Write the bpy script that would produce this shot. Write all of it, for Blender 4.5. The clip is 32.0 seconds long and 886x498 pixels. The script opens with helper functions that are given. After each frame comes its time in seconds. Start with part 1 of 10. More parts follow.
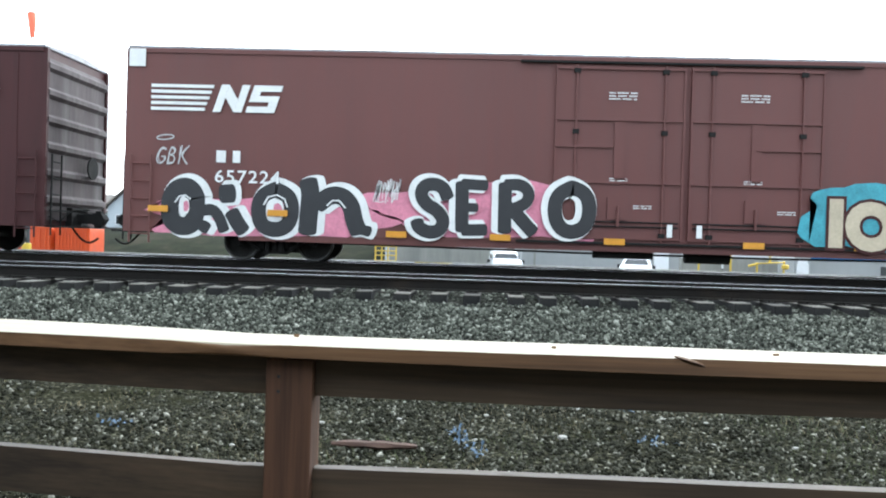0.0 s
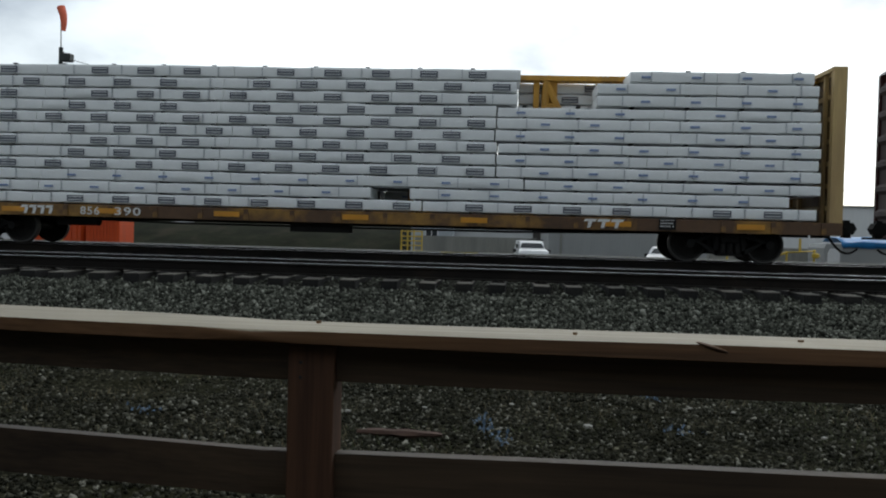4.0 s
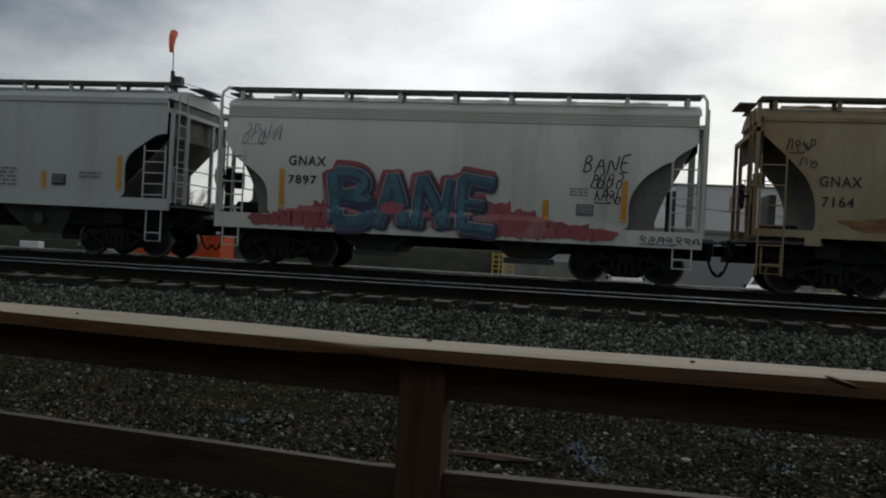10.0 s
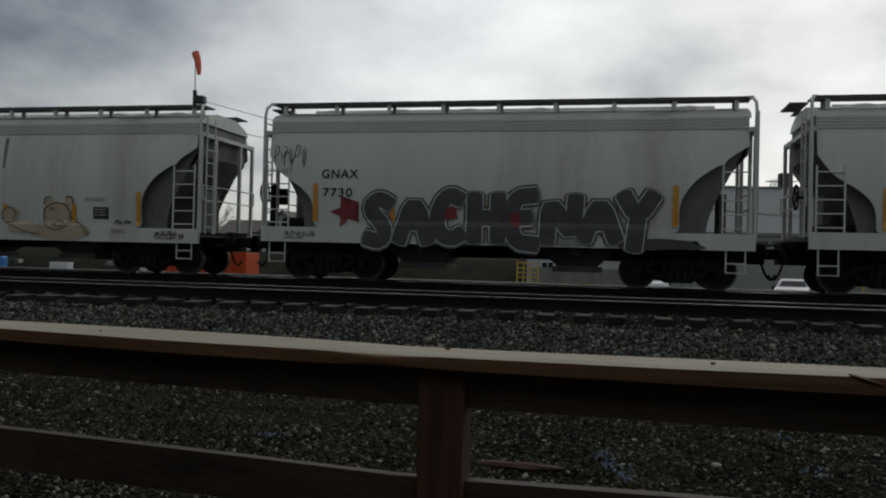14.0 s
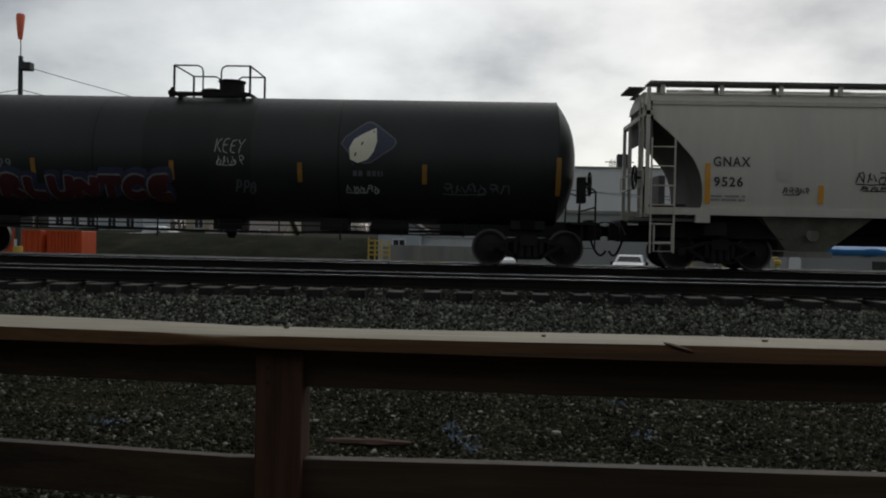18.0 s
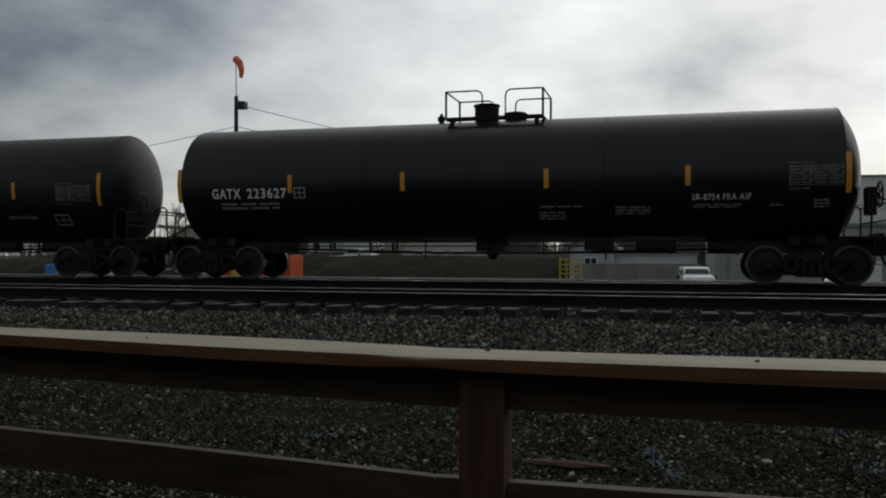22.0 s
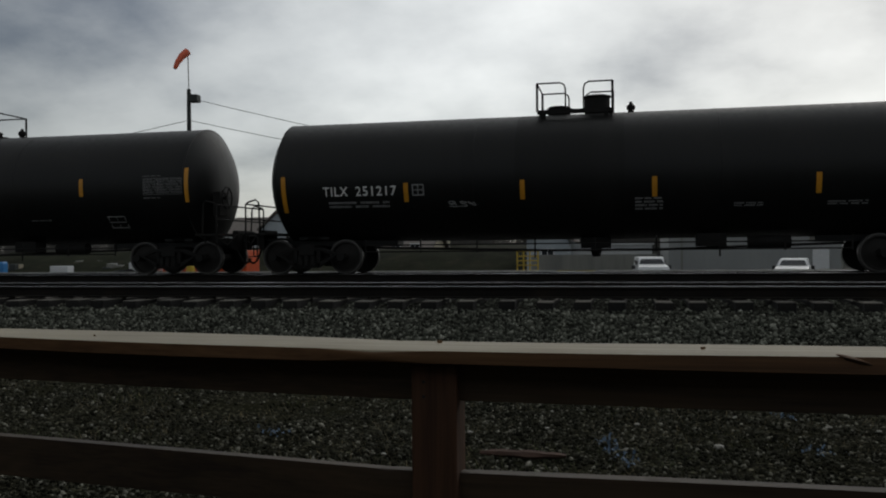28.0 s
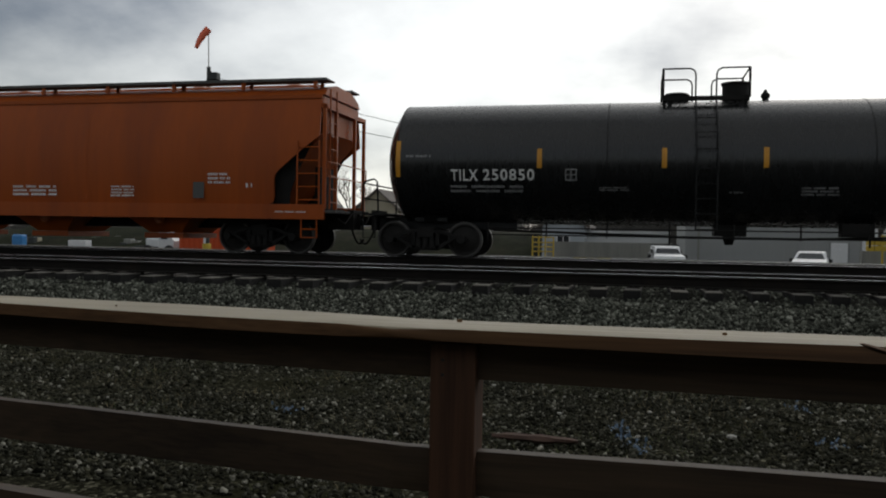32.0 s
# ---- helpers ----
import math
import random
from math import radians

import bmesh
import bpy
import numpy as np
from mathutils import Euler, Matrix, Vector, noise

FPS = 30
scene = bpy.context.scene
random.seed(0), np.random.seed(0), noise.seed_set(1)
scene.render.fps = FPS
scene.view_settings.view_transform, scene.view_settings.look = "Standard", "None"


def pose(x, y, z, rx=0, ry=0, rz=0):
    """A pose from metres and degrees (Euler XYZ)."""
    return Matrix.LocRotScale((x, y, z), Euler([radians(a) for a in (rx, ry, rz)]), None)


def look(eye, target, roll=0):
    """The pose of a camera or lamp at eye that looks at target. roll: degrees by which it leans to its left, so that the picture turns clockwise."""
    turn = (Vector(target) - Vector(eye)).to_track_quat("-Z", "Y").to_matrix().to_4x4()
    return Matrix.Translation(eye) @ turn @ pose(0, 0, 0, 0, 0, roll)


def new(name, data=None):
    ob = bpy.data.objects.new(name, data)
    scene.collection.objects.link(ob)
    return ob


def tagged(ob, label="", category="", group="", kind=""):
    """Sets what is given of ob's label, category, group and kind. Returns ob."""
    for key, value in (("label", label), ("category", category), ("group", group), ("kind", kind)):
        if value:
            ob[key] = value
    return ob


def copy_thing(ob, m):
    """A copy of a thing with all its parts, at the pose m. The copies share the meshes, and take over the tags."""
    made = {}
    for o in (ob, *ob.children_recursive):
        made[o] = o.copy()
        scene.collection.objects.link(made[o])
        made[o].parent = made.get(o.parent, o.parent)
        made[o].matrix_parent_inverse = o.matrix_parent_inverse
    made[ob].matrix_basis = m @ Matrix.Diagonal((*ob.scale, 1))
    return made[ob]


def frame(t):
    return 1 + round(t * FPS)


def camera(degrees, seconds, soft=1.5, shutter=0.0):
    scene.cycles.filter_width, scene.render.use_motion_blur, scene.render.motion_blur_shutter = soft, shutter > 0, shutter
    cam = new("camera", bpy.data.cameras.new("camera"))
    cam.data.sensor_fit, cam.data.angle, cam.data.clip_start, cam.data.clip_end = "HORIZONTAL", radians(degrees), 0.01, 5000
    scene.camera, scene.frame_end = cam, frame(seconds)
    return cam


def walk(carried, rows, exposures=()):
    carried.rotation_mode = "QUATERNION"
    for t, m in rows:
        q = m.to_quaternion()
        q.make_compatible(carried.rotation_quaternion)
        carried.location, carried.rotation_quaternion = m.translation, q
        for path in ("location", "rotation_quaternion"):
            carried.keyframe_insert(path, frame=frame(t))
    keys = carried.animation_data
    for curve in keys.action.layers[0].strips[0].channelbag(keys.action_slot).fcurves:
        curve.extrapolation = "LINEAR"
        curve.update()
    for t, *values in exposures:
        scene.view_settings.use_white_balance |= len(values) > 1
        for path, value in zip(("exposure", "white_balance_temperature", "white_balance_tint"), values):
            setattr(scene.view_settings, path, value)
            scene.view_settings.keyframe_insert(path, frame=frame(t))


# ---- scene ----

# the hand-held camera: seconds, x, z, pitch, roll, yaw
cam = camera(55.50, 32.0, 2.0)
PATH = [
    (0.0, 0.009, 1.563, -0.635, -1.727, 2.439),
    (0.5, -0.004, 1.569, -0.691, -2.800, 3.552),
    (1.0, -0.003, 1.566, -0.001, -2.365, 3.437),
    (1.5, 0.003, 1.566, 0.058, -1.922, 4.617),
    (2.0, 0.006, 1.560, 0.186, -1.379, 5.877),
    (2.5, 0.006, 1.562, -0.336, -1.559, 5.556),
    (3.0, 0.010, 1.561, -0.437, -1.851, 4.560),
    (3.5, 0.021, 1.556, -0.885, -1.440, 4.097),
    (5.5, 0.015, 1.555, -1.941, -1.651, 5.042),
    (6.0, 0.012, 1.555, -1.712, -1.127, 5.389),
    (6.5, 0.019, 1.552, -0.694, -1.053, 4.216),
    (7.0, 0.026, 1.551, -0.482, -0.619, 4.679),
    (7.5, 0.027, 1.555, -0.668, -2.568, 7.375),
    (8.0, -0.004, 1.556, -0.655, -3.768, 10.084),
    (8.5, -0.015, 1.558, 0.193, -3.272, 9.853),
    (9.0, -0.023, 1.560, 0.202, -3.391, 9.575),
    (9.5, -0.029, 1.546, -0.104, -2.923, 10.223),
    (10.0, -0.030, 1.546, -0.015, -2.979, 10.376),
    (10.5, -0.035, 1.548, 0.653, -3.110, 10.550),
    (11.0, -0.033, 1.548, 1.058, -2.929, 10.783),
    (11.5, -0.034, 1.543, 0.637, -2.465, 10.933),
    (12.0, -0.032, 1.542, 0.214, -1.865, 11.515),
    (12.5, -0.028, 1.542, 0.582, -1.860, 11.948),
    (13.0, -0.013, 1.546, 0.610, -1.200, 12.224),
    (13.5, -0.015, 1.540, 0.622, -1.628, 13.246),
    (15.5, 0.016, 1.555, 0.247, -0.307, 4.884),
    (16.0, 0.018, 1.556, -0.198, -0.584, 4.478),
    (16.5, 0.025, 1.550, -0.395, -1.259, 2.197),
    (17.0, 0.028, 1.546, -0.377, -0.757, 1.703),
    (17.5, 0.020, 1.545, -0.663, -1.452, 1.953),
    (18.0, 0.019, 1.542, -0.671, -1.179, 1.977),
    (18.5, 0.020, 1.542, -0.297, -1.209, 1.674),
    (19.0, 0.021, 1.553, -0.575, -1.490, 2.005),
    (19.5, 0.028, 1.559, 0.348, -0.583, 4.971),
    (20.0, 0.020, 1.558, -0.077, -1.759, 8.482),
    (20.5, 0.014, 1.557, -0.104, -0.854, 9.520),
    (21.0, 0.010, 1.558, 0.298, -0.278, 10.072),
    (21.5, 0.015, 1.552, 0.561, -0.863, 11.068),
    (22.0, 0.000, 1.550, 0.485, -0.129, 14.896),
    (22.5, -0.035, 1.553, 1.139, -1.620, 16.540),
    (23.0, -0.030, 1.552, -0.195, -1.267, 15.432),
    (23.5, -0.014, 1.554, -0.433, -0.885, 14.605),
    (24.0, -0.005, 1.549, -0.162, -0.288, 14.749),
    (24.5, -0.005, 1.552, -0.422, -0.269, 14.413),
    (25.0, -0.006, 1.554, 0.067, -0.650, 13.898),
    (25.5, -0.009, 1.557, 0.177, -0.693, 13.433),
    (26.0, -0.010, 1.551, -0.067, -0.410, 13.351),
    (26.5, -0.006, 1.552, 0.055, -0.098, 12.906),
    (28.5, 0.021, 1.545, -0.127, 0.988, 11.598),
    (29.0, 0.023, 1.541, -0.265, 1.441, 11.170),
    (29.5, 0.024, 1.542, -0.047, 1.145, 11.411),
    (30.0, 0.022, 1.546, -0.588, 0.528, 11.054),
    (30.5, 0.013, 1.546, -0.225, 0.400, 12.149),
    (31.0, 0.013, 1.539, -0.578, 0.429, 12.617),
    (31.5, 0.002, 1.533, -0.694, 0.151, 13.466),
    (32.0, 0.000, 1.537, -1.101, -0.934, 13.073),
]
EXPOSURES = [(0.0, 2.85, 5900, 6), (0.5, 2.28, 5900, 6), (1.0, 1.80, 5850, 5), (2.0, 1.38, 5850, 4), (3.0, 0.65, 5900, 3), (3.5, 0.58, 6100, 6), (6.0, 0.45, 6400, 9), (7.0, -0.2, 6500, 10), (8.0, -0.02, 6600, 10), (9.0, -0.30, 6550, 10), (10.0, -0.1, 6550, 10), (11.0, -0.25, 6500, 9), (13.0, -0.24, 6500, 9), (16.0, -0.30, 6550, 10), (17.0, -0.28, 6550, 10), (18.0, -0.2, 6550, 10), (19.0, -0.34, 6550, 10), (23.0, -0.24, 6550, 9), (26.0, -0.31, 6550, 9), (31.0, -0.18, 6550, 9), (32.0, 0.18, 6650, 10)]
walk(cam, [(t, pose(x, 0.0, z, 90 + p, r, y)) for t, x, z, p, r, y in PATH], EXPOSURES)

# ---- world and light: an overcast, broken grey sky, brightest over the tracks ----
SUN_AZ, SUN_EL = radians(17), radians(32)
world = bpy.data.worlds.new("overcast_sky")
scene.world = world
world.use_nodes = True


def build_sky(w):
    nt = w.node_tree
    nt.nodes.clear()
    n, l = nt.nodes.new, nt.links.new
    out, bg = n("ShaderNodeOutputWorld"), n("ShaderNodeBackground")
    sky = n("ShaderNodeTexSky")
    sky.sky_type, sky.sun_disc, sky.sun_elevation, sky.sun_rotation = "NISHITA", False, SUN_EL, SUN_AZ
    dim = n("ShaderNodeVectorMath")
    dim.operation = "SCALE"
    dim.inputs["Scale"].default_value = 0.02
    l(sky.outputs[0], dim.inputs[0])
    co, sep = n("ShaderNodeTexCoord"), n("ShaderNodeSeparateXYZ")
    l(co.outputs["Generated"], sep.inputs[0])
    # flatten the direction onto a cloud layer: x / (z + k), y / (z + k)
    up = n("ShaderNodeMath")
    up.operation = "ADD"
    up.inputs[1].default_value = 0.36
    l(sep.outputs["Z"], up.inputs[0])
    dv = n("ShaderNodeVectorMath")
    dv.operation = "DIVIDE"
    cu = n("ShaderNodeCombineXYZ")
    for k in range(3):
        l(up.outputs[0], cu.inputs[k])
    l(co.outputs["Generated"], dv.inputs[0])
    l(cu.outputs[0], dv.inputs[1])
    mp = n("ShaderNodeMapping")
    mp.inputs["Location"].default_value = SKY_SHIFT
    mp.inputs["Scale"].default_value = (1, 1, 0)
    l(dv.outputs[0], mp.inputs[0])
    big, fine = n("ShaderNodeTexNoise"), n("ShaderNodeTexNoise")
    for tex, s, d in ((big, 1.0, 3.0), (fine, 3.4, 8.0)):
        tex.inputs["Scale"].default_value, tex.inputs["Detail"].default_value, tex.inputs["Roughness"].default_value = s, d, 0.55
        l(mp.outputs[0], tex.inputs["Vector"])
    mixn = n("ShaderNodeMath")
    mixn.operation = "MULTIPLY_ADD"
    mixn.inputs[1].default_value = 0.35
    l(fine.outputs["Fac"], mixn.inputs[0])
    sc = n("ShaderNodeMath")
    sc.operation = "MULTIPLY"
    sc.inputs[1].default_value = 0.65
    l(big.outputs["Fac"], sc.inputs[0])
    l(sc.outputs[0], mixn.inputs[2])
    # a heavier bank of cloud stands off to the north-west
    bank = n("ShaderNodeVectorMath")
    bank.operation = "DISTANCE"
    flat = n("ShaderNodeVectorMath")
    flat.operation = "MULTIPLY"
    flat.inputs[1].default_value = (0.75, 1.6, 0.0)
    l(dv.outputs[0], flat.inputs[0])
    bank.inputs[1].default_value = (-0.96 * 0.75, 1.20 * 1.6, 0.0)
    l(flat.outputs[0], bank.inputs[0])
    near = n("ShaderNodeMapRange")
    near.interpolation_type = "SMOOTHSTEP"
    near.inputs["From Min"].default_value, near.inputs["From Max"].default_value = 0.08, 0.60
    near.inputs["To Min"].default_value, near.inputs["To Max"].default_value = 0.15, 0.0
    l(bank.outputs["Value"], near.inputs["Value"])
    thick = n("ShaderNodeMath")
    thick.operation = "SUBTRACT"
    l(mixn.outputs[0], thick.inputs[0])
    l(near.outputs[0], thick.inputs[1])
    ramp = n("ShaderNodeValToRGB")
    els = ramp.color_ramp.elements
    els[0].position, els[0].color = 0.30, (0.20, 0.215, 0.24, 1)
    els[1].position, els[1].color = 0.60, (0.915, 0.93, 0.915, 1)
    mid = els.new(0.46)
    mid.color = (0.64, 0.655, 0.65, 1)
    l(thick.outputs[0], ramp.inputs[0])
    # the cloud layer is thinner, and so brighter, towards the hidden sun
    dot = n("ShaderNodeVectorMath")
    dot.operation = "DOT_PRODUCT"
    dot.inputs[1].default_value = (math.sin(SUN_AZ) * math.cos(SUN_EL), math.cos(SUN_AZ) * math.cos(SUN_EL), math.sin(SUN_EL))
    l(co.outputs["Generated"], dot.inputs[0])
    gl = n("ShaderNodeMapRange")
    gl.interpolation_type = "SMOOTHSTEP"
    gl.inputs["From Min"].default_value, gl.inputs["From Max"].default_value = 0.30, 0.95
    gl.inputs["To Min"].default_value, gl.inputs["To Max"].default_value = 0.37, 1.08
    l(dot.outputs["Value"], gl.inputs["Value"])
    mul = n("ShaderNodeVectorMath")
    mul.operation = "SCALE"
    l(ramp.outputs[0], mul.inputs[0])
    l(gl.outputs[0], mul.inputs["Scale"])
    add = n("ShaderNodeVectorMath")
    l(mul.outputs[0], add.inputs[0])
    l(dim.outputs[0], add.inputs[1])
    l(add.outputs[0], bg.inputs["Color"])
    bg.inputs["Strength"].default_value = SKY_STRENGTH
    l(bg.outputs[0], out.inputs[0])


SKY_SHIFT, SKY_STRENGTH = (0.35, 0.15, 0.0), 1.0
build_sky(world)
sun_data = bpy.data.lights.new("sun", "SUN")
sun_data.energy, sun_data.angle, sun_data.color = 0.08, radians(30), (1.0, 0.97, 0.93)
sun = new("sun", sun_data)
sun.matrix_world = look((0, 0, 0), (-math.sin(SUN_AZ) * math.cos(SUN_EL), -math.cos(SUN_AZ) * math.cos(SUN_EL), -math.sin(SUN_EL)))

# ---- materials ----
def mat(name, base, rough=0.6, metal=0.0, var=0.25, scale=3.0, grime=None, grime_amt=0.0, bump=0.0, bump_scale=60.0, streak=False, emit=0.0, spread=0.0, coord="Object", spec=0.5):
    """A painted, worn or raw surface: two scales of variation, an optional grime colour in blotches or vertical streaks, fine relief."""
    m = bpy.data.materials.new(name)
    m.use_nodes = True
    nt = m.node_tree
    bs = nt.nodes["Principled BSDF"]
    n, l = nt.nodes.new, nt.links.new
    bs.inputs["Roughness"].default_value, bs.inputs["Metallic"].default_value, bs.inputs["Specular IOR Level"].default_value = rough, metal, spec
    co = n("ShaderNodeTexCoord")
    mp = n("ShaderNodeMapping")
    l(co.outputs[coord], mp.inputs[0])
    if streak:
        mp.inputs["Scale"].default_value = (1.0, 1.0, 0.12 if streak is True else streak)
    a, b = n("ShaderNodeTexNoise"), n("ShaderNodeTexNoise")
    a.inputs["Scale"].default_value, a.inputs["Detail"].default_value = scale, 5.0
    b.inputs["Scale"].default_value, b.inputs["Detail"].default_value = scale * 9, 4.0
    l(mp.outputs[0], a.inputs["Vector"])
    l(mp.outputs[0], b.inputs["Vector"])
    dark = [c * (1 - var) for c in base]
    light = [min(1, c * (1 + var)) for c in base]
    r = n("ShaderNodeValToRGB")
    r.color_ramp.elements[0].position, r.color_ramp.elements[0].color = 0.3, (*dark, 1)
    r.color_ramp.elements[1].position, r.color_ramp.elements[1].color = 0.7, (*light, 1)
    ad = n("ShaderNodeMath")
    ad.operation = "MULTIPLY_ADD"
    ad.inputs[1].default_value = 0.4
    l(b.outputs["Fac"], ad.inputs[0])
    hf = n("ShaderNodeMath")
    hf.operation = "MULTIPLY"
    hf.inputs[1].default_value = 0.6
    l(a.outputs["Fac"], hf.inputs[0])
    l(hf.outputs[0], ad.inputs[2])
    val = ad.outputs[0]
    if spread:
        oi = n("ShaderNodeObjectInfo")
        geo = n("ShaderNodeNewGeometry")
        s1 = n("ShaderNodeMath")
        s1.operation = "ADD"
        l(oi.outputs["Random"], s1.inputs[0])
        l(geo.outputs["Random Per Island"], s1.inputs[1])
        s2 = n("ShaderNodeMath")
        s2.operation = "FRACT"
        l(s1.outputs[0], s2.inputs[0])
        s3 = n("ShaderNodeMath")
        s3.operation = "MULTIPLY_ADD"
        s3.inputs[1].default_value, s3.inputs[2].default_value = spread, -spread / 2
        l(s2.outputs[0], s3.inputs[0])
        s4 = n("ShaderNodeMath")
        s4.operation = "ADD"
        l(s3.outputs[0], s4.inputs[0])
        l(val, s4.inputs[1])
        val = s4.outputs[0]
    l(val, r.inputs[0])
    col = r.outputs[0]
    if grime:
        g = n("ShaderNodeTexNoise")
        g.inputs["Scale"].default_value, g.inputs["Detail"].default_value, g.inputs["Roughness"].default_value = scale * 0.6, 8.0, 0.65
        l(mp.outputs[0], g.inputs["Vector"])
        gr = n("ShaderNodeMapRange")
        gr.inputs["From Min"].default_value, gr.inputs["From Max"].default_value = 0.62 - 0.3 * grime_amt, 0.80 - 0.2 * grime_amt
        gr.inputs["To Max"].default_value = 0.9
        l(g.outputs["Fac"], gr.inputs["Value"])
        mx = n("ShaderNodeMixRGB")
        mx.inputs[2].default_value = (*grime, 1)
        l(gr.outputs[0], mx.inputs[0])
        l(col, mx.inputs[1])
        col = mx.outputs[0]
    l(col, bs.inputs["Base Color"])
    if emit:
        bs.inputs["Emission Strength"].default_value = emit
        l(col, bs.inputs["Emission Color"])
    rr = n("ShaderNodeMapRange")
    rr.inputs["To Min"].default_value, rr.inputs["To Max"].default_value = max(0.03, rough - 0.12), min(1, rough + 0.12)
    l(b.outputs["Fac"], rr.inputs["Value"])
    l(rr.outputs[0], bs.inputs["Roughness"])
    if bump:
        bt = n("ShaderNodeTexNoise")
        bt.inputs["Scale"].default_value, bt.inputs["Detail"].default_value = bump_scale, 6.0
        l(mp.outputs[0], bt.inputs["Vector"])
        bp = n("ShaderNodeBump")
        bp.inputs["Strength"].default_value, bp.inputs["Distance"].default_value = bump, 0.02
        l(bt.outputs["Fac"], bp.inputs["Height"])
        l(bp.outputs[0], bs.inputs["Normal"])
    return m


def wood_mat(name, dark, light, rough=0.7, along=(0.5, 14.0, 14.0)):
    """Weathered timber: grain stretched along x, knots and cracks."""
    m = bpy.data.materials.new(name)
    m.use_nodes = True
    nt = m.node_tree
    bs = nt.nodes["Principled BSDF"]
    n, l = nt.nodes.new, nt.links.new
    co, mp = n("ShaderNodeTexCoord"), n("ShaderNodeMapping")
    mp.inputs["Scale"].default_value = along
    l(co.outputs["Object"], mp.inputs[0])
    a, b = n("ShaderNodeTexNoise"), n("ShaderNodeTexNoise")
    a.inputs["Scale"].default_value, a.inputs["Detail"].default_value, a.inputs["Distortion"].default_value = 2.2, 8.0, 0.6
    b.inputs["Scale"].default_value, b.inputs["Detail"].default_value = 9.0, 6.0
    l(mp.outputs[0], a.inputs["Vector"])
    l(mp.outputs[0], b.inputs["Vector"])
    big = n("ShaderNodeTexNoise")
    big.inputs["Scale"].default_value, big.inputs["Detail"].default_value = 1.7, 4.0
    l(co.outputs["Object"], big.inputs["Vector"])
    mx = n("ShaderNodeMath")
    mx.operation = "MULTIPLY_ADD"
    mx.inputs[1].default_value = 0.45
    l(b.outputs["Fac"], mx.inputs[0])
    h = n("ShaderNodeMath")
    h.operation = "MULTIPLY"
    h.inputs[1].default_value = 0.55
    l(a.outputs["Fac"], h.inputs[0])
    l(h.outputs[0], mx.inputs[2])
    m2 = n("ShaderNodeMath")
    m2.operation = "MULTIPLY_ADD"
    m2.inputs[1].default_value, m2.inputs[2].default_value = 0.5, -0.25
    l(big.outputs["Fac"], m2.inputs[0])
    m3 = n("ShaderNodeMath")
    m3.operation = "ADD"
    l(m2.outputs[0], m3.inputs[0])
    l(mx.outputs[0], m3.inputs[1])
    r = n("ShaderNodeValToRGB")
    r.color_ramp.elements[0].position, r.color_ramp.elements[0].color = 0.28, (*dark, 1)
    r.color_ramp.elements[1].position, r.color_ramp.elements[1].color = 0.72, (*light, 1)
    l(m3.outputs[0], r.inputs[0])
    l(r.outputs[0], bs.inputs["Base Color"])
    bs.inputs["Roughness"].default_value = rough
    bp = n("ShaderNodeBump")
    bp.inputs["Strength"].default_value, bp.inputs["Distance"].default_value = 0.35, 0.004
    l(mx.outputs[0], bp.inputs["Height"])
    l(bp.outputs[0], bs.inputs["Normal"])
    return m


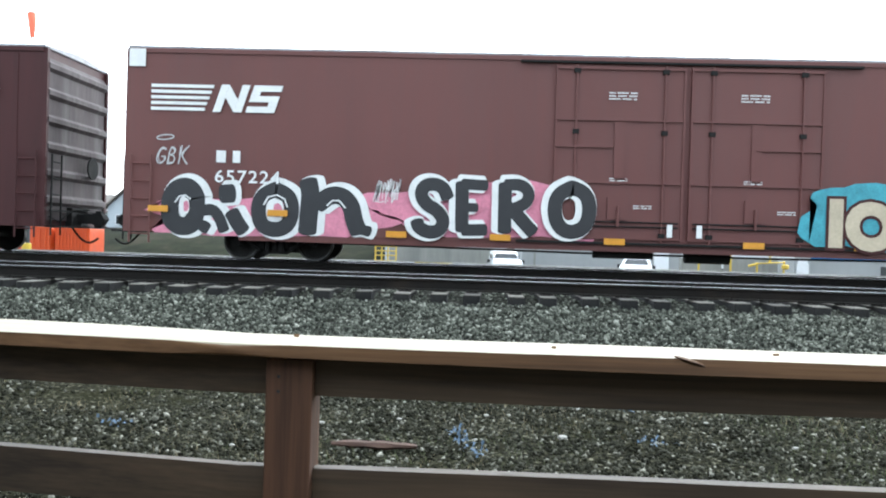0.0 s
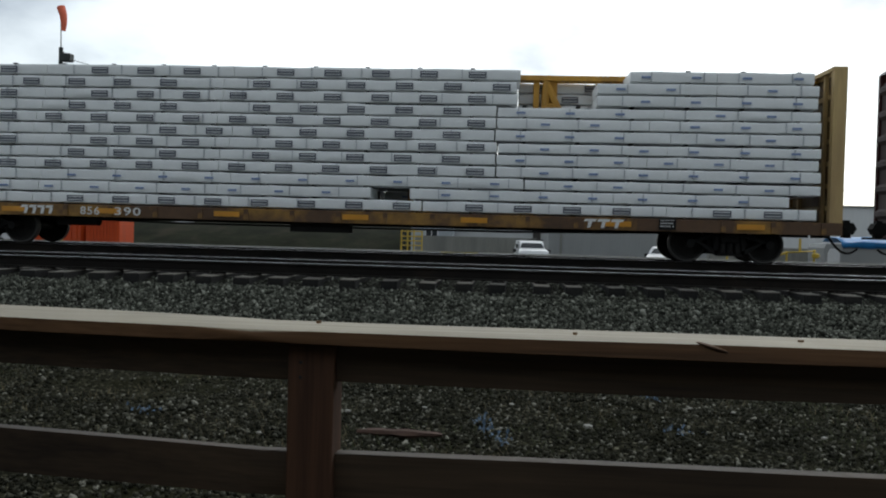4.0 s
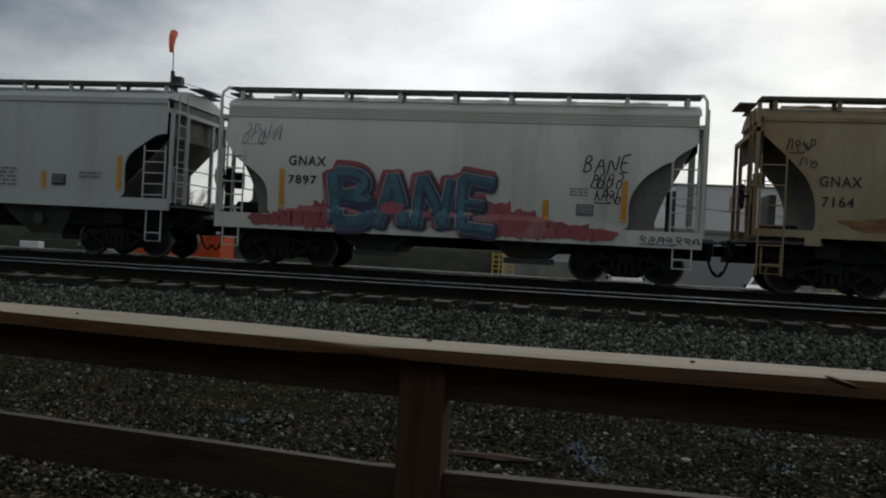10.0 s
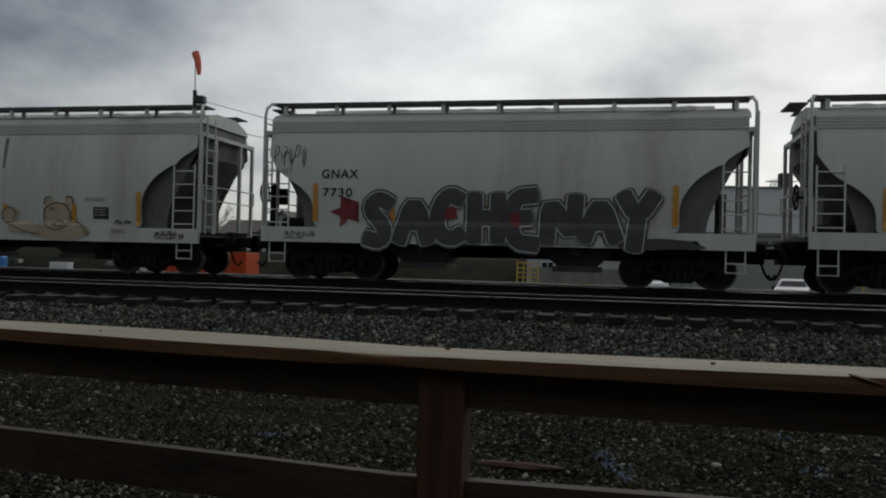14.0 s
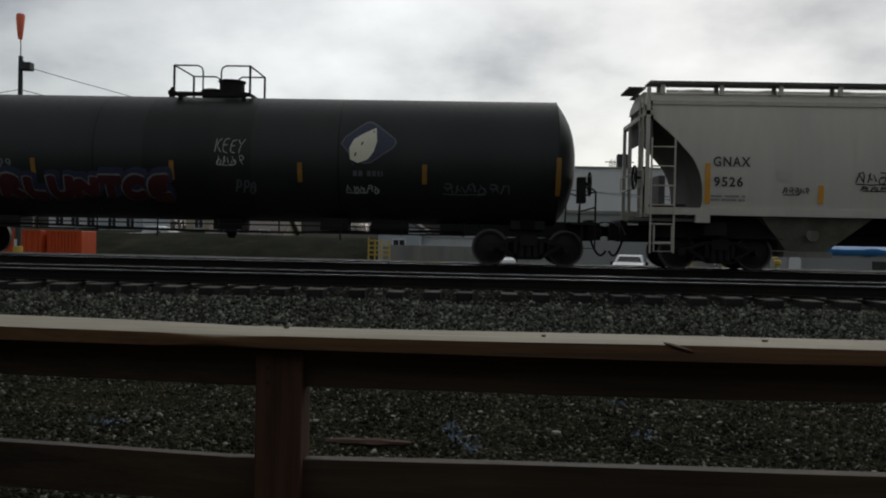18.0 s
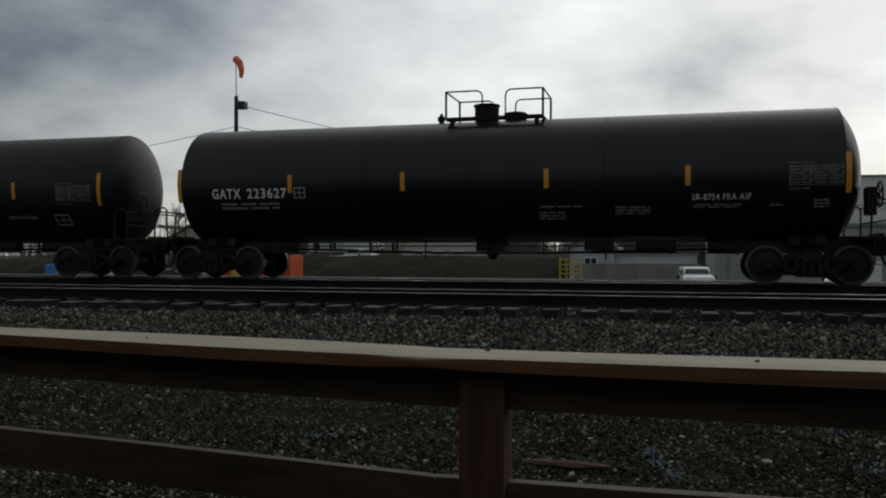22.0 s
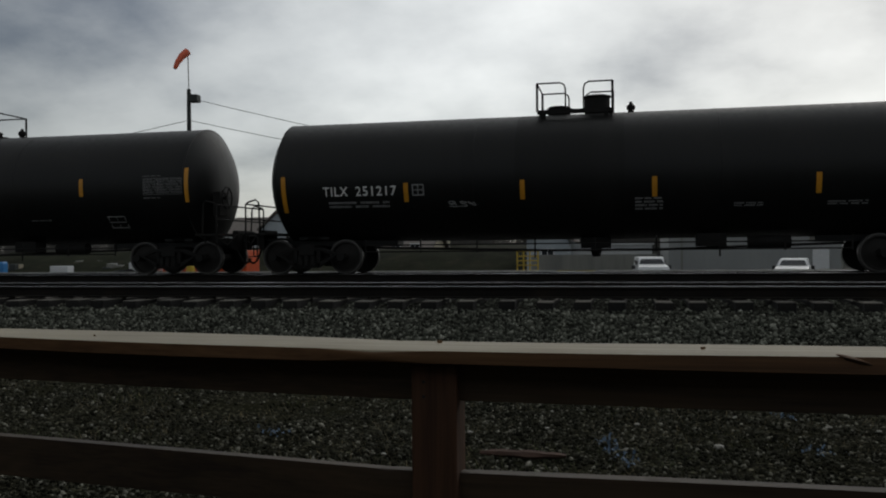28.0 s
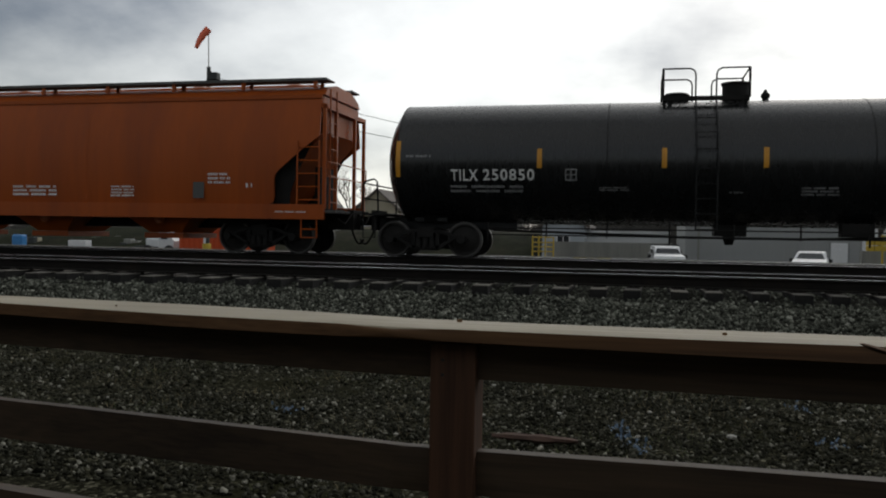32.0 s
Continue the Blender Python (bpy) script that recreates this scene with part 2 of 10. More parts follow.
def stone_mat(name, stops, scale, bump=0.6, loose=False, moss=None):
    """Broken stone: every chip has its own grey; loose stones take it piece by piece, a bed of chips cell by cell."""
    m = bpy.data.materials.new(name)
    m.use_nodes = True
    nt = m.node_tree
    bs = nt.nodes["Principled BSDF"]
    n, l = nt.nodes.new, nt.links.new
    co = n("ShaderNodeTexCoord")
    r = n("ShaderNodeValToRGB")
    els = r.color_ramp.elements
    els[0].position, els[0].color = stops[0][0], (*stops[0][1], 1)
    els[1].position, els[1].color = stops[-1][0], (*stops[-1][1], 1)
    for p, c in stops[1:-1]:
        els.new(p).color = (*c, 1)
    fine = n("ShaderNodeTexNoise")
    fine.inputs["Scale"].default_value, fine.inputs["Detail"].default_value = 90.0, 4.0
    l(co.outputs["Object"], fine.inputs["Vector"])
    height = fine.outputs["Fac"]
    if loose:
        geo = n("ShaderNodeNewGeometry")
        val = geo.outputs["Random Per Island"]
    else:
        vo = n("ShaderNodeTexVoronoi")
        vo.inputs["Scale"].default_value = scale
        l(co.outputs["Object"], vo.inputs["Vector"])
        sp = n("ShaderNodeSeparateColor")
        l(vo.outputs["Color"], sp.inputs[0])
        val = sp.outputs[0]
        inv = n("ShaderNodeMath")
        inv.operation = "SUBTRACT"
        inv.inputs[0].default_value = 1.0
        l(vo.outputs["Distance"], inv.inputs[1])
        height = inv.outputs[0]
    ma = n("ShaderNodeMath")
    ma.operation = "MULTIPLY_ADD"
    ma.inputs[1].default_value = 0.24
    l(fine.outputs["Fac"], ma.inputs[0])
    sh = n("ShaderNodeMath")
    sh.operation = "SUBTRACT"
    sh.inputs[1].default_value = 0.12
    l(val, sh.inputs[0])
    l(sh.outputs[0], ma.inputs[2])
    l(ma.outputs[0], r.inputs[0])
    col = r.outputs[0]
    if moss:
        g = n("ShaderNodeTexNoise")
        g.inputs["Scale"].default_value, g.inputs["Detail"].default_value = 0.8, 7.0
        l(co.outputs["Object"], g.inputs["Vector"])
        k = n("ShaderNodeMapRange")
        k.inputs["From Min"].default_value, k.inputs["From Max"].default_value, k.inputs["To Max"].default_value = 0.48, 0.66, 0.8
        l(g.outputs["Fac"], k.inputs["Value"])
        mx = n("ShaderNodeMixRGB")
        mx.inputs[2].default_value = (*moss, 1)
        l(k.outputs[0], mx.inputs[0])
        l(col, mx.inputs[1])
        col = mx.outputs[0]
    l(col, bs.inputs["Base Color"])
    bs.inputs["Roughness"].default_value, bs.inputs["Specular IOR Level"].default_value = 1.0, 0.02
    bp = n("ShaderNodeBump")
    bp.inputs["Strength"].default_value, bp.inputs["Distance"].default_value = bump, 0.012
    l(height, bp.inputs["Height"])
    l(bp.outputs[0], bs.inputs["Normal"])
    return m


M_STEEL = mat("rail_steel", (0.014, 0.0125, 0.011), 0.85, 0.0, 0.3, 2.0, (0.026, 0.02, 0.015), 0.3, 0.2, 40, spec=0.12)
M_RAILTOP = mat("polished_rail_head", (0.66, 0.67, 0.68), 0.34, 1.0, 0.1, 5.0)
# tie timber in two tones: light and shade painted onto tops and sides
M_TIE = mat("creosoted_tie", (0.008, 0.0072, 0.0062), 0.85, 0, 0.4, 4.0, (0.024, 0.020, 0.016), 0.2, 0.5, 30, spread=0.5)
M_TIELIT = mat("bleached_tie_top", (0.085, 0.078, 0.064), 0.85, 0, 0.4, 4.0, (0.05, 0.042, 0.034), 0.3, 0.5, 30, spread=0.5)
M_BALLAST = stone_mat("ballast_rock", ((0.0, (0.029, 0.0305, 0.025)), (0.5, (0.086, 0.090, 0.073)), (0.88, (0.168, 0.174, 0.143)), (1.0, (0.35, 0.355, 0.30))), 20, 0.5, True)
# rock from between the tracks outward, darker than the shoulder ballast
M_DARKROCK = stone_mat("grimy_ballast_rock", ((0.0, (0.006, 0.006, 0.005)), (0.6, (0.022, 0.021, 0.017)), (1.0, (0.07, 0.068, 0.056))), 20, 0.5, True)
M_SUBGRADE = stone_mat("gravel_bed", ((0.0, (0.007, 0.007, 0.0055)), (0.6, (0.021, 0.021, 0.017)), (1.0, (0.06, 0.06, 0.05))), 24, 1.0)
M_GRAVEL = stone_mat("lineside_gravel", ((0.0, (0.013, 0.013, 0.0095)), (0.6, (0.040, 0.0395, 0.028)), (0.9, (0.098, 0.096, 0.075)), (1.0, (0.33, 0.32, 0.265))), 28, 0.5, True)
M_GROUND = stone_mat("lineside_soil", ((0.0, (0.007, 0.0066, 0.0045)), (0.6, (0.019, 0.0182, 0.0108)), (0.9, (0.052, 0.050, 0.032)), (1.0, (0.17, 0.16, 0.115))), 38, 1.0, False, (0.016, 0.016, 0.007))
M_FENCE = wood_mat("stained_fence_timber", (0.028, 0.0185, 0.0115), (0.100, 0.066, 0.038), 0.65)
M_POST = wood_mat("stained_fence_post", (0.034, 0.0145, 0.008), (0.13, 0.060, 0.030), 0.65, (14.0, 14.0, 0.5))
# cap board: brown for its sides, paler grey-tan for its top
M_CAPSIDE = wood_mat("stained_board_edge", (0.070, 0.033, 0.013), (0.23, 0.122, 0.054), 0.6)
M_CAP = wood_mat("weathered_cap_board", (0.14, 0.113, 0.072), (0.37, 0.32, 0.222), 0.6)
M_BOX_NS = mat("boxcar_brown_paint", (0.118, 0.039, 0.033), 0.6, 0, 0.12, 0.7, (0.11, 0.042, 0.036), 0.2, 0.05, 8, streak=True)
M_BOX_BN = mat("oxide_red_paint", (0.056, 0.0185, 0.0185), 0.55, 0, 0.2, 0.8, (0.042, 0.013, 0.013), 0.3, 0.05, 8, streak=True, spec=0.22)
M_GALV = mat("dusty_galvanised_end", (0.30, 0.29, 0.30), 0.6, 0.2, 0.3, 2.0, (0.14, 0.10, 0.09), 0.4, streak=True)
M_BOXEND = mat("dusty_brown_end_paint", (0.105, 0.085, 0.085), 0.75, 0, 0.35, 2.0, (0.20, 0.185, 0.18), 0.45, streak=True, spec=0.2)
M_YEL = mat("safety_yellow_paint", (0.50, 0.26, 0.03), 0.6, 0, 0.25, 1.5, (0.16, 0.09, 0.03), 0.55, streak=True)
M_REFL = mat("yellow_reflector", (0.60, 0.27, 0.02), 0.4, 0, 0.15, 4.0)
M_REFLDULL = mat("dirty_yellow_reflector", (0.26, 0.13, 0.018), 0.5, 0, 0.3, 4.0)
M_TANK = mat("black_tank_paint", (0.0068, 0.0071, 0.0070), 0.46, 0, 0.3, 1.0, (0.013, 0.0124, 0.0115), 0.3, 0.04, 5, streak=True, spec=0.30)
M_TANKDUSTY = mat("dusty_black_tank_paint", (0.0145, 0.0155, 0.0152), 0.50, 0, 0.35, 1.0, (0.022, 0.0215, 0.020), 0.35, 0.04, 5, streak=True, spec=0.40)
M_TANKGREY = mat("worn_dusty_tank_paint", (0.0112, 0.0118, 0.0112), 0.52, 0, 0.35, 1.0, (0.02, 0.0192, 0.0175), 0.4, 0.04, 5, streak=True, spec=0.34)
M_TANKSEMI = mat("satin_black_tank_paint", (0.0066, 0.0070, 0.0072), 0.34, 0, 0.3, 1.0, (0.013, 0.0130, 0.0130), 0.3, 0.03, 5, streak=True, spec=0.36)
M_TANKGLOSS = mat("glossy_black_tank_paint", (0.0080, 0.0086, 0.0092), 0.27, 0, 0.3, 1.0, (0.015, 0.0152, 0.0155), 0.3, 0.03, 5, streak=True, spec=0.55)
M_BLACK = mat("black_underframe", (0.014, 0.0134, 0.0126), 0.85, 0, 0.4, 3.0, (0.017, 0.014, 0.011), 0.2, spec=0.25)
M_WHEEL = mat("worn_wheel_steel", (0.021, 0.0195, 0.018), 0.75, 0, 0.35, 5.0, (0.022, 0.017, 0.013), 0.3, spec=0.25)
M_HOP_GREY = mat("pale_grey_paint", (0.575, 0.605, 0.56), 0.55, 0, 0.07, 0.6, (0.30, 0.28, 0.25), 0.22, 0.03, 6, streak=True)
M_HOP_BLUE = mat("cool_grey_paint", (0.44, 0.475, 0.46), 0.5, 0, 0.06, 0.6, (0.30, 0.30, 0.30), 0.12, 0.03, 6, streak=True)
M_HOP_TAN = mat("dirty_cream_paint", (0.49, 0.472, 0.41), 0.6, 0, 0.10, 0.6, (0.30, 0.24, 0.16), 0.35, 0.03, 6, streak=True)
M_HOP_RUST = mat("rusted_grey_paint", (0.315, 0.283, 0.185), 0.7, 0, 0.25, 0.55, (0.215, 0.108, 0.030), 0.88, 0.05, 8, streak=0.4)
M_HOP_ORG = mat("orange_hopper_paint", (0.33, 0.066, 0.006), 0.45, 0, 0.15, 0.7, (0.20, 0.042, 0.010), 0.3, 0.03, 6, streak=True, spec=0.25)
# dirty hopper-end steel, darkened further to paint in the shade under the overhang
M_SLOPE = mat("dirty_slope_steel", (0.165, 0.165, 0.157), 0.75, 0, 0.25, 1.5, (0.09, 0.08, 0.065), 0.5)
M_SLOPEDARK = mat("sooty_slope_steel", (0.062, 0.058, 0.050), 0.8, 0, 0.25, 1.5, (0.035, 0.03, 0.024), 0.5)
# dark grey steel; on the discharge chutes it paints in the underbody shade
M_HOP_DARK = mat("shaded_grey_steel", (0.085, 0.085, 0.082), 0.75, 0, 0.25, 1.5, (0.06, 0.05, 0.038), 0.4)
M_WRAP = mat("white_lumber_wrap", (0.82, 0.84, 0.84), 0.4, 0, 0.06, 2.0, None, 0, 0.3, 5)
M_WHITE = mat("white_stencil_paint", (0.72, 0.72, 0.70), 0.6, 0, 0.12, 4.0)
M_DIMWHITE = mat("faded_white_stencil", (0.30, 0.30, 0.30), 0.6, 0, 0.3, 6.0)
M_STRIPE = mat("dark_teal_spray_paint", (0.04, 0.085, 0.11), 0.6, 0, 0.35, 2.0)
M_FAINT = mat("faint_grey_stencil", (0.17, 0.17, 0.17), 0.6, 0, 0.3, 6.0)
M_DARKINK = mat("black_stencil_paint", (0.02, 0.02, 0.022), 0.55, 0, 0.2, 4.0)
M_PINK = mat("pink_spray_paint", (0.62, 0.22, 0.30), 0.6, 0, 0.25, 2.0)
M_TURQ = mat("turquoise_spray_paint", (0.06, 0.30, 0.36), 0.6, 0, 0.35, 3.0)
M_SKYBLUE = mat("pale_blue_spray_paint", (0.42, 0.60, 0.72), 0.6, 0, 0.12, 2.0)
M_RED = mat("crimson_spray_paint", (0.205, 0.026, 0.031), 0.55, 0, 0.3, 2.5)
M_CREAM = mat("cream_spray_paint", (0.58, 0.52, 0.26), 0.6, 0, 0.15, 2.0)
M_BEIGE = mat("beige_spray_paint", (0.50, 0.42, 0.30), 0.6, 0, 0.2, 2.0)
M_BRIGHTYEL = mat("bright_yellow_vinyl", (0.78, 0.48, 0.01), 0.4, 0, 0.05, 2.0)
M_LOGO_CREAM = mat("cream_leaf_decal", (0.68, 0.66, 0.52), 0.5, 0, 0.08, 2.0)
M_LOGO_DIM = mat("dull_grey_decal", (0.10, 0.10, 0.105), 0.5, 0, 0.2, 2.0)
M_NAVY = mat("navy_decal", (0.03, 0.035, 0.07), 0.5, 0, 0.2, 2.0)
M_TAGWHITE = mat("thin_white_spray_paint", (0.48, 0.48, 0.47), 0.6, 0, 0.25, 6.0)
M_INKGREY = mat("dark_grey_spray_paint", (0.062, 0.064, 0.066), 0.6, 0, 0.35, 2.5)

# ---- mesh helpers ----
def box(bm, x0, x1, y0, y1, z0, z1):
    v = [bm.verts.new(p) for p in ((x0, y0, z0), (x1, y0, z0), (x1, y1, z0), (x0, y1, z0), (x0, y0, z1), (x1, y0, z1), (x1, y1, z1), (x0, y1, z1))]
    for f in ((3, 2, 1, 0), (4, 5, 6, 7), (0, 1, 5, 4), (1, 2, 6, 5), (2, 3, 7, 6), (3, 0, 4, 7)):
        bm.faces.new([v[i] for i in f])
    return v


def prism(bm, poly, y0, y1):
    """Extrudes a polygon of (x, z) points from y0 to y1."""
    a = [bm.verts.new((x, y0, z)) for x, z in poly]
    b = [bm.verts.new((x, y1, z)) for x, z in poly]
    bm.faces.new(a)
    bm.faces.new(b[::-1])
    for i in range(len(poly)):
        j = (i + 1) % len(poly)
        bm.faces.new((a[j], a[i], b[i], b[j]))


def prism_x(bm, poly, x0, x1):
    """Extrudes a polygon of (y, z) points from x0 to x1."""
    a = [bm.verts.new((x0, y, z)) for y, z in poly]
    b = [bm.verts.new((x1, y, z)) for y, z in poly]
    bm.faces.new(a[::-1])
    bm.faces.new(b)
    for i in range(len(poly)):
        j = (i + 1) % len(poly)
        bm.faces.new((a[i], a[j], b[j], b[i]))


def rod(bm, p, q, r, seg=8):
    """A round bar from p to q."""
    p, q = Vector(p), Vector(q)
    d = (q - p).normalized()
    u = d.orthogonal().normalized()
    w = d.cross(u)
    ra, rb = [], []
    for i in range(seg):
        a = 2 * math.pi * i / seg
        o = (u * math.cos(a) + w * math.sin(a)) * r
        ra.append(bm.verts.new(p + o))
        rb.append(bm.verts.new(q + o))
    bm.faces.new(ra[::-1])
    bm.faces.new(rb)
    for i in range(seg):
        j = (i + 1) % seg
        bm.faces.new((ra[i], ra[j], rb[j], rb[i]))


def pipe(bm, pts, r, seg=6):
    """One bent tube through the points."""
    p = [Vector(q) for q in pts]
    rings, u = [], None
    for i, c in enumerate(p):
        d = (p[min(i + 1, len(p) - 1)] - p[max(i - 1, 0)]).normalized()
        u = d.orthogonal().normalized() if u is None else (u - d * u.dot(d)).normalized()
        w = d.cross(u)
        rings.append([bm.verts.new(c + (u * math.cos(2 * math.pi * k / seg) + w * math.sin(2 * math.pi * k / seg)) * r) for k in range(seg)])
    for a, b in zip(rings, rings[1:]):
        for k in range(seg):
            bm.faces.new((a[k], a[(k + 1) % seg], b[(k + 1) % seg], b[k]))
    bm.faces.new(rings[0][::-1])
    bm.faces.new(rings[-1])


def lathe(bm, prof, axis="x", centre=(0, 0, 0), seg=32):
    """Turns a profile of (along, radius) round an axis through centre."""
    c = Vector(centre)
    rings = []
    for s, r in prof:
        ring = []
        for i in range(seg):
            a = 2 * math.pi * i / seg
            ca, sa = math.cos(a) * r, math.sin(a) * r
            o = (s, ca, sa) if axis == "x" else ((ca, s, -sa) if axis == "y" else (ca, sa, s))
            ring.append(bm.verts.new(c + Vector(o)))
        rings.append(ring)
    for a, b in zip(rings, rings[1:]):
        for i in range(seg):
            j = (i + 1) % seg
            bm.faces.new((a[i], a[j], b[j], b[i]))
    bm.faces.new(rings[0][::-1])
    bm.faces.new(rings[-1])


def bevel(bm, w, seg=1):
    bmesh.ops.bevel(bm, geom=list(bm.edges), offset=w, segments=seg, affect="EDGES", profile=0.5)


def part(name, bm, material, parent=None, label="", smooth=False):
    """Links a bmesh as one mesh object under a thing or a part."""
    bmesh.ops.recalc_face_normals(bm, faces=list(bm.faces))
    me = bpy.data.meshes.new(name)
    bm.to_mesh(me)
    bm.free()
    for mm in (material if isinstance(material, (list, tuple)) else (material,)):
        me.materials.append(mm)
    if smooth:
        for p in me.polygons:
            p.use_smooth = True
        me.set_sharp_from_angle(angle=radians(35))
    ob = new(name, me)
    if parent:
        ob.parent = parent
    if label:
        ob["label"] = label
    return ob


def pieces(name, bm, material, parent, label=""):
    """Links every loose piece of a bmesh as a part of its own; alike pieces share one mesh."""
    left = set(bm.verts)
    made, cache = [], {}
    while left:
        stack, isle = [left.pop()], []
        while stack:
            v = stack.pop()
            isle.append(v)
            for e in v.link_edges:
                o = e.other_vert(v)
                if o in left:
                    left.remove(o)
                    stack.append(o)
        isle.sort(key=lambda v: v.index if v.index >= 0 else 0)
        c = sum((v.co for v in isle), Vector()) / len(isle)
        idx = {v: i for i, v in enumerate(isle)}
        fs = {f for v in isle for f in v.link_faces}
        co = [tuple(round(k, 3) for k in (v.co - c)) for v in isle]
        key = (len(isle), tuple(sorted(co)))
        if key not in cache:
            me = bpy.data.meshes.new(name)
            me.from_pydata([v.co - c for v in isle], [], [[idx[v] for v in f.verts] for f in fs])
            b2 = bmesh.new()
            b2.from_mesh(me)
            bmesh.ops.recalc_face_normals(b2, faces=list(b2.faces))
            b2.to_mesh(me)
            b2.free()
            me.materials.append(material)
            cache[key] = me
        ob = new(name, cache[key])
        ob.parent, ob.location = parent, c
        if label:
            ob["label"] = label
        made.append(ob)
    bm.free()
    return made


def thing(name, label, category, group="", m=None, kind=""):
    ob = new(name)
    ob.empty_display_size = 0.3
    if m is not None:
        ob.matrix_world = m
    return tagged(ob, label, category, group, kind)


def B():
    return bmesh.new()


def simple(name, boxes, material, parent=None, label="", bev=0.0):
    """One part out of a few blocks."""
    bm = B()
    for b in boxes:
        box(bm, *b)
    if bev:
        bevel(bm, bev)
    return part(name, bm, material, parent, label)


TEXT_CACHE = {}


def text_mesh(body, size, fat=0.0, shear=0.0, depth=0.0, space=1.0):
    """The outline of a word in the built-in font as a mesh in the (x, y) plane, centred."""
    key = (body, size, fat, shear, depth, space)
    if key not in TEXT_CACHE:
        cu = bpy.data.curves.new("lettering", "FONT")
        cu.body, cu.size, cu.offset, cu.shear, cu.extrude, cu.align_x, cu.align_y, cu.space_character, cu.resolution_u = body, size, fat, shear, depth, "CENTER", "CENTER", space, 4
        tmp = new("lettering", cu)
        bpy.context.view_layer.update()
        me = bpy.data.meshes.new_from_object(tmp.evaluated_get(bpy.context.evaluated_depsgraph_get()))
        bpy.data.objects.remove(tmp)
        TEXT_CACHE[key] = me
    return TEXT_CACHE[key]


def on_side(x, z, y):
    """A flat decal on a flat near side at y."""
    return lambda u, v: (x + u, y, z + v)


def on_tank(x, z, r, zc, off=0.008):
    """A decal that follows a tank's near flank."""
    def f(u, v):
        d = max(-0.98, min(0.98, (z + v - zc) / r))
        return (x + u, -math.sqrt(1 - d * d) * r - off, z + v)
    return f


def curved(place):
    return abs(place(0, 0.3)[1] - place(0, -0.3)[1]) + abs(place(0, 0.3)[1] - place(0, 0)[1]) > 1e-4


def drape(bm, place, step=0.12, levels=()):
    """Lay a flat drawing in (x, z) onto a flank; on a curved one it is first cut into level strips."""
    if curved(place):
        z0, zs = place(0, 0)[2], [v.co.z for v in bm.verts]
        for z in [k * step - z0 for k in range(math.ceil((min(zs) + z0) / step), math.floor((max(zs) + z0) / step) + 1)] + list(levels):
            bmesh.ops.bisect_plane(bm, geom=list(bm.verts) + list(bm.edges) + list(bm.faces), plane_co=(0, 0, z), plane_no=(0, 0, 1), dist=1e-5)
    for v in bm.verts:
        v.co = place(v.co.x, v.co.z)


def draped_mesh(name, src, flat, place):
    """A text mesh moved by flat() into (u, v) and then laid onto a flank."""
    bm = B()
    vs = [bm.verts.new((p[0], 0, p[1])) for p in (flat(v.co) for v in src.vertices)]
    for q in src.polygons:
        bm.faces.new([vs[i] for i in q.vertices])
    drape(bm, place)
    me = bpy.data.meshes.new(name)
    bm.to_mesh(me)
    bm.free()
    return me


def spray(car, name, strokes, place, layers, label=""):
    """Hand-sprayed forms: thick strokes with round ends and joints; every layer is (material, extra width, shift along, shift up)."""
    g = None
    for i, (m, extra, dx, dz) in enumerate(layers):
        bm = B()
        for k, (pts, w) in enumerate(strokes):
            r = (w + extra) / 2
            q = [Vector((a + dx, b + dz)) for a, b in pts]
            for _ in range(2):
                if len(q) > 2:
                    q = [q[0]] + [p for a, b in zip(q, q[1:]) for p in (a * 0.75 + b * 0.25, a * 0.25 + b * 0.75)] + [q[-1]]
            left, right = [], []
            n = len(q)
            for j in range(n):
                d = (q[min(n - 1, j + 1)] - q[max(0, j - 1)])
                if (q[0] - q[-1]).length < 1e-6 and j in (0, n - 1):
                    d = q[1] - q[-2]
                d.normalize()
                o = Vector((-d.y, d.x)) * r
                left.append(q[j] + o)
                right.append(q[j] - o)
            y = -0.0012 * k - 0.005 * i
            row = [(bm.verts.new((a.x, y, a.y)), bm.verts.new((b.x, y, b.y))) for a, b in zip(left, right)]
            for a, b in zip(row, row[1:]):
                bm.faces.new((a[0], a[1], b[1], b[0]))
            if (q[0] - q[-1]).length > 1e-6:
                for c, d in ((q[0], q[0] - q[1]), (q[-1], q[-1] - q[-2])):
                    d = d.normalized()
                    fan = [c + d * (r * 0.4 * math.cos(t)) + Vector((-d.y, d.x)) * (r * math.sin(t)) for t in (-1.571, -1.2, -0.8, -0.4, 0, 0.4, 0.8, 1.2, 1.571)]
                    bm.faces.new([bm.verts.new((p.x, y - 0.0004, p.y)) for p in fan])
        if curved(place):
            z0, zs = place(0, 0)[2], [v.co.z for v in bm.verts]
            for k in range(math.ceil((min(zs) + z0) / 0.12), math.floor((max(zs) + z0) / 0.12) + 1):
                bmesh.ops.bisect_plane(bm, geom=list(bm.verts) + list(bm.edges) + list(bm.faces), plane_co=(0, 0, k * 0.12 - z0), plane_no=(0, 0, 1), dist=1e-5)
        for v in bm.verts:
            p = place(v.co.x, v.co.z)
            v.co = (p[0], p[1] + v.co.y, p[2])
        o = part(name if g is None else "graffiti_fill", bm, m, g or car, label if g is None else "")
        g = g or o
    return g


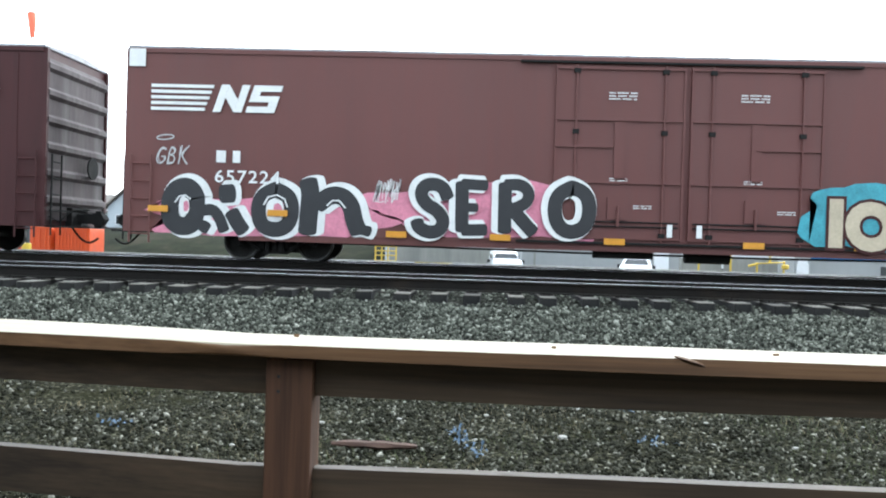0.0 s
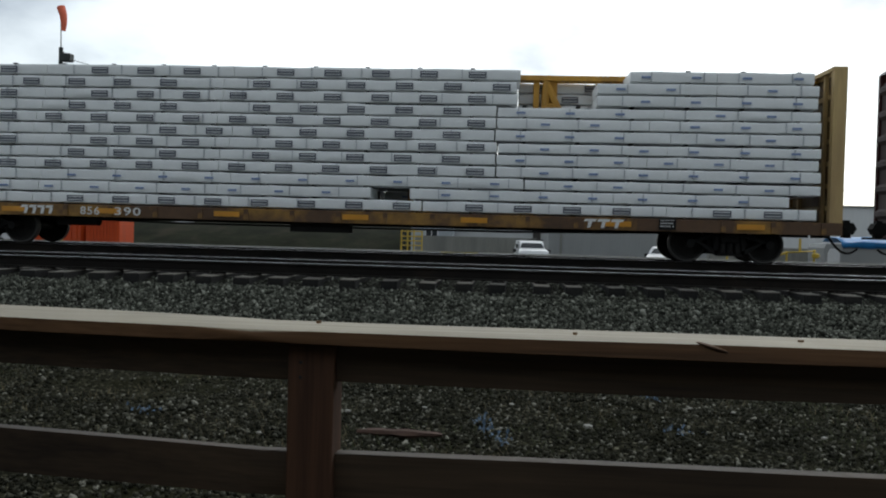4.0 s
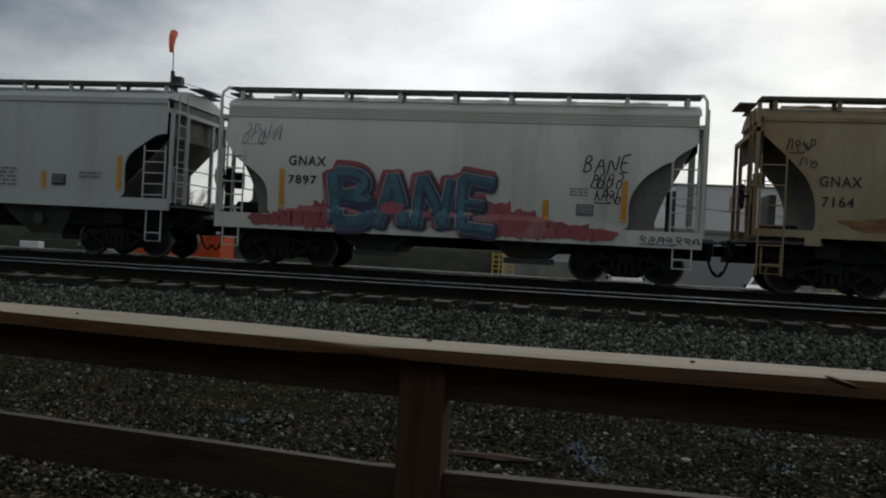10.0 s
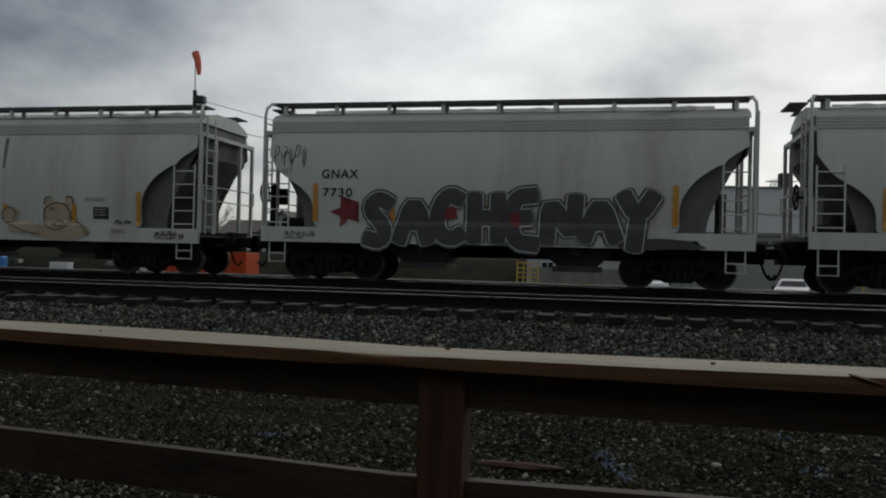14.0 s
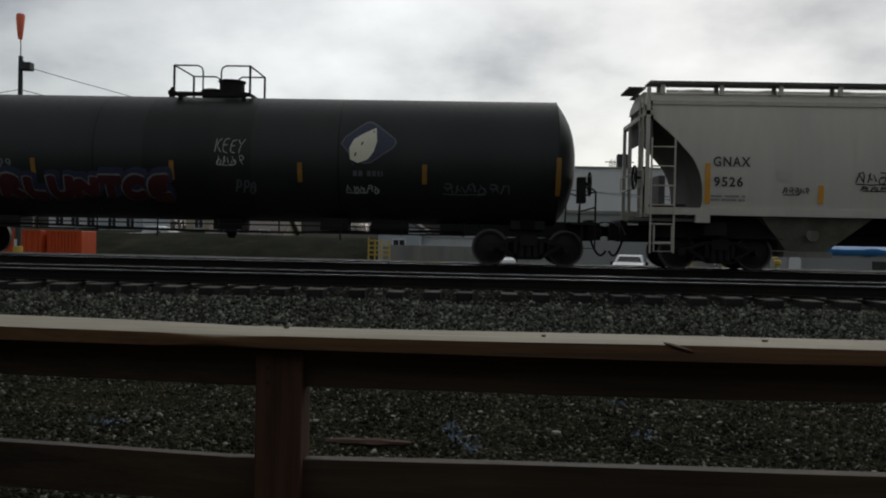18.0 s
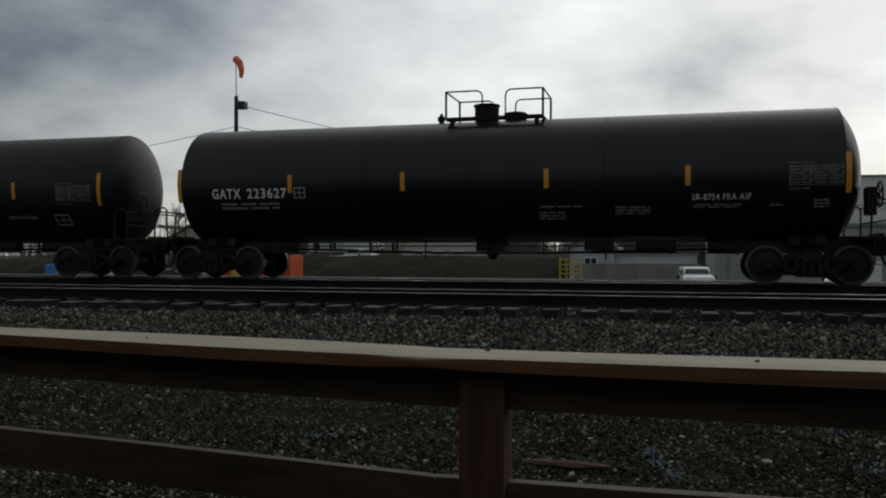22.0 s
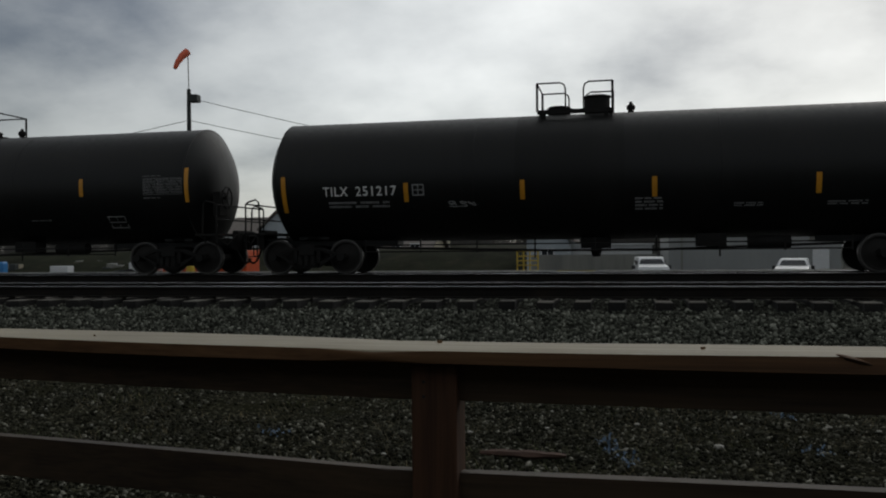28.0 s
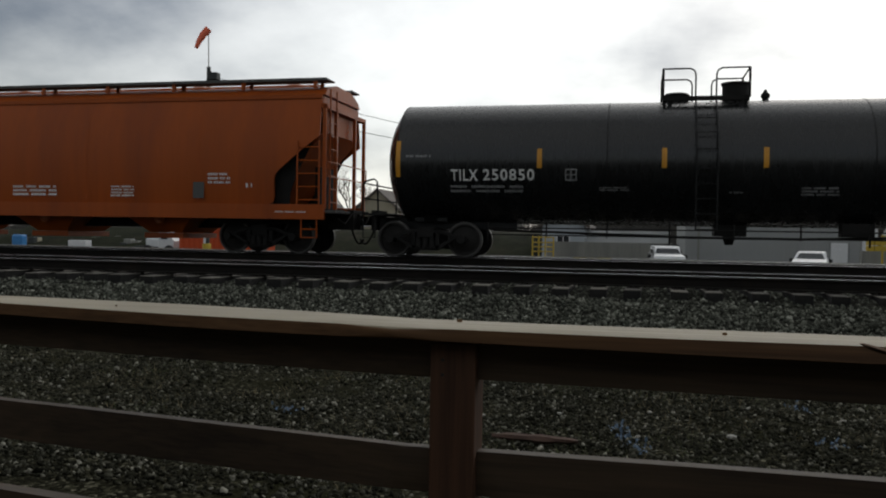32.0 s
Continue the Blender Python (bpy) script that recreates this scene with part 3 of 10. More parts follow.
def word(name, body, w, h, place, material, parent, label="", fat=0.0, shear=0.0, ref=None):
    """A word stretched to w by h; with ref, the stretch is that of the same word at that weight, so that layers register."""
    sp = 1.16 if name == "stencil" else 1.0
    src, base = text_mesh(body, 1.0, fat, shear, 0.0, sp), text_mesh(body, 1.0, fat if ref is None else ref, shear, 0.0, sp)
    xs, ys = [v.co.x for v in base.vertices], [v.co.y for v in base.vertices]
    cx, cy, sx, sy = (min(xs) + max(xs)) / 2, (min(ys) + max(ys)) / 2, w / (max(xs) - min(xs)), h / (max(ys) - min(ys))
    me = draped_mesh(name, src, lambda c: ((c.x - cx) * sx, (c.y - cy) * sy), place)
    me.materials.append(material)
    ob = new(name, me)
    ob.parent = parent
    if label:
        ob["label"] = label
    return ob


def graffiti(car, body, x, z, w, h, place, layers, label, shear=0.0):
    """Sprayed letters side by side, each in layers from the outline to the fill, each a little prouder than the last."""
    ref = layers[-1][1]
    span = []
    for ch in body:
        vs = text_mesh(ch, 1.0, ref, shear).vertices
        span.append((min(v.co.x for v in vs), max(v.co.x for v in vs), min(v.co.y for v in vs), max(v.co.y for v in vs)))
    gap = 0.5 * (layers[0][1] - ref) + 0.012
    total = sum(q[1] - q[0] for q in span) + gap * (len(body) - 1)
    lo = min(q[2] for q in span)
    sx, sy, u = w / total, h / (max(q[3] for q in span) - lo), 0.0
    for k, (ch, q) in enumerate(zip(body, span)):
        g = None
        lift, tilt = 0.05 * h * math.sin(k * 2.3 + len(body)), 0.05 * math.sin(k * 4.1)
        for i, (m, fat) in enumerate(layers):
            src = text_mesh(ch, 1.0, fat, shear)
            lay = 0.006 + 0.004 * i + 0.0012 * k
            me = draped_mesh("graffiti_letter", src, lambda c: (x - w / 2 + (u + c.x - q[0]) * sx + tilt * c.y * sy, z - h / 2 + (c.y - lo) * sy + lift), lambda a, b: (place(a, b)[0], place(a, b)[1] - lay, place(a, b)[2]))
            me.materials.append(m)
            o = new("graffiti_letter" if g is None else "graffiti_fill", me)
            o.parent = g or car
            if g is None:
                o["label"] = label
            g = g or o
        u += q[1] - q[0] + gap


def plate(name, poly, place, material, parent, label=""):
    """A flat painted shape from a polygon of (u, v) points."""
    bm = B()
    for shape in (poly if isinstance(poly[0], list) else [poly]):
        bm.faces.new([bm.verts.new((u, 0, v)) for u, v in shape])
    bmesh.ops.triangulate(bm, faces=list(bm.faces), ngon_method="EAR_CLIP")
    drape(bm, place)
    return part(name, bm, material, parent, label)


def bars(name, place, w, h, rows, material, parent, seed=1, gap=0.45, chunks=3):
    """Unreadable small print as rows of short bars."""
    rnd = random.Random(seed)
    bm = B()
    step = h / rows
    for i in range(rows):
        z1 = h / 2 - i * step
        z0 = z1 - step * (1 - gap)
        x, tall = -w / 2, z1 - z0
        while x < w / 2 - 0.02:
            end = min(x + rnd.uniform(0.6, 1.4) * w / chunks, w / 2)
            # each word is a run of letter-wide ticks
            while x < end - 1e-4:
                ln = end - x if gap == 0.0 else min(tall * rnd.uniform(0.45, 0.75), end - x)
                bm.faces.new([bm.verts.new(place(u, v)) for u, v in ((x, z0), (x + ln, z0), (x + ln, z1), (x, z1))])
                x += ln + (0 if gap == 0.0 else 0.28 * tall)
            x += max(0.06 * w, tall * 0.6)
    return tagged(part(name, bm, material, parent), kind="stuff")


def ribbon(bm, pts, thick, place):
    """A flat painted stroke along a line of (u, v) points."""
    prev = None
    n = len(pts)
    for i, (u, v) in enumerate(pts):
        a, b = pts[max(0, i - 1)], pts[min(n - 1, i + 1)]
        d = Vector((b[0] - a[0], b[1] - a[1]))
        d = d.normalized() if d.length > 1e-6 else Vector((1, 0))
        o = Vector((-d.y, d.x)) * thick / 2
        cur = (bm.verts.new(place(u + o.x, v + o.y)), bm.verts.new(place(u - o.x, v - o.y)))
        if prev:
            bm.faces.new((prev[0], prev[1], cur[1], cur[0]))
        prev = cur


def scribble(name, place, w, h, material, parent, seed=1, loops=5, thick=0.02):
    """An illegible hand-sprayed tag: a row of slanted strokes, hooks and loops with a flourish."""
    rnd = random.Random(seed)
    bm = B()
    cell = w / loops

    def put(pts, x, k=1.0):
        q = [(x + u * cell + 0.22 * v * h, v * h) for u, v in pts]
        ribbon(bm, q, thick * k, place)

    for i in range(loops):
        x = -w / 2 + cell * (i + 0.5) + rnd.uniform(-0.1, 0.1) * cell
        top, bot = rnd.uniform(0.3, 0.5), -rnd.uniform(0.3, 0.5)
        for form in rnd.sample(("bar", "hook", "loop", "slash", "zig", "arch"), 2):
            if form == "bar":
                put([(-0.3, bot), (-0.24, 0.0), (-0.28, top)], x)
            elif form == "slash":
                put([(-0.35, top * 0.8), (0.42, bot)], x, 0.8)
            elif form == "hook":
                put([(-0.35, top), (0.1, top), (0.36, top * 0.4), (0.2, 0.02), (-0.2, -0.02)], x)
            elif form == "arch":
                put([(-0.36, bot), (-0.22, top * 0.7), (0.05, top), (0.25, top * 0.5), (0.36, bot)], x)
            elif form == "zig":
                put([(-0.4, top * 0.5), (0.05, bot * 0.6), (0.1, top * 0.6), (0.5, bot * 0.8)], x)
            else:
                c = rnd.uniform(-0.1, 0.1)
                put([(c + 0.3 * math.cos(a * 0.7), 0.6 * bot + 0.28 * math.sin(a * 0.7)) for a in range(10)], x, 0.9)
    if w > 0.5:
        put([(0.0, -0.5), (loops * 0.3, -0.56), (loops * 0.62, -0.46), (loops * 0.5, -0.60)], -w / 2 + cell * 0.2, 0.8)
    return tagged(part(name, bm, material, parent), kind="stuff")


STROKES = {"A": ([(0, 0), (0.45, 1), (0.9, 0)], [(0.2, 0.4), (0.7, 0.4)]), "B": ([(0.1, 0), (0.1, 1), (0.6, 0.9), (0.6, 0.6), (0.1, 0.5), (0.7, 0.45), (0.7, 0.05), (0.1, 0)],), "C": ([(0.8, 0.85), (0.4, 1), (0.05, 0.6), (0.1, 0.15), (0.5, 0), (0.85, 0.15)],),
           "E": ([(0.8, 1), (0.1, 0.95), (0.1, 0.05), (0.85, 0)], [(0.1, 0.52), (0.65, 0.55)]), "F": ([(0.8, 1), (0.1, 0.95), (0.1, 0)], [(0.1, 0.52), (0.65, 0.55)]), "G": ([(0.8, 0.85), (0.4, 1), (0.05, 0.6), (0.1, 0.15), (0.5, 0), (0.85, 0.2), (0.8, 0.45), (0.5, 0.42)],),
           "L": ([(0.1, 1), (0.1, 0.05), (0.8, 0.0)],), "T": ([(0.0, 1), (0.9, 1)], [(0.45, 1), (0.45, 0)]), "U": ([(0.05, 1), (0.1, 0.15), (0.45, 0), (0.8, 0.15), (0.85, 1)],), "H": ([(0.1, 0), (0.1, 1)], [(0.8, 0), (0.8, 1)], [(0.1, 0.5), (0.8, 0.5)]), "I": ([(0.3, 0), (0.35, 1)],), "K": ([(0.1, 1), (0.1, 0)], [(0.8, 1), (0.15, 0.5), (0.95, 0)]), "M": ([(0, 0), (0.15, 1), (0.5, 0.4), (0.85, 1), (1, 0)],), "N": ([(0.05, 0), (0.1, 1), (0.8, 0), (0.85, 1)],), "O": ([(0.4, 1), (0.05, 0.6), (0.15, 0.1), (0.55, 0), (0.85, 0.45), (0.7, 0.9), (0.4, 1)],),
           "R": ([(0.1, 0), (0.1, 1), (0.7, 0.85), (0.6, 0.55), (0.15, 0.48), (0.85, 0)],), "S": ([(0.8, 0.85), (0.45, 1), (0.1, 0.75), (0.7, 0.35), (0.55, 0.02), (0.05, 0.12)],), "V": ([(0, 1), (0.4, 0), (0.85, 1)],), "Y": ([(0, 1), (0.4, 0.5), (0.85, 1)], [(0.4, 0.5), (0.3, -0.1)]),
           "5": ([(0.8, 1), (0.15, 1), (0.12, 0.55), (0.7, 0.5), (0.7, 0.1), (0.05, 0.05)],), "*": ([(0.1, 0.2), (0.7, 0.7)], [(0.1, 0.7), (0.7, 0.2)], [(0.4, 0.05), (0.4, 0.85)])}


def tag_strokes(body, w, h, thick, lean=0.15):
    """A hand-drawn word as strokes about its middle."""
    rnd = random.Random(len(body) * 7 + ord(body[0]))
    cell = w / len(body)
    out = []
    for k, ch in enumerate(body):
        dz, kk = rnd.uniform(-0.06, 0.06) * h, rnd.uniform(0.9, 1.08)
        for line in STROKES[ch]:
            out.append(([(-w / 2 + cell * (k + 0.05 + 0.92 * u) + lean * (v - 0.5) * h, (v - 0.5) * h * kk + dz) for u, v in line], thick))
    return out


def blob(u0, v0, w, h, seed, n=40, rough=0.12):
    """A soft sprayed cloud outline."""
    rnd = random.Random(seed)
    ph = [rnd.uniform(0, 6.28) for _ in range(4)]
    n = max(n, 36)
    out = []
    for i in range(n):
        a = 2 * math.pi * i / n
        k = 1 + rough * (0.5 * math.sin(3 * a + ph[0]) + 0.4 * math.sin(5 * a + ph[1]) + 0.35 * math.sin(8 * a + ph[2]) + 0.2 * math.sin(13 * a + ph[3]))
        e = 0.75
        c, s = math.cos(a), math.sin(a)
        out.append((u0 + w / 2 * k * math.copysign(abs(c) ** e, c), v0 + h / 2 * k * math.copysign(abs(s) ** e, s)))
    return out

# ---- the place: ground, tracks, fence ----
RAIL_Z = 0.95            # top of the rails over the lineside ground
NEAR_C, TRAIN_C = 13.95, 20.55   # centre lines of the two tracks
GAUGE = 1.505            # rail centre to rail centre


def ground_z(y):
    pts = ((-6000, 0), (9.6, 0), (10.4, 0.06), (12.2, 0.53), (12.5, 0.585), (12.75, 0.62), (13.05, 0.665), (15.2, 0.69), (16.0, 0.65), (24.6, 0.65), (25.6, 0.72), (26.6, 0.75), (27.6, 0.3), (31, -0.8), (6000, -0.8))
    for (a, za), (b, zb) in zip(pts, pts[1:]):
        if a <= y <= b:
            return za + (zb - za) * (y - a) / (b - a)
    return 0.0


def ground_sheet():
    bm = B()
    xs = [-3000, -600, -150, -40] + [-24 + 0.5 * i for i in range(89)] + [40, 150, 600, 3000]
    ys = [-3000, -600, -150, -60, -20, -6] + [-2 + 0.4 * i for i in range(37)] + [12.5, 12.75, 13.05, 13.3, 15.2, 16, 18, 21, 24, 24.6, 25.6, 26.6, 27.6, 31, 40, 60, 100, 200, 600, 3000]
    rows = []
    for y in ys:
        row = []
        for x in xs:
            z = ground_z(y)
            if y < 12.5 and abs(x) < 30:
                z += 0.05 * noise.noise((x * 0.5, y * 0.5, 0)) + 0.02 * noise.noise((x * 2.1, y * 2.1, 3))
            row.append(bm.verts.new((x, y, z)))
        rows.append(row)
    for j in range(len(ys) - 1):
        for i in range(len(xs) - 1):
            f = bm.faces.new((rows[j][i], rows[j][i + 1], rows[j + 1][i + 1], rows[j + 1][i]))
            ym = (ys[j] + ys[j + 1]) / 2
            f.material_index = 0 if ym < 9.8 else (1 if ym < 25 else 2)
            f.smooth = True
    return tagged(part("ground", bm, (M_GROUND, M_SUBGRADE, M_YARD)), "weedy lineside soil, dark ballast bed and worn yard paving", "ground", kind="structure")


M_YARD = mat("worn_asphalt", (0.055, 0.055, 0.047), 0.95, 0, 0.25, 0.5, (0.035, 0.035, 0.03), 0.3, 0.3, 30, spec=0.1)
ground_sheet()


def rock_field(name, label, material, count, area, size, seed, sink=0.25, category="gravel", patchy=False):
    """Loose angular stones on the ground, joined: one mesh of chipped eight-cornered blocks."""
    rs = np.random.RandomState(seed)
    x0, x1, y0, y1 = area
    cx, cy = rs.uniform(x0, x1, count), rs.uniform(y0, y1, count)
    if patchy:
        # thinner where soil and weeds show, most of all to the west
        keep = np.array([noise.noise((x * 0.45, y * 0.6, 9)) + 0.5 * noise.noise((x * 1.7, y * 1.9, 4)) + 0.15 * x + 0.45 > u for x, y, u in zip(cx, cy, rs.uniform(-1.0, 0.1, count))])
        cx, cy = cx[keep], cy[keep]
        count = len(cx)
    s = size * rs.lognormal(0, 0.28, count)
    cube = np.array([(-1, -1, -1), (1, -1, -1), (1, 1, -1), (-1, 1, -1), (-1, -1, 1), (1, -1, 1), (1, 1, 1), (-1, 1, 1)], float)
    v = cube[None] * rs.uniform(0.35, 1.0, (count, 8, 3)) * np.array([1.0, 0.72, 0.46])
    q = rs.normal(size=(count, 4))
    q /= np.linalg.norm(q, axis=1)[:, None]
    w, a, b, c = q.T
    rot = np.stack([1 - 2 * (b * b + c * c), 2 * (a * b - c * w), 2 * (a * c + b * w), 2 * (a * b + c * w), 1 - 2 * (a * a + c * c), 2 * (b * c - a * w),
                    2 * (a * c - b * w), 2 * (b * c + a * w), 1 - 2 * (a * a + b * b)], -1).reshape(count, 3, 3)
    v = np.einsum("nij,nkj->nki", rot, v) * (s / 2)[:, None, None]
    gz = np.array([ground_z(y) + (0.05 * noise.noise((x * 0.5, y * 0.5, 0)) + 0.02 * noise.noise((x * 2.1, y * 2.1, 3)) if y < 12.5 else 0) for x, y in zip(cx, cy)])
    v += np.stack([cx, cy, gz + s * sink], -1)[:, None, :]
    faces = np.array([(3, 2, 1, 0), (4, 5, 6, 7), (0, 1, 5, 4), (1, 2, 6, 5), (2, 3, 7, 6), (3, 0, 4, 7)])
    f = (faces[None] + 8 * np.arange(count)[:, None, None]).reshape(-1, 4)
    me = bpy.data.meshes.new(name)
    me.vertices.add(count * 8)
    me.vertices.foreach_set("co", v.reshape(-1).astype(np.float32))
    me.loops.add(f.size)
    me.loops.foreach_set("vertex_index", f.reshape(-1).astype(np.int32))
    me.polygons.add(len(f))
    me.polygons.foreach_set("loop_start", np.arange(0, f.size, 4, dtype=np.int32))
    me.polygons.foreach_set("loop_total", np.full(len(f), 4, dtype=np.int32))
    me.update(calc_edges=True)
    me.materials.append(material)
    return tagged(new(name, me), label, category, kind="stuff")


rock_field("ballast", "grey crushed-rock track ballast", M_BALLAST, 50000, (-15, 10.5, 9.9, 12.60), 0.050, 5, 0.18)
rock_field("ballast", "grey crushed-rock ballast beside the rail", M_BALLAST, 2600, (-18, 13, 12.6, 13.15), 0.05, 15, 0.02)
rock_field("ballast", "grey crushed-rock ballast between the rails", M_BALLAST, 6000, (-18, 13, 13.2, 15.6), 0.06, 6, 0.05)
rock_field("ballast", "dark grimy ballast between the two tracks", M_DARKROCK, 15000, (-22, 17, 15.6, 25.4), 0.075, 8, 0.10)
rock_field("lineside_gravel", "mixed grey gravel on the lineside soil", M_GRAVEL, 64000, (-9, 5.5, 4.4, 10.1), 0.034, 7, 0.10, patchy=True)


def rail_profile():
    h = 0.185
    return [(-0.076, 0), (0.076, 0), (0.076, 0.012), (0.012, 0.030), (0.009, 0.135), (0.037, 0.148), (0.037, h - 0.004), (0.028, h), (-0.028, h), (-0.037, h - 0.004), (-0.037, 0.148), (-0.009, 0.135), (-0.012, 0.030), (-0.076, 0.012)]


def track(name, yc, ties, label, spacing=0.535):
    t = thing(name, label, "railway track", kind="structure")
    for s in (-1, 1):
        y, base = yc + s * GAUGE / 2, RAIL_Z - 0.185
        bm = B()
        prism_x(bm, [(y + a, base + b) for a, b in rail_profile()], -260, 260)
        rail = part("rail", bm, M_STEEL, t)
        part("running_surface", (lambda b: (prism_x(b, [(y + p, RAIL_Z + q) for p, q in ((-0.0375, -0.010), (-0.034, -0.004), (-0.026, 0.001), (0, 0.003), (0.026, 0.001), (0.034, -0.004), (0.0375, -0.010))], -260, 260), b)[1])(B()), M_RAILTOP, rail, "bright worn running surface")
    tm = bpy.data.meshes.new("tie")
    bm = B()
    box(bm, -0.125, 0.125, -1.35, 1.35, -0.17, 0.0)
    bevel(bm, 0.012)
    # upward faces get the lit tone, all other faces the dark one
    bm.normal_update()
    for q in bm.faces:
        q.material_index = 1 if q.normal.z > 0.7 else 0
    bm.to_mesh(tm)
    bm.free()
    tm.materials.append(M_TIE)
    tm.materials.append(M_TIELIT)
    pm = bpy.data.meshes.new("tie_plate")
    bm = B()
    for s in (-1, 1):
        box(bm, -0.095, 0.095, s * GAUGE / 2 - 0.17, s * GAUGE / 2 + 0.17, 0.0, 0.014)
        for k in (-1, 1):
            box(bm, -0.05, -0.03, s * GAUGE / 2 + k * 0.09 - 0.012, s * GAUGE / 2 + k * 0.09 + 0.012, 0.014, 0.045)
            box(bm, 0.03, 0.05, s * GAUGE / 2 + k * 0.13 - 0.012, s * GAUGE / 2 + k * 0.13 + 0.012, 0.014, 0.04)
    bm.to_mesh(pm)
    bm.free()
    pm.materials.append(M_STEEL)
    rnd = random.Random(3)
    x = ties[0]
    while x < ties[1]:
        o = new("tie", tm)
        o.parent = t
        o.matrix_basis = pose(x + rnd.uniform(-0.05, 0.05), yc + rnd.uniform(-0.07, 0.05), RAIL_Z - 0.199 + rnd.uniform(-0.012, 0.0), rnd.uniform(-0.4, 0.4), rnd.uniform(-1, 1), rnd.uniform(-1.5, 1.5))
        p = new("tie_plate", pm)
        p.parent = o
        x += spacing
    return t


track("track_near", NEAR_C, (-18.79, 14), "empty railway track with polished rails on worn timber ties", 0.569)
track("track_train", TRAIN_C, (-26, 20), "railway track that carries the passing freight train")

# the wooden fence in front of the camera
def fence():
    f = thing("fence", "brown-stained timber rail fence with a weathered flat cap", "fence", kind="structure")

    def away(x):
        """West of the middle post the fence turns away from the path."""
        return max(0.0, -0.5 - x) * 0.128

    def board(name, x0, x1, y0, y1, z0, z1, material, label="", wob=0.004, rim=0.005):
        bm = B()
        n = 72
        rings = []
        for i in range(n + 1):
            x = x0 + (x1 - x0) * i / n
            ring = []
            for k, (y, z) in enumerate(((y0, z0), (y1, z0), (y1, z1), (y0, z1))):
                ring.append(bm.verts.new((x, y + away(x) + wob * noise.noise((x * 1.3, k * 7.1, z0 * 9)), z + wob * noise.noise((x * 1.1, k * 5.3, z0 * 5 + 3)))))
            rings.append(ring)
        for a, b in zip(rings, rings[1:]):
            for k in range(4):
                bm.faces.new((a[k], a[(k + 1) % 4], b[(k + 1) % 4], b[k]))
        bm.faces.new(rings[0][::-1])
        bm.faces.new(rings[-1])
        long_edges = [e for e in bm.edges if abs(e.verts[0].co.x - e.verts[1].co.x) > 0.02]
        bmesh.ops.bevel(bm, geom=long_edges, offset=rim, segments=3, affect="EDGES", profile=0.5)
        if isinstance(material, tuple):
            # first colour on upward faces, second on all others
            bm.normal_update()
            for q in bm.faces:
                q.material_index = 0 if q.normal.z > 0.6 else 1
        return part(name, bm, material, f, label, smooth=True)

    posts = [-0.385 + 2.43 * k for k in (-2, -1, 0, 1, 2)]
    for x in posts:
        bm = B()
        box(bm, x - 0.05, x + 0.05, 1.77 + away(x), 1.87 + away(x), -0.6, 1.299)
        bevel(bm, 0.004, 2)
        post = part("post", bm, M_POST, f, "stained square fence post")
        bm = B()
        for dz in (0.028, 0.06):
            rod(bm, (x - 0.022, 1.769 + away(x), 1.290 - dz), (x - 0.022, 1.772 + away(x), 1.290 - dz), 0.004)
        part("screw_holes", bm, M_DARKINK, post)
    for a, b in zip(posts, posts[1:]):
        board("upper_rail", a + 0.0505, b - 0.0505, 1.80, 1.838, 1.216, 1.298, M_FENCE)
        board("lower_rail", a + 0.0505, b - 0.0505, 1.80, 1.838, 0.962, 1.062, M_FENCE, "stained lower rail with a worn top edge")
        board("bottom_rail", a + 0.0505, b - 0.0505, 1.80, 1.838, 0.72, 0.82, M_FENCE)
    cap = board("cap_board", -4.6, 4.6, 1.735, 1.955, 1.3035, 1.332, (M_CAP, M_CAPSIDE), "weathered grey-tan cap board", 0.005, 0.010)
    for u, w, hh, material, label in ((0.0, 0.036, 0.006, M_KNOT, "dark split knot in the board's edge"), (-0.008, 0.034, 0.004, M_CAPSIDE, "raised splinter over the knot")):
        bm = B()
        bmesh.ops.create_icosphere(bm, subdivisions=2, radius=1.0)
        dz = 0.0 if material is M_KNOT else 0.008
        for v in bm.verts:
            v.co = Vector((0.455 + u + v.co.x * w, 1.742 + v.co.y * 0.012 - dz * 0.3, 1.326 + dz * 0.6 + v.co.z * hh - 0.009 * v.co.x))
        part("knot_hole" if material is M_KNOT else "splinter", bm, material, cap, label, smooth=True)
    rnd = random.Random(41)
    for x in (-1.31, -0.40, 0.18, 0.66):
        bm = B()
        y, w, a = rnd.uniform(1.76, 1.92) + away(x), rnd.uniform(0.003, 0.008), rnd.uniform(-0.5, 0.5)
        poly = [(-w, 0.0), (-0.3 * w, -0.0020), (0.6 * w, -0.0011), (w, 0.0), (0.4 * w, 0.0013), (-0.5 * w, 0.0008)]
        top, low = [bm.verts.new((x + u, y + v + a * u, 1.3375)) for u, v in poly], [bm.verts.new((x + u, y + v + a * u, 1.325)) for u, v in poly]
        bm.faces.new(top)
        for k in range(6):
            bm.faces.new((low[k], low[(k + 1) % 6], top[(k + 1) % 6], top[k]))
        part("scuff", bm, M_CAPSIDE, cap, "small dark gouge in the board")
    return f


M_KNOT = mat("dark_knot", (0.05, 0.025, 0.012), 0.8, 0, 0.4, 20.0)
fence()

# ---- rolling stock: x along the train, near side at -y, z over the rail tops ----
SPEED = 9.5
WHEEL_R = 0.43


M_TREAD = mat("polished_wheel_rim", (0.075, 0.071, 0.067), 0.5, 0.3, 0.2, 6.0)


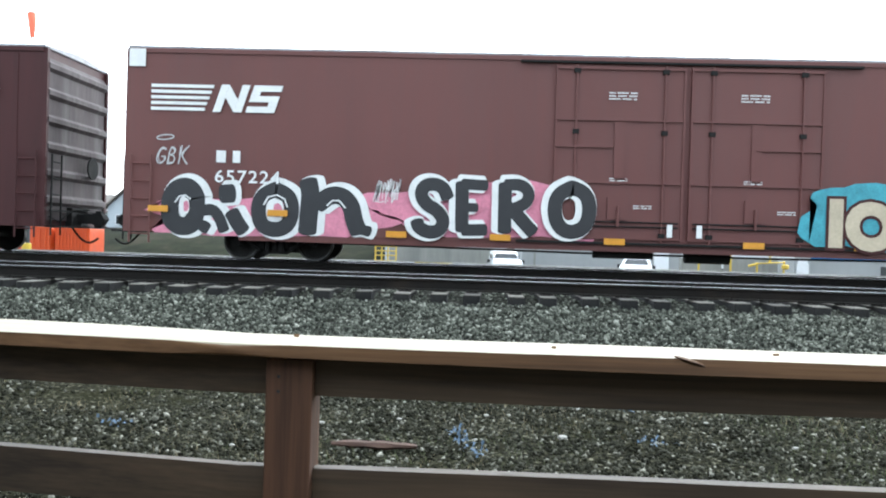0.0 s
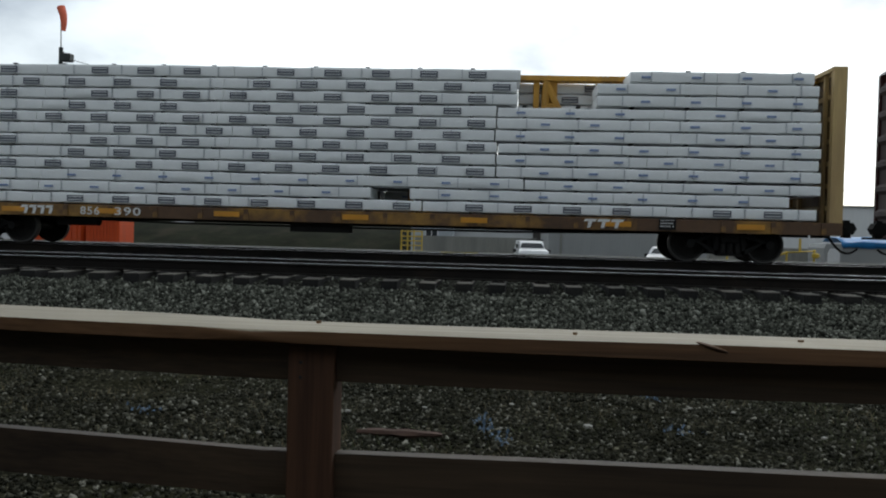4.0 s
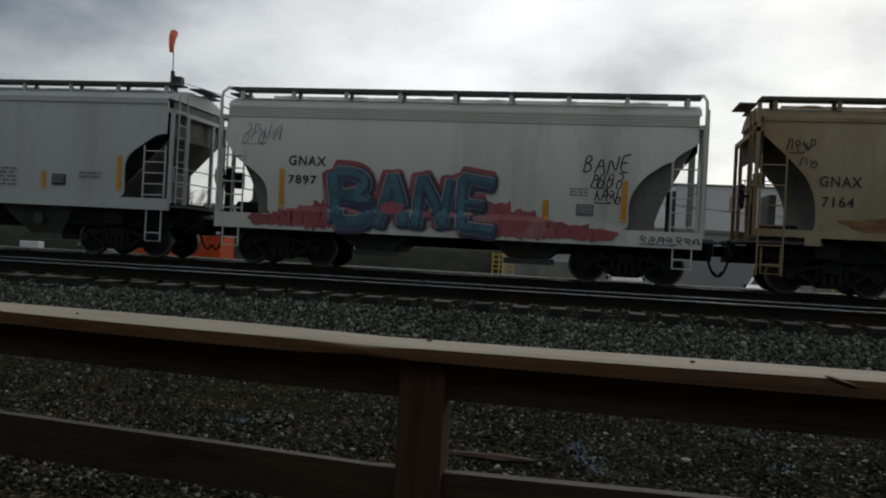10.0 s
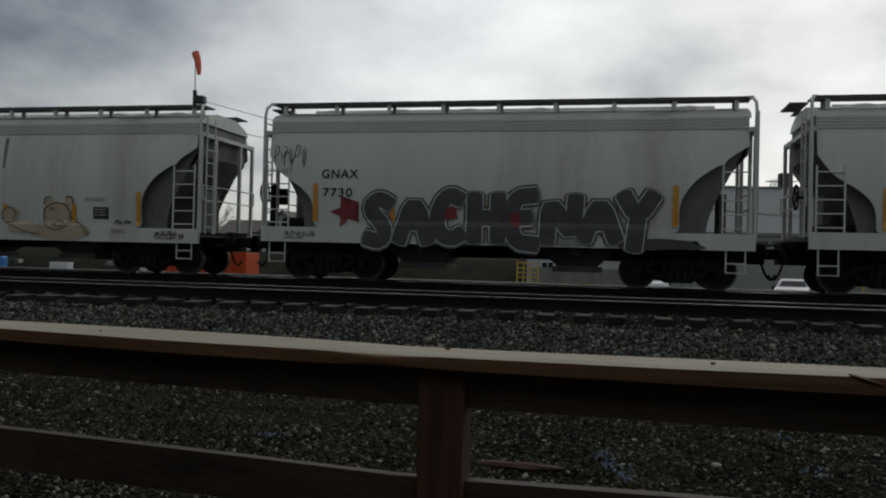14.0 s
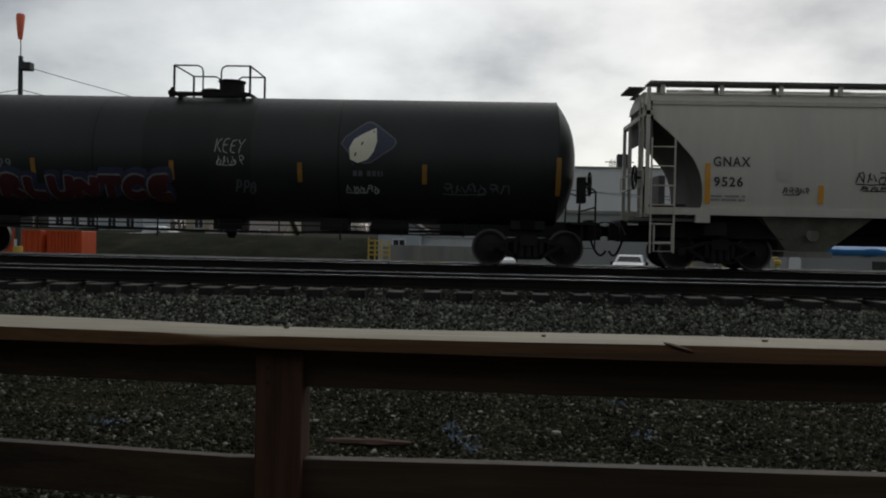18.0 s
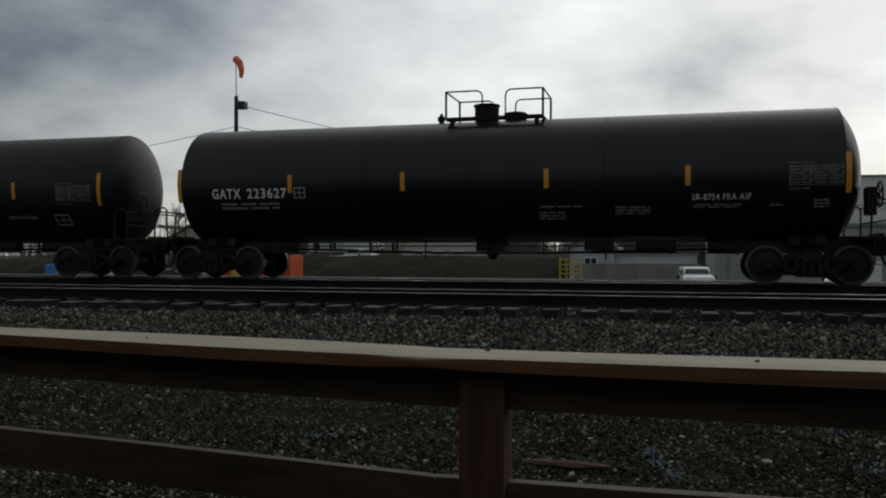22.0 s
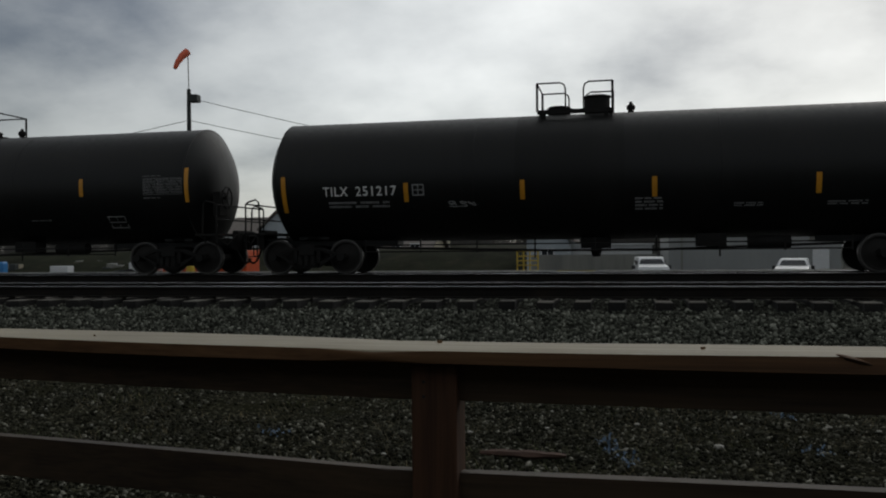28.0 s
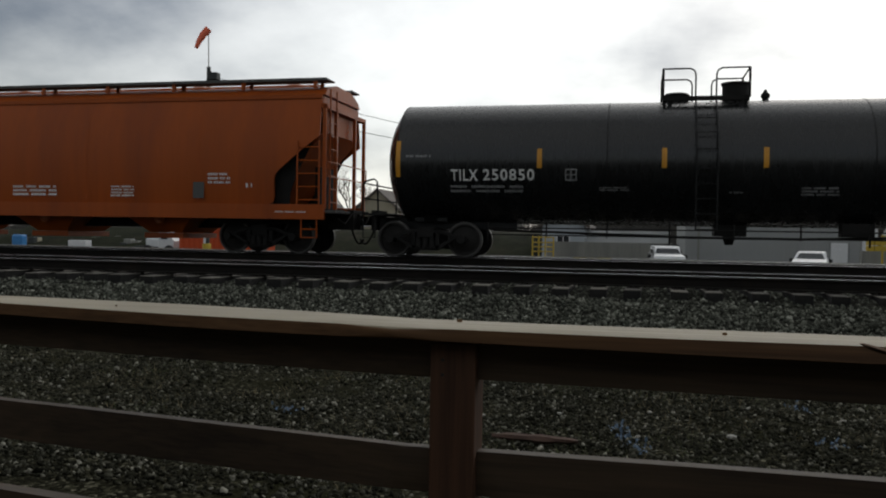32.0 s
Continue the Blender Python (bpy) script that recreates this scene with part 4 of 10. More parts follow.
def build_truck():
    """A two-axle freight truck; the wheelsets turn on it."""
    t = new("truck")
    bm = B()
    box(bm, -0.20, 0.20, -1.15, 1.15, 0.48, 0.72)
    rod(bm, (0, 0, 0.72), (0, 0, 0.80), 0.2, 12)
    box(bm, -0.46, 0.46, -0.9, 0.9, 0.22, 0.60)
    for s in (-1, 1):
        box(bm, s * 0.42 - 0.05, s * 0.42 + 0.05, -0.68, 0.68, 0.36, 0.5)
    me_ob = part("truck", bm, M_BLACK)
    bpy.data.objects.remove(t)
    t = me_ob
    for s in (-1, 1):
        bm = B()
        y0, y1 = (s * 1.0, s * 1.13) if s > 0 else (-1.13, -1.0)
        prism(bm, [(-0.96, 0.51), (-0.74, 0.53), (-0.40, 0.66), (0.40, 0.66), (0.74, 0.53), (0.96, 0.51), (0.96, 0.455), (0.72, 0.455), (0.36, 0.585), (-0.36, 0.585), (-0.72, 0.455), (-0.96, 0.455)], y0, y1)
        for k in (-1, 1):
            prism(bm, [(k * 0.76, 0.47), (k * 0.66, 0.47), (k * 0.24, 0.26), (k * 0.30, 0.17)], y0, y1)
            prism(bm, [(k * 0.25, 0.60), (k * 0.34, 0.60), (k * 0.34, 0.24), (k * 0.25, 0.24)], y0, y1)
        prism(bm, [(-0.33, 0.26), (0.33, 0.26), (0.30, 0.16), (-0.30, 0.16)], y0, y1)
        for k in (-1, 1):
            lathe(bm, [(y0 - 0.05 if s < 0 else y1, 0.10), (y0 if s < 0 else y1 + 0.05, 0.10)], "y", (k * 0.875, 0, WHEEL_R), 12)
        side = part("side_frame", bm, M_BLACK, t)
        bm = B()
        for k in (-0.16, 0, 0.16):
            lathe(bm, [(0.22, 0.062), (0.30, 0.066), (0.38, 0.062), (0.46, 0.066)], "z", (k, s * 1.14, 0), 10)
        pieces("spring", bm, M_BLACK, t)
    for k in (-1, 1):
        bm = B()
        for s in (-1, 1):
            a = 0.70
            prof = [(a - 0.07, WHEEL_R - 0.09), (a - 0.07, WHEEL_R + 0.0), (a + 0.055, WHEEL_R + 0.0), (a + 0.07, WHEEL_R - 0.016), (a + 0.072, WHEEL_R - 0.048), (a + 0.071, WHEEL_R - 0.09), (a + 0.02, WHEEL_R - 0.10), (a + 0.03, 0.2), (a + 0.06, 0.14), (a + 0.06, 0.09)]
            if s < 0:
                prof = [(-p, r) for p, r in prof]
            lathe(bm, prof, "y", (0, 0, 0), 36)
        rod(bm, (0, -1.1, 0), (0, 1.1, 0), 0.085, 12)
        for f in bm.faces:
            c = f.calc_center_median()
            f.material_index = 1 if math.hypot(c.x, c.z) > WHEEL_R - 0.036 else 0
        w = part("wheelset", bm, (M_WHEEL, M_TREAD), t, smooth=True)
        w.location = (k * 0.875, 0, WHEEL_R)
    return t


TRUCK = build_truck()


def bpy_remove_tree(ob):
    for o in (*ob.children_recursive, ob):
        bpy.data.objects.remove(o)


def add_trucks(car, offs):
    for o in offs:
        c = copy_thing(TRUCK, pose(o, 0, 0))
        c.parent = car


def couplers(car, ends, z=0.86, reach=0.75):
    for e, s in ends:
        bm = B()
        box(bm, min(e, e + s * 0.55), max(e, e + s * 0.55), -0.11, 0.11, z - 0.12, z + 0.12)
        x = e + s * 0.55
        prism(bm, [(x, z - 0.14), (x + s * 0.22, z - 0.14), (x + s * 0.30, z), (x + s * 0.22, z + 0.14), (x, z + 0.14)], -0.17, 0.13)
        box(bm, min(e, e + s * 0.16), max(e, e + s * 0.16), -0.42, 0.42, z - 0.24, z + 0.26)
        prism(bm, [(x + s * 0.02, z - 0.22), (x + s * 0.20, z - 0.22), (x + s * 0.17, z + 0.20), (x + s * 0.05, z + 0.20)], -0.09, 0.09)
        part("coupler", bm, M_BLACK, car)
        bm = B()
        pipe(bm, [(e + s * 0.10, -1.40, z + 0.02), (e + s * 0.12, -0.95, z - 0.10), (e + s * 0.16, -0.5, z + 0.16), (e + s * 0.45, -0.12, z + 0.22)], 0.018)
        part("uncoupling_lever", bm, M_BLACK, car)
        bm = B()
        pts = [(e + s * (0.05 + reach * i / 8), -0.35, z - 0.08 - 0.50 * math.sin(math.pi * i / 8 * 0.72)) for i in range(9)]
        pipe(bm, pts, 0.028)
        part("brake_hose", bm, M_BLACK, car)


def ladder(car, x, y, z0, z1, w=0.42, n=6, material=None, axis="x"):
    bm = B()
    r = 0.017
    if axis == "x":
        rod(bm, (x - w / 2, y, z0), (x - w / 2, y, z1), 0.022, 6)
        rod(bm, (x + w / 2, y, z0), (x + w / 2, y, z1), 0.022, 6)
        for i in range(n):
            z = z0 + (z1 - z0) * (i + 0.5) / n
            rod(bm, (x - w / 2, y, z), (x + w / 2, y, z), r, 6)
    else:
        rod(bm, (x, y - w / 2, z0), (x, y - w / 2, z1), 0.022, 6)
        rod(bm, (x, y + w / 2, z0), (x, y + w / 2, z1), 0.022, 6)
        for i in range(n):
            z = z0 + (z1 - z0) * (i + 0.5) / n
            rod(bm, (x, y - w / 2, z), (x, y + w / 2, z), r, 6)
    return part("ladder", bm, material or M_BLACK, car)


CARS = []


def car_thing(name, label, centre):
    c = thing(name, label, "railcar", "cars of the freight train", pose(centre, TRAIN_C, RAIL_Z))
    CARS.append((c, centre))
    return c


# ---------- boxcars ----------
def boxcar(label, centre, half, top, floor, paint, trucks, ribs, doors, corrugated=True):
    car = car_thing("boxcar", label, centre)
    y = -1.6
    bm = B()
    box(bm, -half, half, y, -y, floor, top)
    body = part("body", bm, paint, car)
    bm = B()
    prism_x(bm, [(y - 0.03, top), (-y + 0.03, top), (-y + 0.03, top + 0.05), (0, top + 0.16), (y - 0.03, top + 0.05)], -half - 0.04, half + 0.04)
    part("roof", bm, M_GALV, car, "dusty galvanised roof")
    bm = B()
    for x in ribs:
        box(bm, x - 0.06, x + 0.06, y - 0.014, y, floor + 0.25, top - 0.12)
    box(bm, -half, half, y - 0.03, y, top - 0.10, top)
    pieces("side_post", bm, paint, car)
    bm = B()
    box(bm, -half, half, y - 0.035, y, floor, floor + 0.20)
    box(bm, -half + 2.6, half - 2.6, y - 0.02, y + 0.1, floor - 0.14, floor)
    part("side_sill", bm, paint, car)
    for s in (-1, 1):
        e = s * half
        bm = B()
        n = 6
        pts = []
        zz = floor + 0.15
        step = (top - 0.25 - zz) / n
        for i in range(n):
            z0 = zz + i * step
            for k, d in ((0.0, 0.03), (0.55, 0.03), (0.68, 0.11), (0.85, 0.11), (0.97, 0.03)):
                pts.append((e + s * d, z0 + k * step))
        poly = [(e, zz)] + pts + [(e, top - 0.2)]
        prism(bm, poly, -1.52, 1.52)
        part("end_wall", bm, M_BOXEND, car, "dusty brown ribbed end")
        bm = B()
        for yy in (-1.55, 1.55):
            box(bm, min(e, e + s * 0.09), max(e, e + s * 0.09), yy - 0.05, yy + 0.05, floor, top)
        pieces("corner_post", bm, paint, car)
        ladder(car, e - s * 0.32, y - 0.09, floor - 0.25, floor + 1.75, 0.46, 5, paint)
        ladder(car, e + s * 0.16, -1.2, floor - 0.2, floor + 1.7, 0.45, 5, M_BLACK, axis="y")
        bm = B()
        box(bm, min(e + s * 0.1, e + s * 0.16), max(e + s * 0.1, e + s * 0.16), -1.4, 1.4, floor + 0.36, floor + 0.40)
        box(bm, min(e, e + s * 0.45), max(e, e + s * 0.45), -1.4, 1.4, floor - 0.02, floor + 0.03)
        pieces("crossover_platform", bm, M_BLACK, car)
    bm = B()
    lathe(bm, [(half + 0.2, 0.28), (half + 0.24, 0.28)], "x", (0, 0.5, floor + 1.5), 20)
    part("brake_wheel", bm, M_BLACK, car)
    bm = B()
    box(bm, -half + 0.2, half - 0.2, -0.35, 0.35, 0.72, floor)
    for i in range(9):
        x = -half + 3.5 + (2 * half - 7) * i / 8
        box(bm, x - 0.06, x + 0.06, -1.5, 1.5, floor - 0.13, floor)
    part("centre_sill", bm, M_BLACK, car)
    bm = B()
    box(bm, -1.9, -0.6, -1.25, -0.75, floor - 0.3, floor - 0.05)
    rod(bm, (0.2, -0.9, floor - 0.2), (1.2, -0.9, floor - 0.2), 0.17, 12)
    pipe(bm, [(-half + 2.2, -1.1, floor - 0.12), (-2.0, -1.1, floor - 0.20), (2.4, -1.1, floor - 0.2), (half - 2.2, -1.1, floor - 0.12)], 0.025)
    part("brake_gear", bm, M_BLACK, car)
    # double plug doors
    z0, z1 = floor + 0.12, top - 0.2
    for a, b in doors:
        d = part("door", (lambda q: (box(q, a, b, y - 0.055, y, z0, z1), q)[1])(B()), paint, car, "plug door with locking rods")
        bm = B()
        w = b - a
        for k in (0.16, 0.84):
            rod(bm, (a + w * k, y - 0.085, z0 - 0.1), (a + w * k, y - 0.085, z1 + 0.02), 0.026, 8)
        pieces("locking_rod", bm, paint, d)
        bm = B()
        for zz, u0, u1 in ((z0 + 0.04, 0.0, 1.0), (z1 - 0.06, 0.0, 1.0), (z0 + (z1 - z0) * 0.69, 0.02, 0.98), (z0 + (z1 - z0) * 0.535, 0.0 if a < -0.2 else 0.5, 0.45 if a < -0.2 else 1.0), (z0 + (z1 - z0) * 0.33, 0.02, 0.98)):
            box(bm, a + w * u0, a + w * u1, y - 0.105, y - 0.05, zz - 0.022, zz + 0.022)
        box(bm, a + w * 0.46, a + w * 0.54, y - 0.09, y - 0.05, z0 + (z1 - z0) * 0.35, z0 + (z1 - z0) * 0.68)
        box(bm, a, a + 0.05, y - 0.085, y - 0.05, z0, z1)
        box(bm, b - 0.05, b, y - 0.085, y - 0.05, z0, z1)
        pieces("door_rib", bm, paint, d)
        bm = B()
        for k in (0.16, 0.84):
            for zk in (0.03, 0.62, 0.97):
                zz = z0 + (z1 - z0) * zk
                box(bm, a + w * k - 0.07, a + w * k + 0.07, y - 0.12, y - 0.05, zz - 0.05, zz + 0.05)
        pieces("rod_guide", bm, M_BLACK, d)
        bm = B()
        box(bm, a + w * 0.42, a + w * 0.58, y - 0.10, y - 0.05, z0 + 0.45, z0 + 0.95)
        rod(bm, (a + w * 0.5, y - 0.13, z0 + 0.3), (a + w * 0.5, y - 0.13, z0 + 0.75), 0.03, 8)
        part("lock_handle", bm, paint, d)
        for zz in (z0 + 0.30, z0 + 0.40):
            bm = B()
            rod(bm, (a + 0.1, y - 0.10, zz), (b - 0.1, y - 0.10, zz), 0.018, 6)
            part("pull_rod", bm, M_BLACK, d)
    bm = B()
    box(bm, doors[0][0] - 0.8, doors[-1][1] + 0.8, y - 0.12, y - 0.03, z0 - 0.10, z0 - 0.05)
    box(bm, doors[0][0] - 0.8, doors[-1][1] + 0.8, y - 0.10, y - 0.03, z1 + 0.05, z1 + 0.1)
    pieces("door_track", bm, M_BLACK, car)
    add_trucks(car, (-trucks, trucks))
    couplers(car, ((-half, -1), (half, 1)))
    return car


def strip(car, x, z, w, h, y):
    plate("reflector", [(-w / 2, -h / 2), (w / 2, -h / 2), (w / 2, h / 2), (-w / 2, h / 2)], on_side(x, z, y), M_REFL, car, "yellow reflective strip")


NS_FIRST = (([(-11.0, 1.40), (-11.1, 1.59), (-11.29, 1.66), (-11.52, 1.54), (-11.61, 1.25), (-11.59, 0.93), (-11.41, 0.74), (-11.15, 0.75), (-11.01, 0.90), (-11.0, 1.40)], 0.42),
            ([(-10.80, 1.12), (-10.61, 1.15), (-10.45, 0.97), (-10.34, 0.68)], 0.26), ([(-10.83, 0.66), (-10.74, 0.82)], 0.24), ([(-10.40, 1.50), (-10.16, 1.52)], 0.42), ([(-10.17, 1.09), (-10.03, 0.85), (-9.90, 0.68)], 0.34),
            ([(-9.19, 1.64), (-8.86, 1.50), (-8.78, 1.18), (-8.87, 0.82), (-9.16, 0.70), (-9.49, 0.80), (-9.58, 1.16), (-9.50, 1.48), (-9.19, 1.64)], 0.34),
            ([(-8.44, 1.84), (-8.37, 1.54), (-8.41, 1.09), (-8.43, 0.70)], 0.42), ([(-8.21, 1.32), (-7.93, 1.55), (-7.64, 1.53), (-7.44, 1.31), (-7.38, 0.99), (-7.27, 0.74)], 0.40), ([(-7.25, 0.80), (-7.02, 0.74)], 0.24))
NS_SECOND = (([(-5.28, 1.56), (-5.37, 1.77), (-5.57, 1.86), (-5.80, 1.82), (-5.89, 1.62), (-5.76, 1.39), (-5.49, 1.26), (-5.34, 1.03), (-5.44, 0.80), (-5.70, 0.76), (-5.92, 0.88), (-5.95, 1.01)], 0.30),
             ([(-4.96, 1.88), (-4.94, 0.84)], 0.30), ([(-4.94, 1.87), (-4.42, 1.85)], 0.24), ([(-4.92, 1.35), (-4.62, 1.35)], 0.20), ([(-4.91, 0.84), (-4.42, 0.86)], 0.26),
             ([(-4.0, 1.88), (-3.99, 0.84)], 0.30), ([(-3.98, 1.87), (-3.65, 1.90), (-3.46, 1.74), (-3.49, 1.51), (-3.72, 1.37), (-3.91, 1.35)], 0.26), ([(-3.81, 1.32), (-3.52, 1.0), (-3.36, 0.84)], 0.30),
             ([(-2.52, 1.86), (-2.21, 1.74), (-2.10, 1.40), (-2.19, 0.98), (-2.51, 0.84), (-2.79, 0.96), (-2.91, 1.31), (-2.84, 1.69), (-2.52, 1.86)], 0.32))


def build_ns():
    c = boxcar("long brown high-cube boxcar with striped white emblem and sprayed lettering", 4.56, 12.61, 4.78, 0.60, M_BOX_NS, 9.3, (), ((-2.93, -0.06), (0.06, 2.97)))
    y = -1.64
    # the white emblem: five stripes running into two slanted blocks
    for i in range(5):
        z = 3.93 - 0.13 * i
        plate("emblem_stripe", [(-0.73, -0.036), (0.70 - 0.05 * i, -0.036), (0.72 - 0.05 * i, 0.036), (-0.73, 0.036)], on_side(-11.37, z, y), M_WHITE, c)
    lean = lambda quads: [[(u + 0.32 * v, v) for u, v in q] for q in quads]
    bar = lambda a, b, c, d: [(a, c), (b, c), (b, d), (a, d)]
    plate("emblem_block", lean([bar(-0.34, -0.16, -0.31, 0.31), [(-0.159, 0.31), (-0.159, 0.02), (0.139, -0.31), (0.139, -0.02)], bar(0.14, 0.32, -0.31, 0.31)]), on_side(-10.24, 3.67, y), M_WHITE, c)
    plate("emblem_block", lean([bar(-0.33, 0.33, 0.17, 0.31), bar(-0.33, -0.13, 0.07, 0.169), bar(-0.33, 0.33, -0.07, 0.069), bar(0.13, 0.33, -0.17, -0.071), bar(-0.33, 0.33, -0.31, -0.171)]), on_side(-9.5, 3.67, y), M_WHITE, c)
    bars("stencil", on_side(-10.29, 2.35, y), 0.55, 0.27, 1, M_WHITE, c, 3, 0.0, 2)
    word("stencil", "657224", 1.49, 0.29, on_side(-9.83, 1.90, y - 0.03), M_WHITE, c, "", 0.012)
    plate("white_corner_panel", [(-0.19, -0.2), (0.19, -0.2), (0.19, 0.2), (-0.19, 0.2)], on_side(-12.44, 4.56, y), M_WHITE, c)
    plate("graffiti_cloud", blob(0, 0, 5.4, 0.85, 4, 40, 0.18), on_side(-9.45, 0.98, y - 0.002), M_PINK, c, "ragged pink sprayed background")
    plate("graffiti_cloud", blob(0, 0, 5.2, 1.25, 6, 40, 0.2), on_side(-4.15, 1.32, y - 0.002), M_PINK, c, "ragged pink sprayed background")
    ink = on_side(0, 0, y - 0.012)
    spray(c, "graffiti", NS_FIRST, ink, ((M_WHITE, 0.16, 0.09, 0.02), (M_DARKINK, 0.0, 0.0, 0.0)), "white-edged black sprayed lettering")
    for q in ((-11.27, 1.20, 0.24, 0.40), (-9.17, 1.17, 0.38, 0.50)):
        plate("graffiti_eye", blob(0, 0, q[2], q[3], 3, 24, 0.05), on_side(q[0], q[1], y - 0.031), M_WHITE, c)
        plate("graffiti_eye", blob(0.05, 0.0, q[2] * 0.5, q[3] * 0.6, 4, 24, 0.1), on_side(q[0], q[1], y - 0.034), M_PINK, c)
    for pts in ([(-11.48, 1.28), (-11.38, 1.42), (-11.24, 1.45), (-11.12, 1.36)], [(-9.44, 1.28), (-9.34, 1.46), (-9.14, 1.51), (-8.96, 1.42), (-8.90, 1.24)], [(-8.0, 1.30), (-7.88, 1.42), (-7.72, 1.42), (-7.58, 1.26)]):
        bm = B()
        ribbon(bm, pts, 0.035, on_side(0, 0, y - 0.034))
        part("graffiti_line", bm, M_WHITE, c)
    spray(c, "graffiti", NS_SECOND, on_side(0, 0, y - 0.082), ((M_WHITE, 0.15, -0.07, 0.02), (M_DARKINK, 0.0, 0.0, 0.0)), "white-edged black sprayed lettering")
    spray(c, "graffiti_tag", tag_strokes("GBK", 0.78, 0.40, 0.030, 0.2) + tag_strokes("GBK", 0.72, 0.34, 0.02, 0.1), on_side(-11.56, 2.35, y - 0.004), ((M_TAGWHITE, 0.0, 0.0, 0.0),), "thin white sprayed tag")
    spray(c, "graffiti_tag", (([(0.2 * math.cos(a * 0.524), 0.055 * math.sin(a * 0.524) + 0.02 * math.cos(a * 0.524)) for a in range(12)] + [(0.2, 0.02)], 0.025),), on_side(-11.75, 2.76, y - 0.004), ((M_TAGWHITE, 0.0, 0.0, 0.0),), "thin white sprayed ring")
    scribble("graffiti_tag", on_side(-6.64, 1.69, y - 0.02), 0.55, 0.5, M_WHITE, c, 5, 8, 0.022)
    plate("graffiti_cloud", blob(0, 0, 3.2, 1.45, 9, 34, 0.15), on_side(4.1, 1.35, y - 0.09), M_TURQ, c, "turquoise sprayed background")
    graffiti(c, "ION", 4.35, 1.22, 2.5, 1.1, on_side(0, 0, y - 0.10), ((M_BOX_BN, 0.12), (M_BEIGE, 0.07)), "beige sprayed lettering")
    for x, z in ((-11.85, 1.13), (-9.11, 1.10), (-6.41, 0.70), (-4.08, 0.70), (-1.55, 0.68), (1.5, 0.68), (3.9, 0.70)):
        strip(c, x, z, 0.46, 0.14, y - 0.09)
    for x, z in ((-1.45, 3.85), (1.45, 3.85), (-1.5, 2.0), (1.45, 2.0), (-0.95, 1.4), (2.2, 1.35)):
        bars("stencil", on_side(x, z + 0.05, y - 0.05), 0.62 if z > 3 else 0.4, 0.2 if z > 3 else 0.1, 3 if z > 3 else 2, M_WHITE, c, int(abs(x) * 10), 0.5)
    for x in (-0.35, 0.3):
        plate("white_latch_mark", [(-0.06, -0.14), (0.06, -0.14), (0.06, 0.14), (-0.06, 0.14)], on_side(x, 0.95, y - 0.1), M_WHITE, c)
    return c


